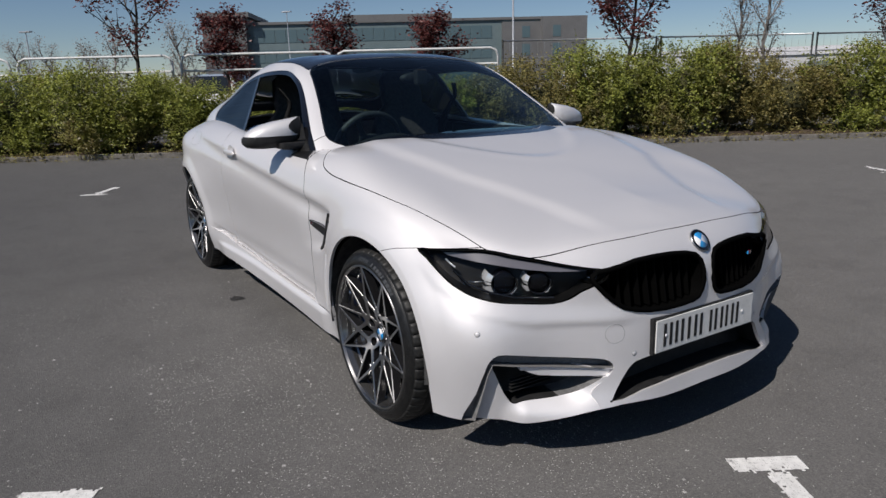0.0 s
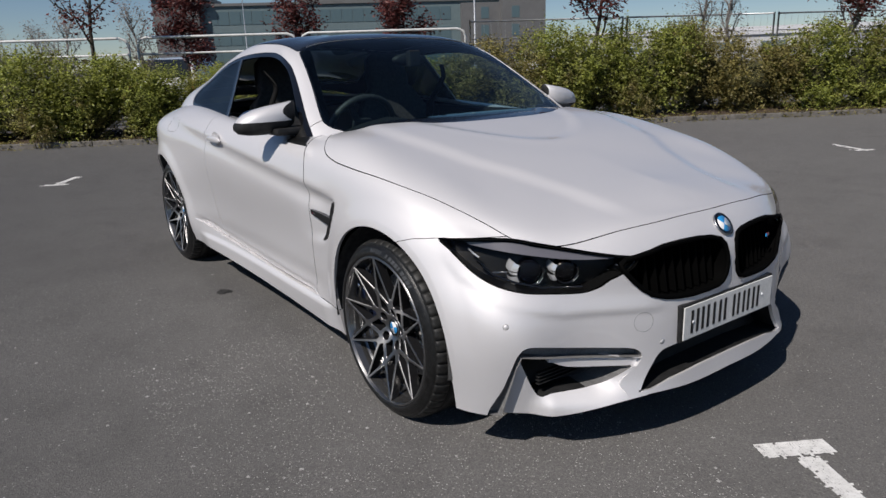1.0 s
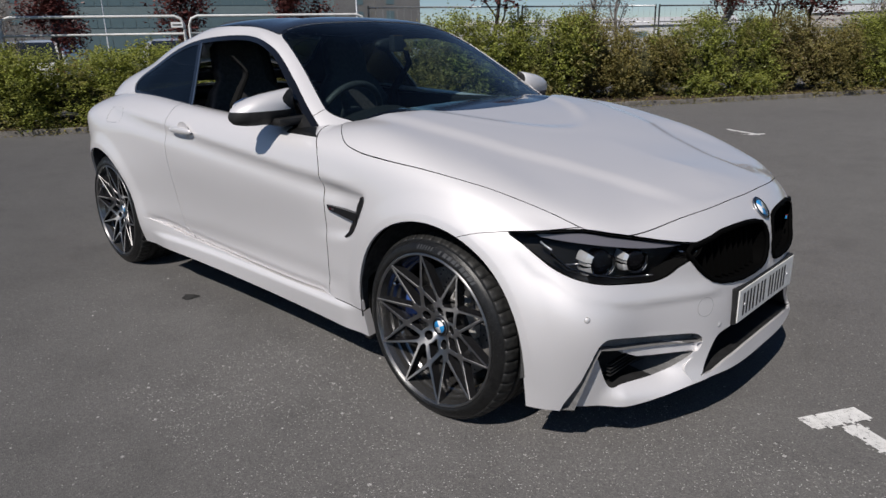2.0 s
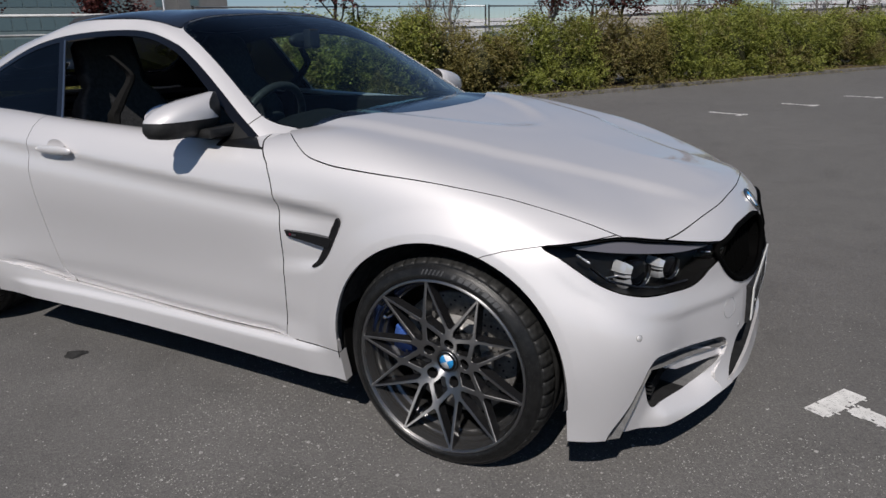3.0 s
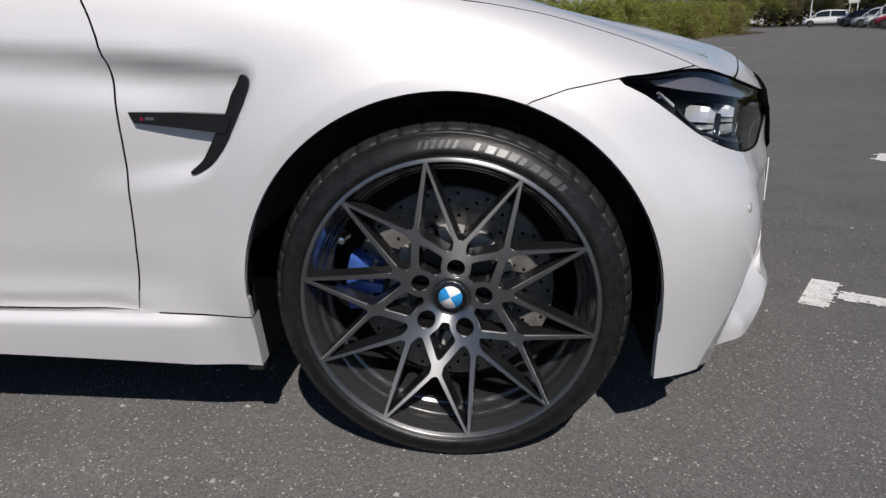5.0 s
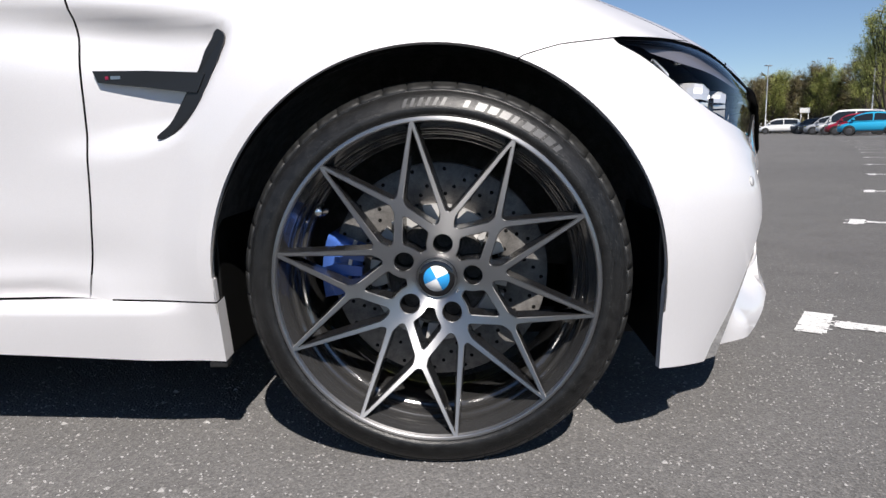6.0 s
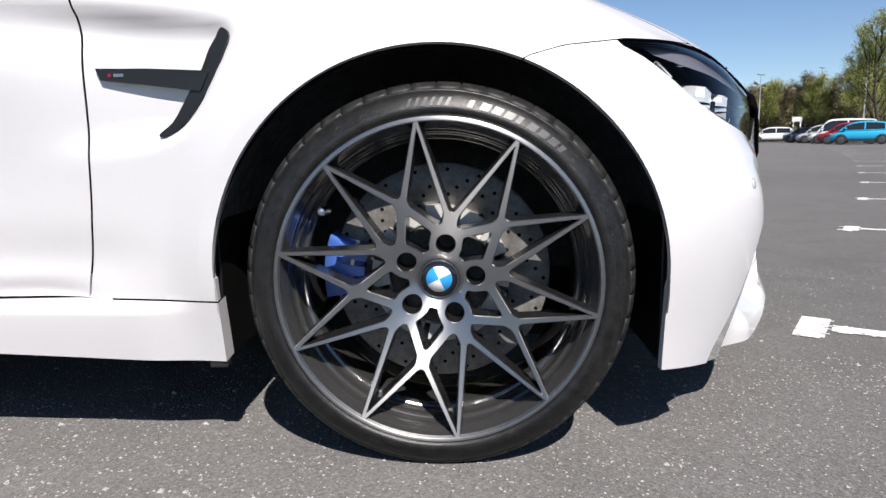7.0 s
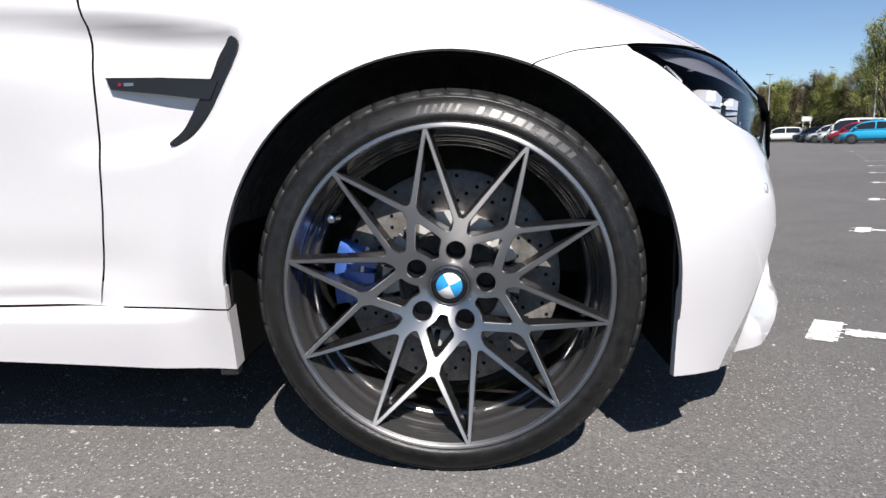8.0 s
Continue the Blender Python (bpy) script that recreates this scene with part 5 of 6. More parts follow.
# ---- gills on the front wings ----
gill_black = material("gill_black", (0.010, 0.010, 0.011), 0.3, spec=0.5)
for s in (-1, 1):
    M = Matrix.Diagonal((1, s, 1, 1))
    blade = [(-.544, .669), (-.536, .6505), (-.47, .643), (-.395, .633), (-.372, .631), (-.358, .659), (-.361, .662), (-.45, .667)]
    bm = bmesh.new()
    lo = [bm.verts.new(M @ Vector((x, .876 + .012 * ease(np.array(x), -.54, -.38), z))) for x, z in blade]
    hi = [bm.verts.new(M @ Vector((x, .9045 + .0050 * ease(np.array(x), -.54, -.38), z))) for x, z in blade]
    n = len(blade)
    bm.faces.new(hi)
    for i in range(n):
        bm.faces.new((lo[i], lo[(i + 1) % n], hi[(i + 1) % n], hi[i]))
    bmesh.ops.recalc_face_normals(bm, faces=bm.faces)
    gill = [Vector((x, 0, z)) for x, z in GILL]
    gm = bmesh.new()
    near = lambda x: .9025 + .0075 * float(ease(np.array(x), -.45, -.32))
    lo = [gm.verts.new(M @ Vector((p.x, .87, p.z))) for p in gill]
    hi = [gm.verts.new(M @ Vector((p.x, near(p.x), p.z))) for p in gill]
    n = len(gill)
    gm.faces.new(hi)
    for i in range(n):
        gm.faces.new((lo[i], lo[(i + 1) % n], hi[(i + 1) % n], hi[i]))
    bmesh.ops.recalc_face_normals(gm, faces=gm.faces)
    part("wing_gill", gm, gill_black, car, "black air outlet behind the wheel arch")
    bl = part("wing_blade", bm, gill_black, car, "gloss black wing blade")
    for k, (mat, w) in enumerate(((material("badge_red", (0.22, 0.01, 0.04), 0.3), .005), (satin_metal, .016))):
        x0 = -.522 + .009 * k
        part("blade_badge", boxed((x0, s * .9055 - .0015, .655), (x0 + w, s * .9055 + .0015, .660), 0.0), mat, bl)

# ---- door mirrors, handles ----
for s in (-1, 1):
    st = [(.772, .012, 1.078, 1.03), (.79, .040, 1.077, .975), (.84, .060, 1.069, .946), (.90, .066, 1.060, .941), (.95, .066, 1.048, .940), (.99, .060, 1.032, .942), (1.02, .046, 1.012, .948), (1.038, .018, .990, .964)]
    n, vs = 24, []
    for y, dep, zt, zb in st:
        for k in range(n):
            a = 2 * math.pi * k / n
            ca, sa = math.cos(a), math.sin(a)
            x = -.925 + dep * math.copysign(abs(ca) ** .7, ca) * (1.15 if ca > 0 else .75) - .10 * (y - .85)
            z = (zt + zb) / 2 + (zt - zb) / 2 * math.copysign(abs(sa) ** .75, sa)
            vs.append((x, y, z))
    fs = [(i * n + k, i * n + (k + 1) % n, (i + 1) * n + (k + 1) % n, (i + 1) * n + k) for i in range(len(st) - 1) for k in range(n)]
    fs += [tuple(range(n))[::-1], tuple(range((len(st) - 1) * n, len(st) * n))]
    hook = .075 if s < 0 else .012
    notch = lambda v: v[:, 1] - (.775 + hook * np.clip(1 - ((v[:, 2] - 1.034) / .046) ** 2, 0, 1))
    brim = .998 if s < 0 else .966
    vv, ff = cut(np.array(vs), fs, lambda v: v[:, 2] - brim)
    vv, ff = cut(vv, ff, notch)
    mid = centres(vv, ff)
    white = (mid[:, 2] >= brim) & (notch(mid) > 0)
    low_f = [f for f, k in zip(ff, white) if not k]
    high_f = [f for f, k in zip(ff, white) if k]
    flip = lambda fs_: [f if s > 0 else f[::-1] for f in fs_]
    vv = vv * np.array([1, s, 1])
    cap = mesh_object("door_mirror", vv, flip(high_f), paint, car, "white mirror cap over black base")
    mesh_object("mirror_base", vv * np.array([1, 1, 1]), flip(low_f), black_plastic, cap)
    part("mirror_arm", boxed((-.945, .735, .938), (-.815, .90, .968), 0.012, Matrix.Diagonal((1, s, 1, 1))), black_plastic, cap)
    vs, fs = lathe([(0, 0), (.05, .0), (.054, .004)], 24)
    mesh_object("mirror_glass", [(-.985 - b * .5, s * (.91 + a * 1.7), 1.005 + c_ * .8) for a, b, c_ in vs], fs, chrome, cap)
    st = [(-1.745, .004), (-1.72, .012), (-1.66, .016), (-1.60, .016), (-1.55, .013), (-1.53, .005)]
    vs = []
    for x, r in st:
        for k in range(12):
            a = 2 * math.pi * k / 12
            vs.append((x, s * (.919 + r * .55 * math.cos(a)), .868 + r * math.sin(a)))
    fs = [(i * 12 + k, i * 12 + (k + 1) % 12, (i + 1) * 12 + (k + 1) % 12, (i + 1) * 12 + k) for i in range(len(st) - 1) for k in range(12)] + [tuple(range(12)), tuple(range(60, 72))]
    hnd = mesh_object("door_handle", vs, fs, paint, car)
    vs, fs = lathe([(0, 0.0), (.030, -.0005), (.036, -.002)], 24)
    mesh_object("handle_bowl", [(-1.635 + a * 1.6, s * (.9035 - b), .872 + c_) for a, b, c_ in vs], fs, paint, hnd)

# the passenger's half is narrowed to fit the camera's view: 1.83 m over all
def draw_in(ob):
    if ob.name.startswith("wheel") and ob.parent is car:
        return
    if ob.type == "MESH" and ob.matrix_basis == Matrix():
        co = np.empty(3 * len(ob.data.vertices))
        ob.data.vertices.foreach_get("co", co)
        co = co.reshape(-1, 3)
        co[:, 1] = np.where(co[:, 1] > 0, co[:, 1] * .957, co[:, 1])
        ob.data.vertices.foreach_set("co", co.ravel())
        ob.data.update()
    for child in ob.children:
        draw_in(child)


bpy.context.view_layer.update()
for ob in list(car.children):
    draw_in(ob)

# ---- the car park ----
U, N = Vector((.508, .862, 0)), Vector((-.862, .508, 0))     # along the bays, and across the aisle to the hedge
ORIGIN = Vector((1.05, -.03, 0))
TURN = math.degrees(math.atan2(U.y, U.x))


def spot(u, n, z=0.0):
    p = ORIGIN + U * u + N * n
    return (p.x, p.y, z)


gs = 1500
ground = mesh_object("ground", [(-gs, -gs, 0), (gs, -gs, 0), (gs, gs, 0), (-gs, gs, 0)], [(0, 1, 2, 3)], asphalt, smooth=False)
tagged(ground, "dark grey worn car park asphalt", "ground", kind="structure")


def worn_patch(vs, fs, a, b, half_w, seed, cell, z=0.0025):
    """Thick painted stroke broken into crumbs, ragged at its rims."""
    rnd = random.Random(seed)
    a, b = Vector(a), Vector(b)
    d = (b - a).normalized()
    side = Vector((-d.y, d.x, 0))
    n, m = max(4, int((b - a).length / cell)), max(3, int(2 * half_w / cell) + 2)
    step, wide = (b - a).length / n, 2 * half_w / (m - 2)
    for i in range(-1, n + 1):
        for j in range(m):
            edge = i < 0 or i == n or j == 0 or j == m - 1
            rim = i in (0, n - 1) or j in (1, m - 2)
            old = noise.noise((a + d * (i * step) + side * (j * wide)) * 34)
            if rnd.random() > (.12 if edge else .93 if rim else 1.0) + .10 * old:
                continue
            p = a + d * ((i + .5) * step) + side * ((j + .5) * wide - half_w - wide)
            k = len(vs)
            for su, sv in ((-1, -1), (1, -1), (1, 1), (-1, 1)):
                q = p + d * (su * step * rnd.uniform(.42, .62)) + side * (sv * wide * rnd.uniform(.42, .62))
                vs.append((q.x, q.y, z + rnd.uniform(0, .0009)))
            fs.append((k, k + 1, k + 2, k + 3))


def bay_mark(u, n, inward, seed, stem, cell):
    vs, fs = [], []
    worn_patch(vs, fs, spot(u - .118, n), spot(u + .118, n), .039, seed, cell)
    worn_patch(vs, fs, spot(u + .012, n - .05 * inward), spot(u + .012, n - stem * inward), .034, seed + 1, cell)
    ob = mesh_object("bay_mark", vs, fs, line_paint, smooth=False)
    return tagged(ob, "worn white painted bay corner mark on the asphalt", "road marking", "bay marks")


for i, (u, n) in enumerate(((-4.55, 0), (-2.25, 0), (-.01, .02), (2.5, .05), (4.8, .08), (7.3, .15), (9.8, .28), (12.5, .43), (15.4, .62), (17.8, .80), (20.1, 1.0), (22.8, 1.3), (25.6, 1.55), (28, 1.85), (30.5, 2.1))):
    bay_mark(u, n, 1, 10 * i, 4.4 if u > -1 else .6, .009 if u < 2 else .02)
for i, u in enumerate((-9.3, -7.1, -4.95, -2.6, -0.3, 4.6, 7.0, 8.85, 10.75, 12.5, 14.3, 16.5, 18.8, 21.2)):
    bay_mark(u, 6.0 if u > 0 and u < 6 else 5.6 if u > 0 else 6.2, -1, 500 + 10 * i, .58, .03)

stain_mat = grainy("oil_stain", (0.020, 0.020, 0.020), (0.045, 0.044, 0.043), 30, 0.7, 0.3, 0.002)
bm = bmesh.new()
bmesh.ops.create_circle(bm, cap_ends=True, segments=28, radius=0.09)
for v in bm.verts:
    k = 0.7 + 0.5 * noise.noise(v.co * 14)
    v.co = Vector((v.co.x * k * 0.75 - 1.76, v.co.y * k * 0.55 - .925, .0022))
tagged(part("oil_stain", bm, stain_mat), "small dark oil stain on the asphalt", "stain")
# pale chips of stone pressed out of the asphalt
chip_mat = grainy("pale_chipping", (0.22, 0.21, 0.20), (0.42, 0.41, 0.40), 50, 0.8, 0.2, 0.001)
rnd = random.Random(5)
vs, fs = [], []
for i in range(14000):
    x, y = (rnd.uniform(-2.6, 2.2), rnd.uniform(-2.4, 0.9)) if i < 7000 else (rnd.uniform(-1.0, 1.5), rnd.uniform(-1.6, -.3))
    r, a = rnd.uniform(.0012, .0036) * (2.6 if i % 70 == 0 else 1), rnd.uniform(0, 6.3)
    b = len(vs)
    for k in range(4):
        t = a + k * 1.571
        vs.append((x + r * math.cos(t) * rnd.uniform(.6, 1.2), y + r * math.sin(t) * rnd.uniform(.6, 1.2), .0004))
    vs.append((x, y, .0004 + r * .6))
    fs += [(b + k, b + (k + 1) % 4, b + 4) for k in range(4)]
tagged(mesh_object("stone_chips", vs, fs, chip_mat, smooth=False), "tiny pale stone chips in the asphalt", "stones", kind="stuff")

# ---- bed and kerb ----
soil = grainy("dry_soil", (0.045, 0.030, 0.020), (0.11, 0.080, 0.055), 3.0, 0.95, 0.8, 0.02)
concrete = grainy("kerb_concrete", (0.10, 0.092, 0.080), (0.20, 0.185, 0.165), 5.0, 0.9, 0.4, 0.003)
bm = bmesh.new()
n_u, cols_ = 70, (10.42, 10.7, 11.4, 12.4, 13.6)
grid = [[bm.verts.new(spot(-20 + 1.0 * i, n, (.03, .07, .11, .10, .02)[j] + .02 * noise.noise(Vector((i * .7, j, 0))))) for j, n in enumerate(cols_)] for i in range(n_u)]
for i in range(n_u - 1):
    for j in range(4):
        bm.faces.new((grid[i][j], grid[i + 1][j], grid[i + 1][j + 1], grid[i][j + 1]))
tagged(part("planting_bed", bm, soil, smooth=True), "brown soil bed with leaf litter under the hedge", "soil", kind="structure")
kerb = tagged(new("kerb"), "weathered low concrete kerb along the hedge", "kerb", kind="structure")
stone = None
for i in range(64):
    if stone is None:
        stone = part("kerb_stone", boxed((0, -.0625, -.05), (.905, .0625, .085), 0.012), concrete, kerb)
        ob = stone
    else:
        ob = new("kerb_stone", stone.data)
        ob.parent = kerb
    ob.matrix_world = pose(*spot(-18 + .915 * i, 10.36, rnd.uniform(-.012, .006)), 0, 0, TURN + rnd.uniform(-.5, .5))


# ---- plants ----
def leaf_material(name, dark, light, tint, turning=None):
    m = bpy.data.materials.new(name)
    m.use_nodes = True
    nt = m.node_tree
    nt.nodes.remove(shader(m))
    geo = nt.nodes.new("ShaderNodeNewGeometry")
    r = nt.nodes.new("ShaderNodeValToRGB")
    r.color_ramp.elements[0].color, r.color_ramp.elements[1].color = (*dark, 1), (*light, 1)
    e = r.color_ramp.elements.new(0.85)
    e.color = (*tint, 1)
    nt.links.new(geo.outputs["Random Per Island"], r.inputs[0])
    patchy = ramp(m, noise_tex(m, coords(m), 2.3, 3, 0.6), [(0.36, (0.60, 0.57, 0.52)), (0.50, (0.95, 0.95, 0.90)), (0.66, (1.22, 1.22, 1.15))])
    tone = mixed(m, "MULTIPLY", 1.0, r.outputs[0], patchy)
    if turning:
        where = ramp(m, noise_tex(m, coords(m), 1.1, 3, 0.55), [(0.54, (0.0, 0.0, 0.0)), (0.64, (0.75, 0.75, 0.75))])
        tone = mixed(m, "MIX", where, tone, turning)
    dif, tr, mix = nt.nodes.new("ShaderNodeBsdfDiffuse"), nt.nodes.new("ShaderNodeBsdfTranslucent"), nt.nodes.new("ShaderNodeMixShader")
    gl, add = nt.nodes.new("ShaderNodeBsdfGlossy"), nt.nodes.new("ShaderNodeMixShader")
    gl.inputs["Roughness"].default_value = 0.45
    gl.inputs["Color"].default_value = (.5, .5, .5, 1)
    mix.inputs[0].default_value, add.inputs[0].default_value = 0.40, 0.05
    nt.links.new(tone, dif.inputs[0])
    nt.links.new(tone, tr.inputs[0])
    nt.links.new(dif.outputs[0], mix.inputs[1])
    nt.links.new(tr.outputs[0], mix.inputs[2])
    nt.links.new(mix.outputs[0], add.inputs[1])
    nt.links.new(gl.outputs[0], add.inputs[2])
    nt.links.new(add.outputs[0], nt.nodes["Material Output"].inputs[0])
    return m


leaf_green = leaf_material("hedge_leaf_green", (.10, .128, .028), (.36, .40, .075), (.46, .49, .12), (.25, .185, .09))
leaf_olive = leaf_material("hedge_leaf_olive", (.13, .13, .042), (.38, .36, .12), (.40, .33, .13))
leaf_rust = leaf_material("hedge_leaf_rust", (.14, .10, .052), (.36, .26, .13), (.34, .32, .11))
leaf_red = leaf_material("copper_leaf", (.045, .014, .016), (.15, .040, .045), (.22, .075, .070))
leaf_pale = leaf_material("pale_bud", (.26, .24, .23), (.46, .43, .41), (.36, .32, .30))
leaf_far = leaf_material("far_leaf_green", (.13, .16, .045), (.40, .44, .13), (.50, .52, .18))
leaf_farbrown = leaf_material("far_leaf_brown", (.12, .088, .07), (.32, .24, .19), (.27, .25, .12))
leaf_woods = leaf_material("far_woods_leaf", (.06, .055, .03), (.20, .19, .08), (.24, .22, .10), (.15, .11, .085))
bark = grainy("bark", (0.035, 0.028, 0.023), (0.11, 0.092, 0.078), 18, 0.9, 0.8, 0.006)
pale_bark = grainy("pale_bark", (0.17, 0.155, 0.145), (0.32, 0.295, 0.275), 14, 0.9, 0.6, 0.005)


def add_leaf(vs, fs, p, size, rnd, up=0.4):
    """A folded leaf of two triangles' pairs at p."""
    a, b = rnd.uniform(0, 6.283), rnd.uniform(-1, 1)
    d = Vector((math.cos(a), math.sin(a), b * .8)).normalized()
    s = d.cross(Vector((rnd.uniform(-.6, .6), rnd.uniform(-.6, .6), 1))).normalized()
    nrm = d.cross(s) * (.18 * size)
    k = len(vs)
    vs += [p - d * size * .5, p + s * size * .33 + nrm, p + d * size * .5, p - s * size * .33 + nrm]
    fs += [(k, k + 1, k + 2, k + 3)]


def lumpy(radius, seed, n=(14, 9)):
    """A closed uneven mound, added inside a shrub for the shade between its leaves."""
    vs, fs = [], []
    for i in range(n[1] + 1):
        for j in range(n[0]):
            th, ph = math.pi * i / n[1], 2 * math.pi * j / n[0]
            d = Vector((math.sin(th) * math.cos(ph), math.sin(th) * math.sin(ph), math.cos(th)))
            k = 0.52 + 0.26 * noise.noise(d * 1.7 + Vector((seed, 0, 0)))
            vs.append((d.x * radius[0] * k, d.y * radius[1] * k, d.z * radius[2] * k))
    for i in range(n[1]):
        for j in range(n[0]):
            q = (j + 1) % n[0]
            fs.append((i * n[0] + j, (i + 1) * n[0] + j, (i + 1) * n[0] + q, i * n[0] + q))
    return vs, fs


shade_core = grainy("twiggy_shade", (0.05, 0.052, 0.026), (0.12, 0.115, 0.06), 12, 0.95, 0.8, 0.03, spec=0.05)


def shrub_mesh(seed, leaves=20000, size=.050):
    """Unit shrub, 2.4 wide and 1.5 high: sprays of leaves round uneven lobes."""
    rnd = random.Random(seed)
    lobes = []
    for i in range(30):
        a, h = rnd.uniform(0, 6.283), rnd.uniform(.12, 1.28)
        w = (1 - (h / 1.55) ** 2.4) ** .5
        r = rnd.uniform(.15, .98) ** .6 * w
        lobes.append((Vector((1.12 * r * math.cos(a), .85 * r * math.sin(a), h)), rnd.uniform(.18, .38)))
    vs, fs = [], []
    while len(fs) < leaves:
        c_, r = rnd.choice(lobes)
        d = Vector((rnd.gauss(0, 1), rnd.gauss(0, 1), rnd.gauss(0.2, 1))).normalized()
        p = c_ + d * r * rnd.uniform(.60, 1.0)
        twig = (d + Vector((rnd.gauss(0, .35), rnd.gauss(0, .35), rnd.uniform(.1, .9)))).normalized()
        long = rnd.uniform(.10, .26) * (1.7 if rnd.random() < .06 else 1)
        step = long / 9
        for k in range(10):
            p = p + twig * step
            twig = (twig + Vector((0, 0, -.07))).normalized()
            off = Vector((rnd.gauss(0, 1), rnd.gauss(0, 1), rnd.gauss(0, 1))) * .022
            if p.z > .03:
                add_leaf(vs, fs, p + off, size * rnd.uniform(.6, 1.3), rnd)
    return vs, fs


SHRUBS = [shrub_mesh(s) for s in (1, 2, 3)]


def make_shrub(k, mat):
    ob = thing("shrub", "", "shrub")
    vs, fs = SHRUBS[k]
    mesh_object("foliage", vs, fs, mat, ob, smooth=False)
    # solid dark filler behind the leaves, coloured as their inner shade
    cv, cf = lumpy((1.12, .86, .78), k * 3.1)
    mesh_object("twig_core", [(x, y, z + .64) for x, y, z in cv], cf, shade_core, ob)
    return ob


first = {}
rnd = random.Random(21)
heights = ((-16, 1.0), (-10, 1.1), (-8.5, 1.6), (-6.9, 1.72), (-5.4, 1.30), (-3, 1.25), (0, 1.35), (1.8, 1.5), (3.2, 1.80), (5.2, 1.65), (6.4, 1.45), (7.2, 1.70), (9.5, 1.62), (10.7, 1.6), (13, 1.72), (15.2, 1.8), (17, 1.65), (22, 1.7), (30, 1.75), (46, 1.8))
u = -15.5
while u < 46:
    h = float(np.interp(u, [q[0] for q in heights], [q[1] for q in heights])) * rnd.uniform(.93, 1.06)
    kind = rnd.random()
    mat, word = (leaf_olive, "olive-brown") if kind < .12 else (leaf_rust, "rusty-leaved") if kind < .19 else (leaf_green, "fresh green")
    if -8.8 < u < -5.0 or 2.6 < u < 4.2 or 6.6 < u < 7.8:
        mat, word = leaf_green, "fresh green"
    if 4.6 < u < 6.2 or 0 < u < 1.9:
        mat, word = leaf_olive, "olive-brown"
    k = rnd.randrange(3)
    m = pose(*spot(u, 11.35 + rnd.uniform(-.15, .25)), 0, 0, rnd.uniform(0, 360))
    key = (k, mat.name)
    if key not in first:
        ob = first[key] = make_shrub(k, mat)
        ob.matrix_world = m
    else:
        ob = copy_thing(first[key], m)
    ob.scale = (rnd.uniform(.9, 1.1), rnd.uniform(.85, 1.05), h / 1.55)
    tagged(ob, word + " leafy shrub in the roadside hedge bed", "shrub", "hedge shrubs")
    u += rnd.uniform(.85, 1.2)

# fallen leaves and low weeds along the kerb
vs, fs = [], []
rnd = random.Random(8)
for i in range(5200):
    u_, n_ = rnd.uniform(-16, 40), 10.40 + abs(rnd.gauss(0, .30))
    add_leaf(vs, fs, Vector(spot(u_, n_, .075 + rnd.uniform(0, .03) + .15 * (rnd.random() < .12) * rnd.random())), rnd.uniform(.03, .06), rnd)
for i in range(1500):
    add_leaf(vs, fs, Vector(spot(rnd.uniform(-16, 40), 10.27 - abs(rnd.gauss(0, .12)), .012)), rnd.uniform(.02, .045), rnd)
weeds_v, weeds_f = [], []
for i in range(150):
    u_, n_ = rnd.uniform(-16, 40), 10.30 + rnd.gauss(0, .07)
    wide, tall_ = rnd.uniform(.06, .26), rnd.uniform(.04, .17)
    for k in range(46):
        add_leaf(weeds_v, weeds_f, Vector(spot(u_ + rnd.gauss(0, wide), n_ + rnd.gauss(0, .06), .015 + abs(rnd.gauss(0, tall_)))), rnd.uniform(.03, .06), rnd)
tagged(mesh_object("low_weeds", weeds_v, weeds_f, leaf_olive, smooth=False), "low weeds growing along the kerb", "weeds", kind="stuff")
tagged(mesh_object("leaf_litter", vs, fs, leaf_rust, smooth=False), "brown fallen leaves along the kerb", "leaves", kind="stuff")


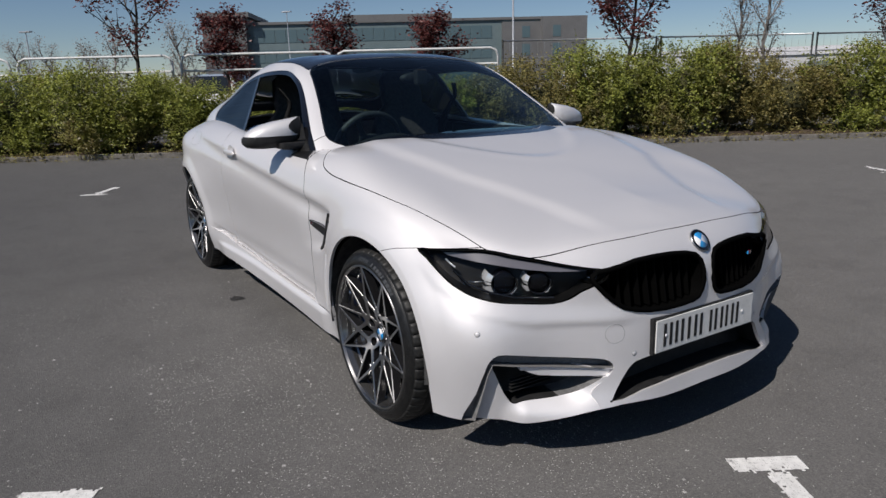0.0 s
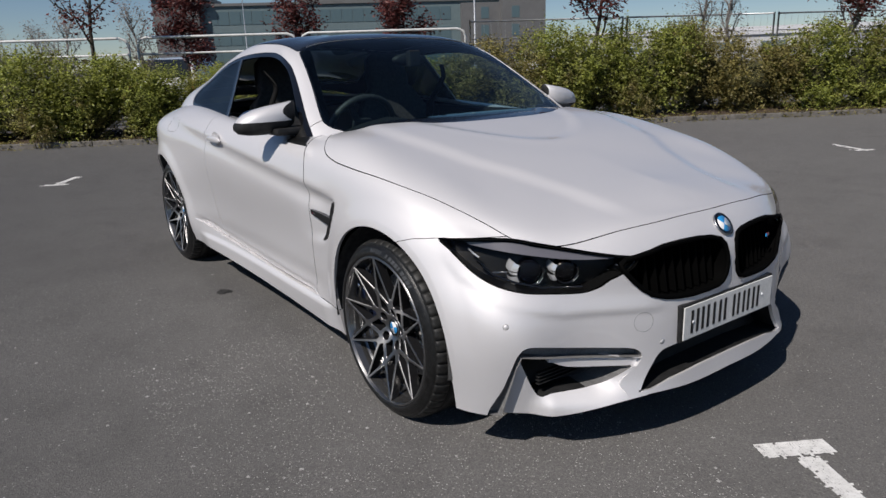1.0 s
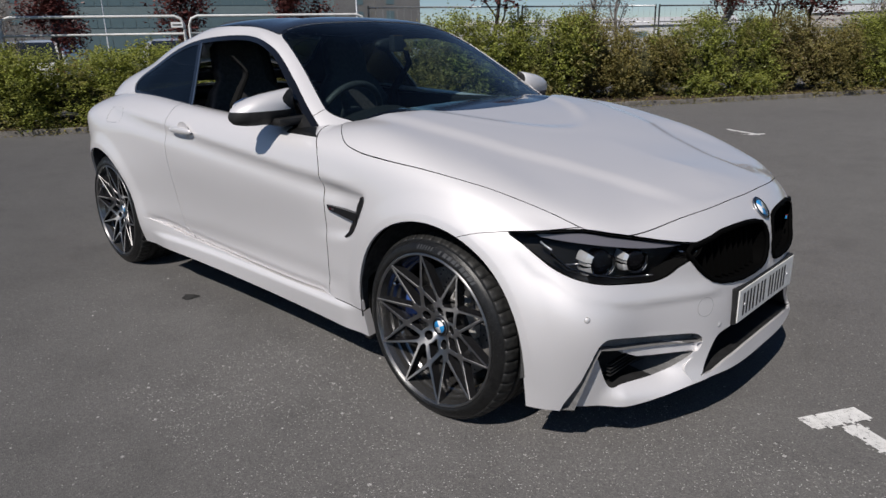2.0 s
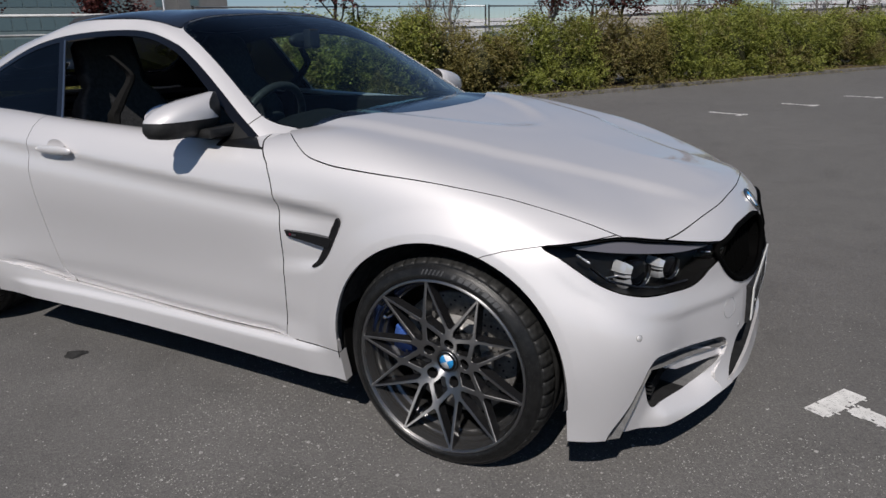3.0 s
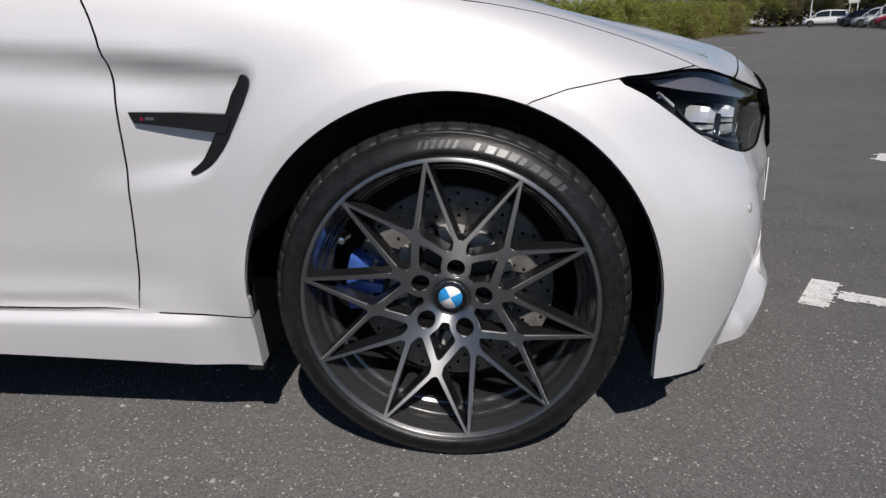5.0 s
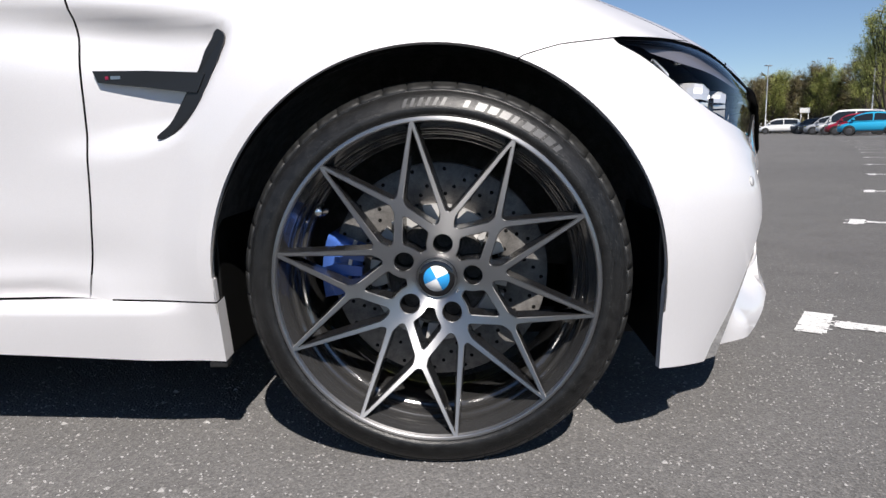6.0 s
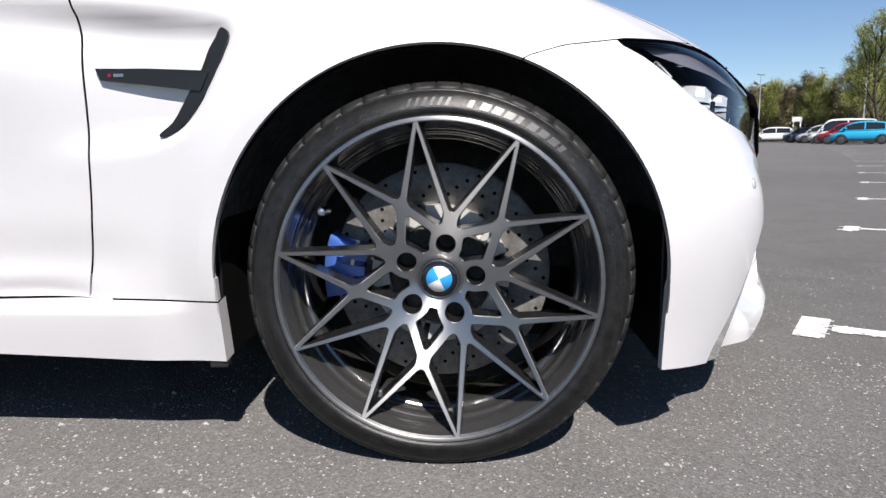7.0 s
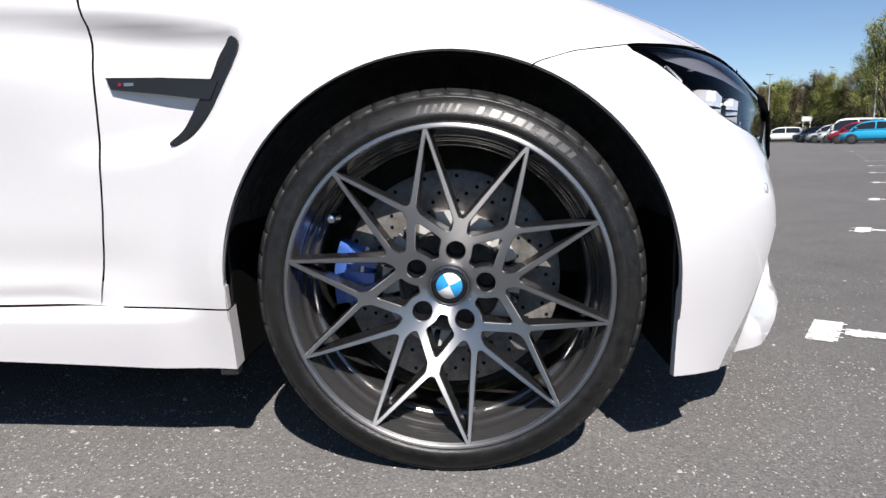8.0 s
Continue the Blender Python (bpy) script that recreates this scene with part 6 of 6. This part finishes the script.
def tree_parts(seed, high, spread, start, leaves, size, gap=0.0, limbs=9, upright=0.5, loose=1.7):
    """Trunk and limbs as tapered tubes, and leaves in sprays at the twigs."""
    rnd = random.Random(seed)
    wv, wf, tips = [], [], []

    def limb(p, d, length, r, level):
        steps = 5
        pts, radii = [p.copy()], [r]
        q, dd = p.copy(), d.copy()
        for i in range(steps):
            dd = (dd + Vector((rnd.gauss(0, .13), rnd.gauss(0, .13), rnd.gauss(.06, .08)))).normalized()
            q = q + dd * (length / steps)
            pts.append(q.copy())
            radii.append(r * (1 - .75 * (i + 1) / steps))
            if level and i >= 1:
                tips.append(q.copy())
        b = len(wv)
        for pt, rr in zip(pts, radii):
            for k in range(6):
                a = 2 * math.pi * k / 6
                wv.append((pt.x + rr * math.cos(a), pt.y + rr * math.sin(a), pt.z))
        for i in range(steps):
            for k in range(6):
                j = (k + 1) % 6
                wf.append((b + i * 6 + k, b + i * 6 + j, b + (i + 1) * 6 + j, b + (i + 1) * 6 + k))
        return pts

    trunk = limb(Vector((0, 0, 0)), Vector((rnd.gauss(0, .04), rnd.gauss(0, .04), 1)).normalized(), high * .85, high * .016, 0)
    for i in range(limbs):
        t = start + (1 - start) * (i + rnd.random() * .6) / limbs
        k = min(int(t * 5), 4)
        p = trunk[k].lerp(trunk[k + 1], t * 5 - k)
        a = i * 2.4 + rnd.uniform(-.4, .4)
        d = Vector((math.cos(a), math.sin(a), upright + rnd.uniform(0, .5))).normalized()
        ln = spread * (1.15 - .6 * (t - start) / (1 - start)) * rnd.uniform(.7, 1.1)
        pts = limb(p, d, ln, high * .007, 1)
        for m in range(3):
            q = pts[2 + m]
            d2 = (d + Vector((rnd.gauss(0, .5), rnd.gauss(0, .5), rnd.gauss(.3, .3)))).normalized()
            limb(q, d2, ln * .5, high * .003, 2)
    lv, lf = [], []
    tips = [t for t in tips if rnd.random() > gap]
    for i in range(leaves):
        p = rnd.choice(tips) + Vector((rnd.gauss(0, 1), rnd.gauss(0, 1), rnd.gauss(0, 1))) * (size * loose)
        add_leaf(lv, lf, p, size * rnd.uniform(.6, 1.3), rnd)
    return (wv, wf), (lv, lf)


def tree(name, label, seed, at, high, spread, start, leaves, size, leaf, wood, group, **more):
    ob = thing(name, label, "tree", group, at)
    w, l = tree_parts(seed, high, spread, start, leaves, size, **more)
    mesh_object("trunk", *w, wood, ob)
    mesh_object("crown", *l, leaf, ob, smooth=False)
    return ob


for i, (u_, n_, high, spread, start, lv) in enumerate(((-6.6, 12.0, 3.7, 1.05, .50, 1100), (-5.6, 14.2, 3.1, .8, .35, 3600), (-3.1, 14.4, 3.2, .7, .4, 2600), (-.8, 14.4, 2.9, .75, .4, 3000),
                                                      (3.07, 11.9, 3.8, 1.35, .42, 4200), (9.66, 12.1, 3.5, .8, .5, 2600), (11.2, 12.1, 3.4, .75, .5, 2300), (15.6, 12.6, 3.5, .9, .45, 2900), (21.5, 12.6, 3.6, .9, .45, 1500), (7.72, 11.7, 3.7, 1.05, .46, 2300))):
    tree("copper_tree", "slim young tree with dark copper-red leaves", 40 + i, spot(u_, n_, .05), high, spread, start, lv, .085, leaf_red, bark if i != 9 else pale_bark, "copper trees", gap=.86 if i == 0 else .55 if i == 9 else .62, loose=1.5)
for i, (u_, n_, high) in enumerate(((-10.5, 18, 2.7), (-12.6, 20, 3.0), (-9.3, 16.5, 2.5), (-14.2, 19, 2.8), (-6.1, 13.8, 2.7), (-8.3, 14.2, 2.6), (6.3, 12.7, 3.6), (5.75, 13.0, 3.3), (8.4, 12.4, 3.6), (13.4, 12.6, 3.5), (18.0, 12.6, 3.3), (19.9, 12.5, 3.2), (24, 12.6, 3.4), (27.5, 12.6, 3.3), (31, 12.6, 3.4), (35, 12.6, 3.4), (40, 12.6, 3.4))):
    tree("bare_tree", "thin pale budding tree behind the hedge", 80 + i, spot(u_, n_, .05), high, .75, .25, 1500, .045, leaf_pale, pale_bark, "budding trees", limbs=13, upright=1.3)

# ---- barriers and fence behind the hedge ----
galv = grainy("galvanised_steel", (0.42, 0.43, 0.44), (0.60, 0.61, 0.62), 14, 0.38, 0.1, 0.0006)
shader(galv).inputs["Metallic"].default_value = 0.6
white_tube = grainy("white_coated_tube", (0.58, 0.58, 0.57), (0.72, 0.72, 0.71), 10, 0.45, 0.1, 0.0006)


def hoop_barrier(u0, u1, n_):
    ob = thing("hoop_barrier", "pale round-cornered tubular steel barrier with two rails", "barrier", "barriers", spot(u0, n_))
    w, hgt, r = u1 - u0, 1.84, .16
    pts = [(0, 0, 0), (0, 0, hgt - r), (.047, 0, hgt - .047), (r, 0, hgt), (w - r, 0, hgt), (w - .047, 0, hgt - .047), (w, 0, hgt - r), (w, 0, 0)]
    mesh_object("hoop", *tube(pts, .026, 8), white_tube, ob)
    mesh_object("mid_rail", *tube([(0, 0, 1.52), (w, 0, 1.52)], .022, 8), white_tube, ob)
    mesh_object("low_rail", *tube([(0, 0, .5), (w, 0, .5)], .022, 8), white_tube, ob)
    ob.matrix_world = pose(*spot(u0, n_), 0, 0, TURN)


for u0, u1 in ((-15.9, -12.8), (-12.65, -9.5), (-9.35, -6.18), (-6.0, -2.86), (-2.76, .64)):
    hoop_barrier(u0, u1, 13.0)
plate_sign = part("barrier_sign", boxed((-.11, -.01, -.05), (.11, .01, .05), 0.004), badge_white)
plate_sign.matrix_world = pose(*spot(-2.98, 12.96, 1.68), 0, 0, TURN)
part("sign_bar", boxed((-.08, -.013, -.012), (.08, -.010, .012), 0.0), black_plastic, plate_sign)
tagged(plate_sign, "small white notice on the steel barrier", "sign")
for i in range(13):
    u0 = .75 + 3.4 * i
    ob = thing("mesh_fence", "grey wire mesh fence panel on thin posts", "fence", "fence panels")
    mesh_object("post", *tube([(0, 0, 0), (0, 0, 2.0)], .022, 6), galv, ob)
    mesh_object("post", *tube([(3.3, 0, 0), (3.3, 0, 2.0)], .022, 6), galv, ob)
    mesh_object("top_rail", *tube([(0, 0, 1.97), (3.3, 0, 1.97)], .019, 6), galv, ob)
    mesh_object("mid_rail", *tube([(0, 0, 1.62), (3.3, 0, 1.62)], .012, 6), galv, ob)
    bm = bmesh.new()
    for k in range(1, 22):
        box(bm, (.15 * k - .0015, -.0015, .1), (.15 * k + .0015, .0015, 1.97))
    tagged(part("wire_infill", bm, galv, ob), kind="stuff")
    ob.matrix_world = pose(*spot(u0, 13.1), 0, 0, TURN)


def lamp_post(x, y, high, head):
    ob = thing("lamp_post", "tall grey steel street lamp post", "lamp post", "lamp posts")
    vs, fs = lathe([(.09, 0), (.09, 1.2), (.055, 1.25), (.04, high)], 10)
    mesh_object("post", [(a, c_, b) for a, b, c_ in vs], fs, galv, ob)
    part("lamp_head", boxed((-.35 * head, -.14, high - .06), (.35 * head, .14, high + .05), .03), galv, ob)
    ob.matrix_world = pose(x, y, 0, 0, 0, 35)


lamp_post(-28.5, 22.3, 9.0, .6)
lamp_post(-63.4, 22.5, 7.8, 1.4)
lamp_post(-57.8, .5, 5.3, 1.6)
lamp_post(29.4, 72.4, 7.0, 1.4)
lamp_post(42.3, 86.5, 8.9, 1.4)
lamp_post(34.6, 62.2, 10.5, 1.6)


def notice_board(x, y, turn):
    ob = thing("notice_board", "pale blank notice board on two grey posts", "sign")
    for dx in (-.34, .34):
        vs, fs = lathe([(.03, 0), (.03, 2.66), (0, 2.67)], 10)
        mesh_object("post", [(a + dx, c_, b) for a, b, c_ in vs], fs, galv, ob)
    part("board", boxed((-.48, -.055, 2.15), (.48, -.031, 2.64), .008), white_sign, ob)
    ob.matrix_world = pose(x, y, 0, 0, 0, turn)


white_sign = grainy("sign_face", (0.66, 0.66, 0.65), (0.76, 0.76, 0.75), 6, 0.5, 0.05, 0.0004)
notice_board(33.8, 73.4, -25)

# ---- far buildings ----
teal_glass = material("teal_curtain_glass", (0.08, 0.125, 0.14), 0.3, 0.0, 0.4)
teal_panel = grainy("teal_panel", (0.13, 0.175, 0.185), (0.15, 0.20, 0.21), .4, 0.5, 0.05, 0.002, fine=50)
grey_clad = grainy("grey_cladding", (0.13, 0.130, 0.130), (0.16, 0.160, 0.160), .3, 0.6, 0.05, 0.002, fine=50)
beige_clad = grainy("beige_cladding", (0.40, 0.37, 0.33), (0.50, 0.47, 0.43), .3, 0.7, 0.05, 0.002)


pale_clad = grainy("pale_cladding", (0.50, 0.50, 0.50), (0.60, 0.60, 0.60), .3, 0.6, 0.05, 0.002, fine=50)


def office_block():
    """Three storeys of teal glass bands between grey end towers."""
    a, b = Vector((-143.5, 35, 0)), Vector((-106, 102, 0))
    L = (b - a).length
    ob = thing("office_building", "long teal glass office block with grey end towers", "building")
    part("wall", boxed((8, 0, 0), (L - 9, 18, 12.6)), teal_panel, ob)
    part("roof", boxed((7.6, -.4, 12.6), (L - 8.6, 18.4, 13.1)), grey_clad, ob)
    part("plant_room", boxed((27, 5, 13.1), (50, 14, 14.6)), grey_clad, ob)
    part("tower", boxed((0, -2, 0), (8.5, 18, 14.6)), grey_clad, ob)
    part("tower_cap", boxed((-.6, -2.6, 14.0), (9.4, 18, 14.9)), grey_clad, ob)
    part("tower", boxed((L - 9, -3, 0), (L, 18, 12.9)), grey_clad, ob)
    part("tower_wing", boxed((L - 17, -1.5, 0), (L - 9, 10, 12.1)), grey_clad, ob)
    pane = None
    for fl in range(3):
        for k in range(int((L - 28) / 2.2)):
            x = 9.5 + 2.2 * k
            if pane is None:
                pane = part("window", boxed((0, -.06, 0), (2.05, .05, 2.5)), teal_glass, ob)
                w = pane
            else:
                w = new("window", pane.data)
                w.parent = ob
            w.matrix_basis = pose(x, -.02, 1.3 + 3.9 * fl)
    for k, (x, z) in enumerate(((L - 7, 9), (L - 7, 5.5), (L - 13, 9), (L - 13, 5.5), (2.5, 9.5), (2.5, 6))):
        part("window", boxed((x, -3.06 if x > L - 9 else -2.06 if x < 8 else -1.56, z), (x + 1.6, -1.4, z + 2.2)), teal_glass, ob)
    d = b - a
    ob.matrix_world = Matrix.Translation(a) @ pose(0, 0, 0, 0, 0, math.degrees(math.atan2(d.y, d.x))) @ Matrix.Diagonal((1, 1, 1, 1))


office_block()


def warehouse(x, y, turn, w, d, h, wall):
    ob = thing("warehouse", "low pale industrial building far behind the hedge", "building", "warehouses")
    part("wall", boxed((-w / 2, 0, 0), (w / 2, d, h)), wall, ob)
    bm = bmesh.new()
    p = [bm.verts.new(q) for q in ((-w / 2 - .3, -.3, h), (w / 2 + .3, -.3, h), (w / 2 + .3, d / 2, h + 1.1), (-w / 2 - .3, d / 2, h + 1.1), (w / 2 + .3, d + .3, h), (-w / 2 - .3, d + .3, h))]
    bm.faces.new((p[0], p[1], p[2], p[3]))
    bm.faces.new((p[3], p[2], p[4], p[5]))
    bm.faces.new((p[1], p[4], p[2]))
    bm.faces.new((p[0], p[3], p[5]))
    part("roof", bm, pale_clad, ob)
    for k in range(int(w / 6)):
        part("window", boxed((-w / 2 + 2 + 6 * k, -.06, 1.4), (-w / 2 + 5 + 6 * k, .02, 2.2)), teal_panel, ob)
    ob.matrix_world = pose(x, y, 0, 0, 0, turn)


for x, y, tn, w, d, h, mt in ((-44, 84, 28, 22, 14, 3.0, pale_clad), (-20, 96, 14, 16, 12, 3.9, beige_clad), (2, 112, 2, 14, 12, 3.9, beige_clad), (-75, 110, 35, 40, 16, 4.2, pale_clad), (34, 128, -12, 40, 18, 4.2, pale_clad)):
    warehouse(x, y, tn, w, d, h, mt)


# ---- parked cars ----
car_glass = material("parked_car_glass", (0.015, 0.018, 0.02), 0.08, 0.0, 0.5)
dark_alloy = material("parked_wheel_alloy", (0.10, 0.10, 0.105), 0.4, 0.6)
tyre_plain = material("parked_tyre", (0.018, 0.018, 0.018), 0.8)


def paint_of(name, col):
    return material(name, col, 0.35, 0.0, 1.0, 0.03)


def parked_car(label, mat, at, turn, length=3.9, high=1.48, wide=1.72, nose=.95, boot=.35):
    """A small parked car: body, glasshouse, windows, lamps and wheels. It faces its own +x."""
    ob = thing("parked_car", label, "car", "parked cars")
    L, W = length / 2, wide / 2
    secs = [(L, .55, .30, .58), (L - .10, .86, .24, .70), (L - .55, .97, .20, .82), (L - nose, 1.0, .20, .93), (0, 1.0, .20, .96), (-L + .55, 1.0, .20, .98), (-L + .12, .94, .24, .96), (-L, .78, .34, .90)]
    vs, fs, n = [], [], 14
    for x, w, zb, zt in secs:
        for k in range(n):
            a = 2 * math.pi * (k + .5) / n
            ca, sa = math.cos(a), math.sin(a)
            vs.append((x, W * w * math.copysign(abs(ca) ** .45, ca), (zb + zt) / 2 + (zt - zb) / 2 * math.copysign(abs(sa) ** .5, sa)))
    for i in range(len(secs) - 1):
        for k in range(n):
            j = (k + 1) % n
            fs.append((i * n + k, (i + 1) * n + k, (i + 1) * n + j, i * n + j))
    fs += [tuple(range(n)), tuple(range((len(secs) - 1) * n, len(secs) * n))[::-1]]
    mesh_object("body", vs, fs, mat, ob)
    x0, x1 = L - nose + .22, -L + boot - .10          # foot of the windscreen, foot of the rear window
    roofline = smooth_loop([(x0, .90), (x0 - .42, (high + .90) / 2 + .06), (x0 - .88, high - .055), ((x0 + x1) / 2 - .1, high), (x1 + .55, high - .05), (x1 + .22, high - .16), (x1, .94)], 5, False)
    foot = lambda x: .90 + .05 * (x0 - x) / (x0 - x1)
    half_w = lambda x, z: W * (.93 - .22 * max(0.0, (z - .90) / (high - .90)) ** 1.3) * (1 - .10 * ease(x, x0 - .5, x0))
    vs, fs, n = [], [], len(roofline)
    for x, z in roofline:
        zs = [foot(x) - .03] + [foot(x) + (z - foot(x)) * k for k in (.35, .7, .94)]
        ring = [(x, half_w(x, q), q) for q in zs] + [(x, half_w(x, z) * .86, z), (x, 0, z + .012)]
        vs += ring + [(p[0], -p[1], p[2]) for p in ring[-2::-1]]
    for i in range(n - 1):
        for k in range(10):
            fs.append((i * 11 + k, i * 11 + k + 1, (i + 1) * 11 + k + 1, (i + 1) * 11 + k))
    mesh_object("cabin", vs, fs, mat, ob)

    def on_roofline(x):
        return float(np.interp(-x, [-q[0] for q in roofline], [q[1] for q in roofline]))

    for s in (1, -1):
        for xa, xb in ((x0 - .22, (x0 + x1) / 2 + .03), ((x0 + x1) / 2 - .05, x1 + .34)):
            q, cols = [], 7
            for k in range(cols):
                x = xa + (xb - xa) * k / (cols - 1)
                lo, hi = foot(x) + .03, max(foot(x) + .035, foot(x) + (on_roofline(x) - foot(x)) * .88 - .02)
                q += [(x, s * (half_w(x, z) + .010), z) for z in (lo, (lo + hi) / 2, hi)]
            mesh_object("window", q, [(3 * k + j, 3 * k + j + 1, 3 * k + j + 4, 3 * k + j + 3) for k in range(cols - 1) for j in (0, 1)], car_glass, ob)
    for xa, xb in ((x0 - .05, x0 - .80), (x1 + .03, x1 + .40)):
        q = []
        for k in range(6):
            x = xa + (xb - xa) * k / 5
            z = on_roofline(x)
            q += [(x + (.012 if xb < xa else -.012), y * half_w(x, z) * .82, z + .016) for y in (-1, 0, 1)]
        mesh_object("windscreen", q, [(3 * k + j, 3 * k + j + 1, 3 * k + j + 4, 3 * k + j + 3) for k in range(5) for j in (0, 1)], car_glass, ob)
    for s in (1, -1):
        part("sill", boxed((-L + 1.05, s * W * .97 - .03, .19), (L - 1.12, s * W * .97 + .03, .30), .02), tyre_plain, ob)
        for x in (L - .72, -L + .66):
            v, f = lathe([(.345, .03), (.355, -.006), (.325, -.008), (.315, .03)], 20, radians(-100), radians(100))
            mesh_object("wheel_arch", [(x + a, s * (W - b_), .31 + c_) for a, b_, c_ in v], f, tyre_plain, ob)
        part("side_mirror", boxed((x0 - .42, s * W * 1.03 - .07, .98), (x0 - .28, s * W * 1.03 + .07, 1.10), .03), mat, ob)
    for s in (1, -1):
        part("headlight", boxed((L - .28, s * W * .72 - .12, .60), (L - .03, s * W * .72 + .12, .74), .03), chrome, ob)
        part("tail_light", boxed((-L + .01, s * W * .80 - .08, .70), (-L + .12, s * W * .80 + .08, .90), .02), paint_of("tail_red", (.25, .01, .01)), ob)
        for x in (L - .72, -L + .66):
            v, f = lathe([(.0, .0), (.20, .01), (.22, -.01), (.30, -.01), (.31, .02), (.31, .18), (0, .18)], 24)
            w = mesh_object("wheel", [(x + a, s * (W + .005 - b_), .31 + c_) for a, b_, c_ in v], f, tyre_plain, ob)
            v, f = lathe([(.0, -.004), (.10, -.012), (.17, -.006), (.19, .002)], 16)
            mesh_object("hubcap", [(x + a, s * (W + .008 - b_), .31 + c_) for a, b_, c_ in v], f, dark_alloy, w)
    ob.matrix_world = pose(*at, 0, 0, turn)
    return ob


face = math.degrees(math.atan2(N.y, N.x))
row = (("small bright blue hatchback parked nose out", paint_of("blue_paint", (.01, .33, .56)), (23.1, 44.7), 3.6, 1.48, .80, .30),
       ("dark red hatchback parked in the row", paint_of("red_paint", (.30, .008, .025)), (24.2, 48.7), 4.0, 1.5, .95, .3),
       ("white small van parked in the row", paint_of("van_white", (.72, .72, .71)), (25.6, 53.0), 4.6, 1.85, .85, .05),
       ("silver hatchback parked in the row", paint_of("silver_paint", (.42, .43, .45)), (26.4, 56.8), 4.1, 1.5, .95, .3),
       ("black saloon car parked in the row", paint_of("black_paint", (.012, .012, .014)), (27.8, 60.9), 4.3, 1.42, 1.05, .7),
       ("dark grey hatchback parked in the row", paint_of("grey_paint", (.05, .052, .056)), (29.0, 65.3), 4.1, 1.45, .95, .3))
for label, mat, (x, y), ln, hg, nose_, boot_ in row:
    c_ = Vector((x, y, 0)) - N * (ln / 2)
    parked_car(label, mat, (c_.x, c_.y, 0), face, ln, hg, 1.74, nose_, boot_)
parked_car("white family hatchback standing across the lane end", paint_of("white_car_paint", (.74, .74, .73)), (30.2, 70.6, 0), 157, 4.1, 1.55, 1.76, .95, .25)
for label, mat, (u_, n_), tn in (("dark hatchback parked behind the hedge", paint_of("dark_paint", (.02, .022, .026)), (-14.2, 17.0), 90), ("red hatchback parked behind the hedge", paint_of("dull_red", (.32, .03, .03)), (-12.2, 18.5), 270),
                                 ("white hatchback parked behind the barrier", paint_of("plain_white", (.7, .7, .7)), (-6.4, 17.5), 90), ("silver hatchback parked behind the barrier", paint_of("pale_silver", (.5, .5, .52)), (-3.4, 17.5), 270),
                                 ("white hatchback parked far behind the fence", paint_of("clean_white", (.7, .7, .7)), (8.5, 42.0), 90), ("silver saloon parked far behind the fence", paint_of("mid_silver", (.42, .43, .45)), (13.0, 44.0), 270)):
    parked_car(label, mat, spot(u_, n_), TURN + tn, 4.0, 1.5)

# ---- far trees ----
for i, (x, y, high, spread, mt) in enumerate(((31.0, 47.4, 10.4, 3.4, leaf_far), (32.3, 52.8, 11.0, 3.6, leaf_far), (33.6, 58.0, 11.2, 3.6, leaf_far), (35.6, 62.5, 10.6, 3.3, leaf_far), (37.5, 68.5, 9.6, 2.8, leaf_far),
                                              (36.2, 75.5, 7.0, 2.2, leaf_farbrown), (36, 76, 7.6, 2.4, leaf_farbrown), (33, 80, 7.0, 2.4, leaf_far), (29.5, 78, 6.2, 2.3, leaf_farbrown), (40, 86, 8.0, 2.6, leaf_farbrown), (26, 82, 6.4, 2.3, leaf_far), (22.5, 84, 6.0, 2.2, leaf_farbrown), (28, 78, 5.2, 2.0, leaf_far), (35, 73, 6.8, 2.4, leaf_far), (24.5, 76, 5.0, 2.2, leaf_far), (38.6, 71, 8.4, 3.2, leaf_far), (40.5, 75, 8.4, 3.2, leaf_farbrown), (42.6, 80, 8.4, 3.2, leaf_farbrown), (41.0, 84, 7.6, 3.0, leaf_far), (36.0, 84, 6.6, 2.8, leaf_farbrown), (33.0, 86, 6.2, 2.8, leaf_farbrown), (38, 92, 8.0, 2.6, leaf_far), (31, 90, 7.0, 2.6, leaf_farbrown), (27, 92, 7.0, 2.6, leaf_far))):
    tree("tall_tree", ("leafy green" if mt is leaf_far else "brown budding") + " tree behind the parked cars", 200 + i, (x, y, 0), high, spread, .10, 9000, .125, mt, bark, "trees behind the cars", limbs=22, upright=1.25)
vs, fs = [], []
rnd = random.Random(77)
for i in range(16000):
    a = rnd.uniform(0, 6.283)
    R = rnd.uniform(165, 215)
    top_ = 4.2 + 2.6 * noise.noise(Vector((a * 14, 0, 3)))
    add_leaf(vs, fs, Vector((R * math.cos(a), R * math.sin(a), rnd.uniform(0, 1) ** .8 * top_)), rnd.uniform(.9, 1.8), rnd)
for i in range(26000):
    a, R = radians(rnd.uniform(44, 82)), rnd.uniform(92, 122)
    top_ = 6.4 + 3.0 * noise.noise(Vector((a * 30, 0, 9)))
    add_leaf(vs, fs, Vector((R * math.cos(a), R * math.sin(a), rnd.uniform(0, 1) ** .7 * top_)), rnd.uniform(.55, 1.05), rnd)
tagged(mesh_object("far_woods", vs, fs, leaf_woods, smooth=False), "distant low belt of trees on the horizon", "woods", kind="stuff")
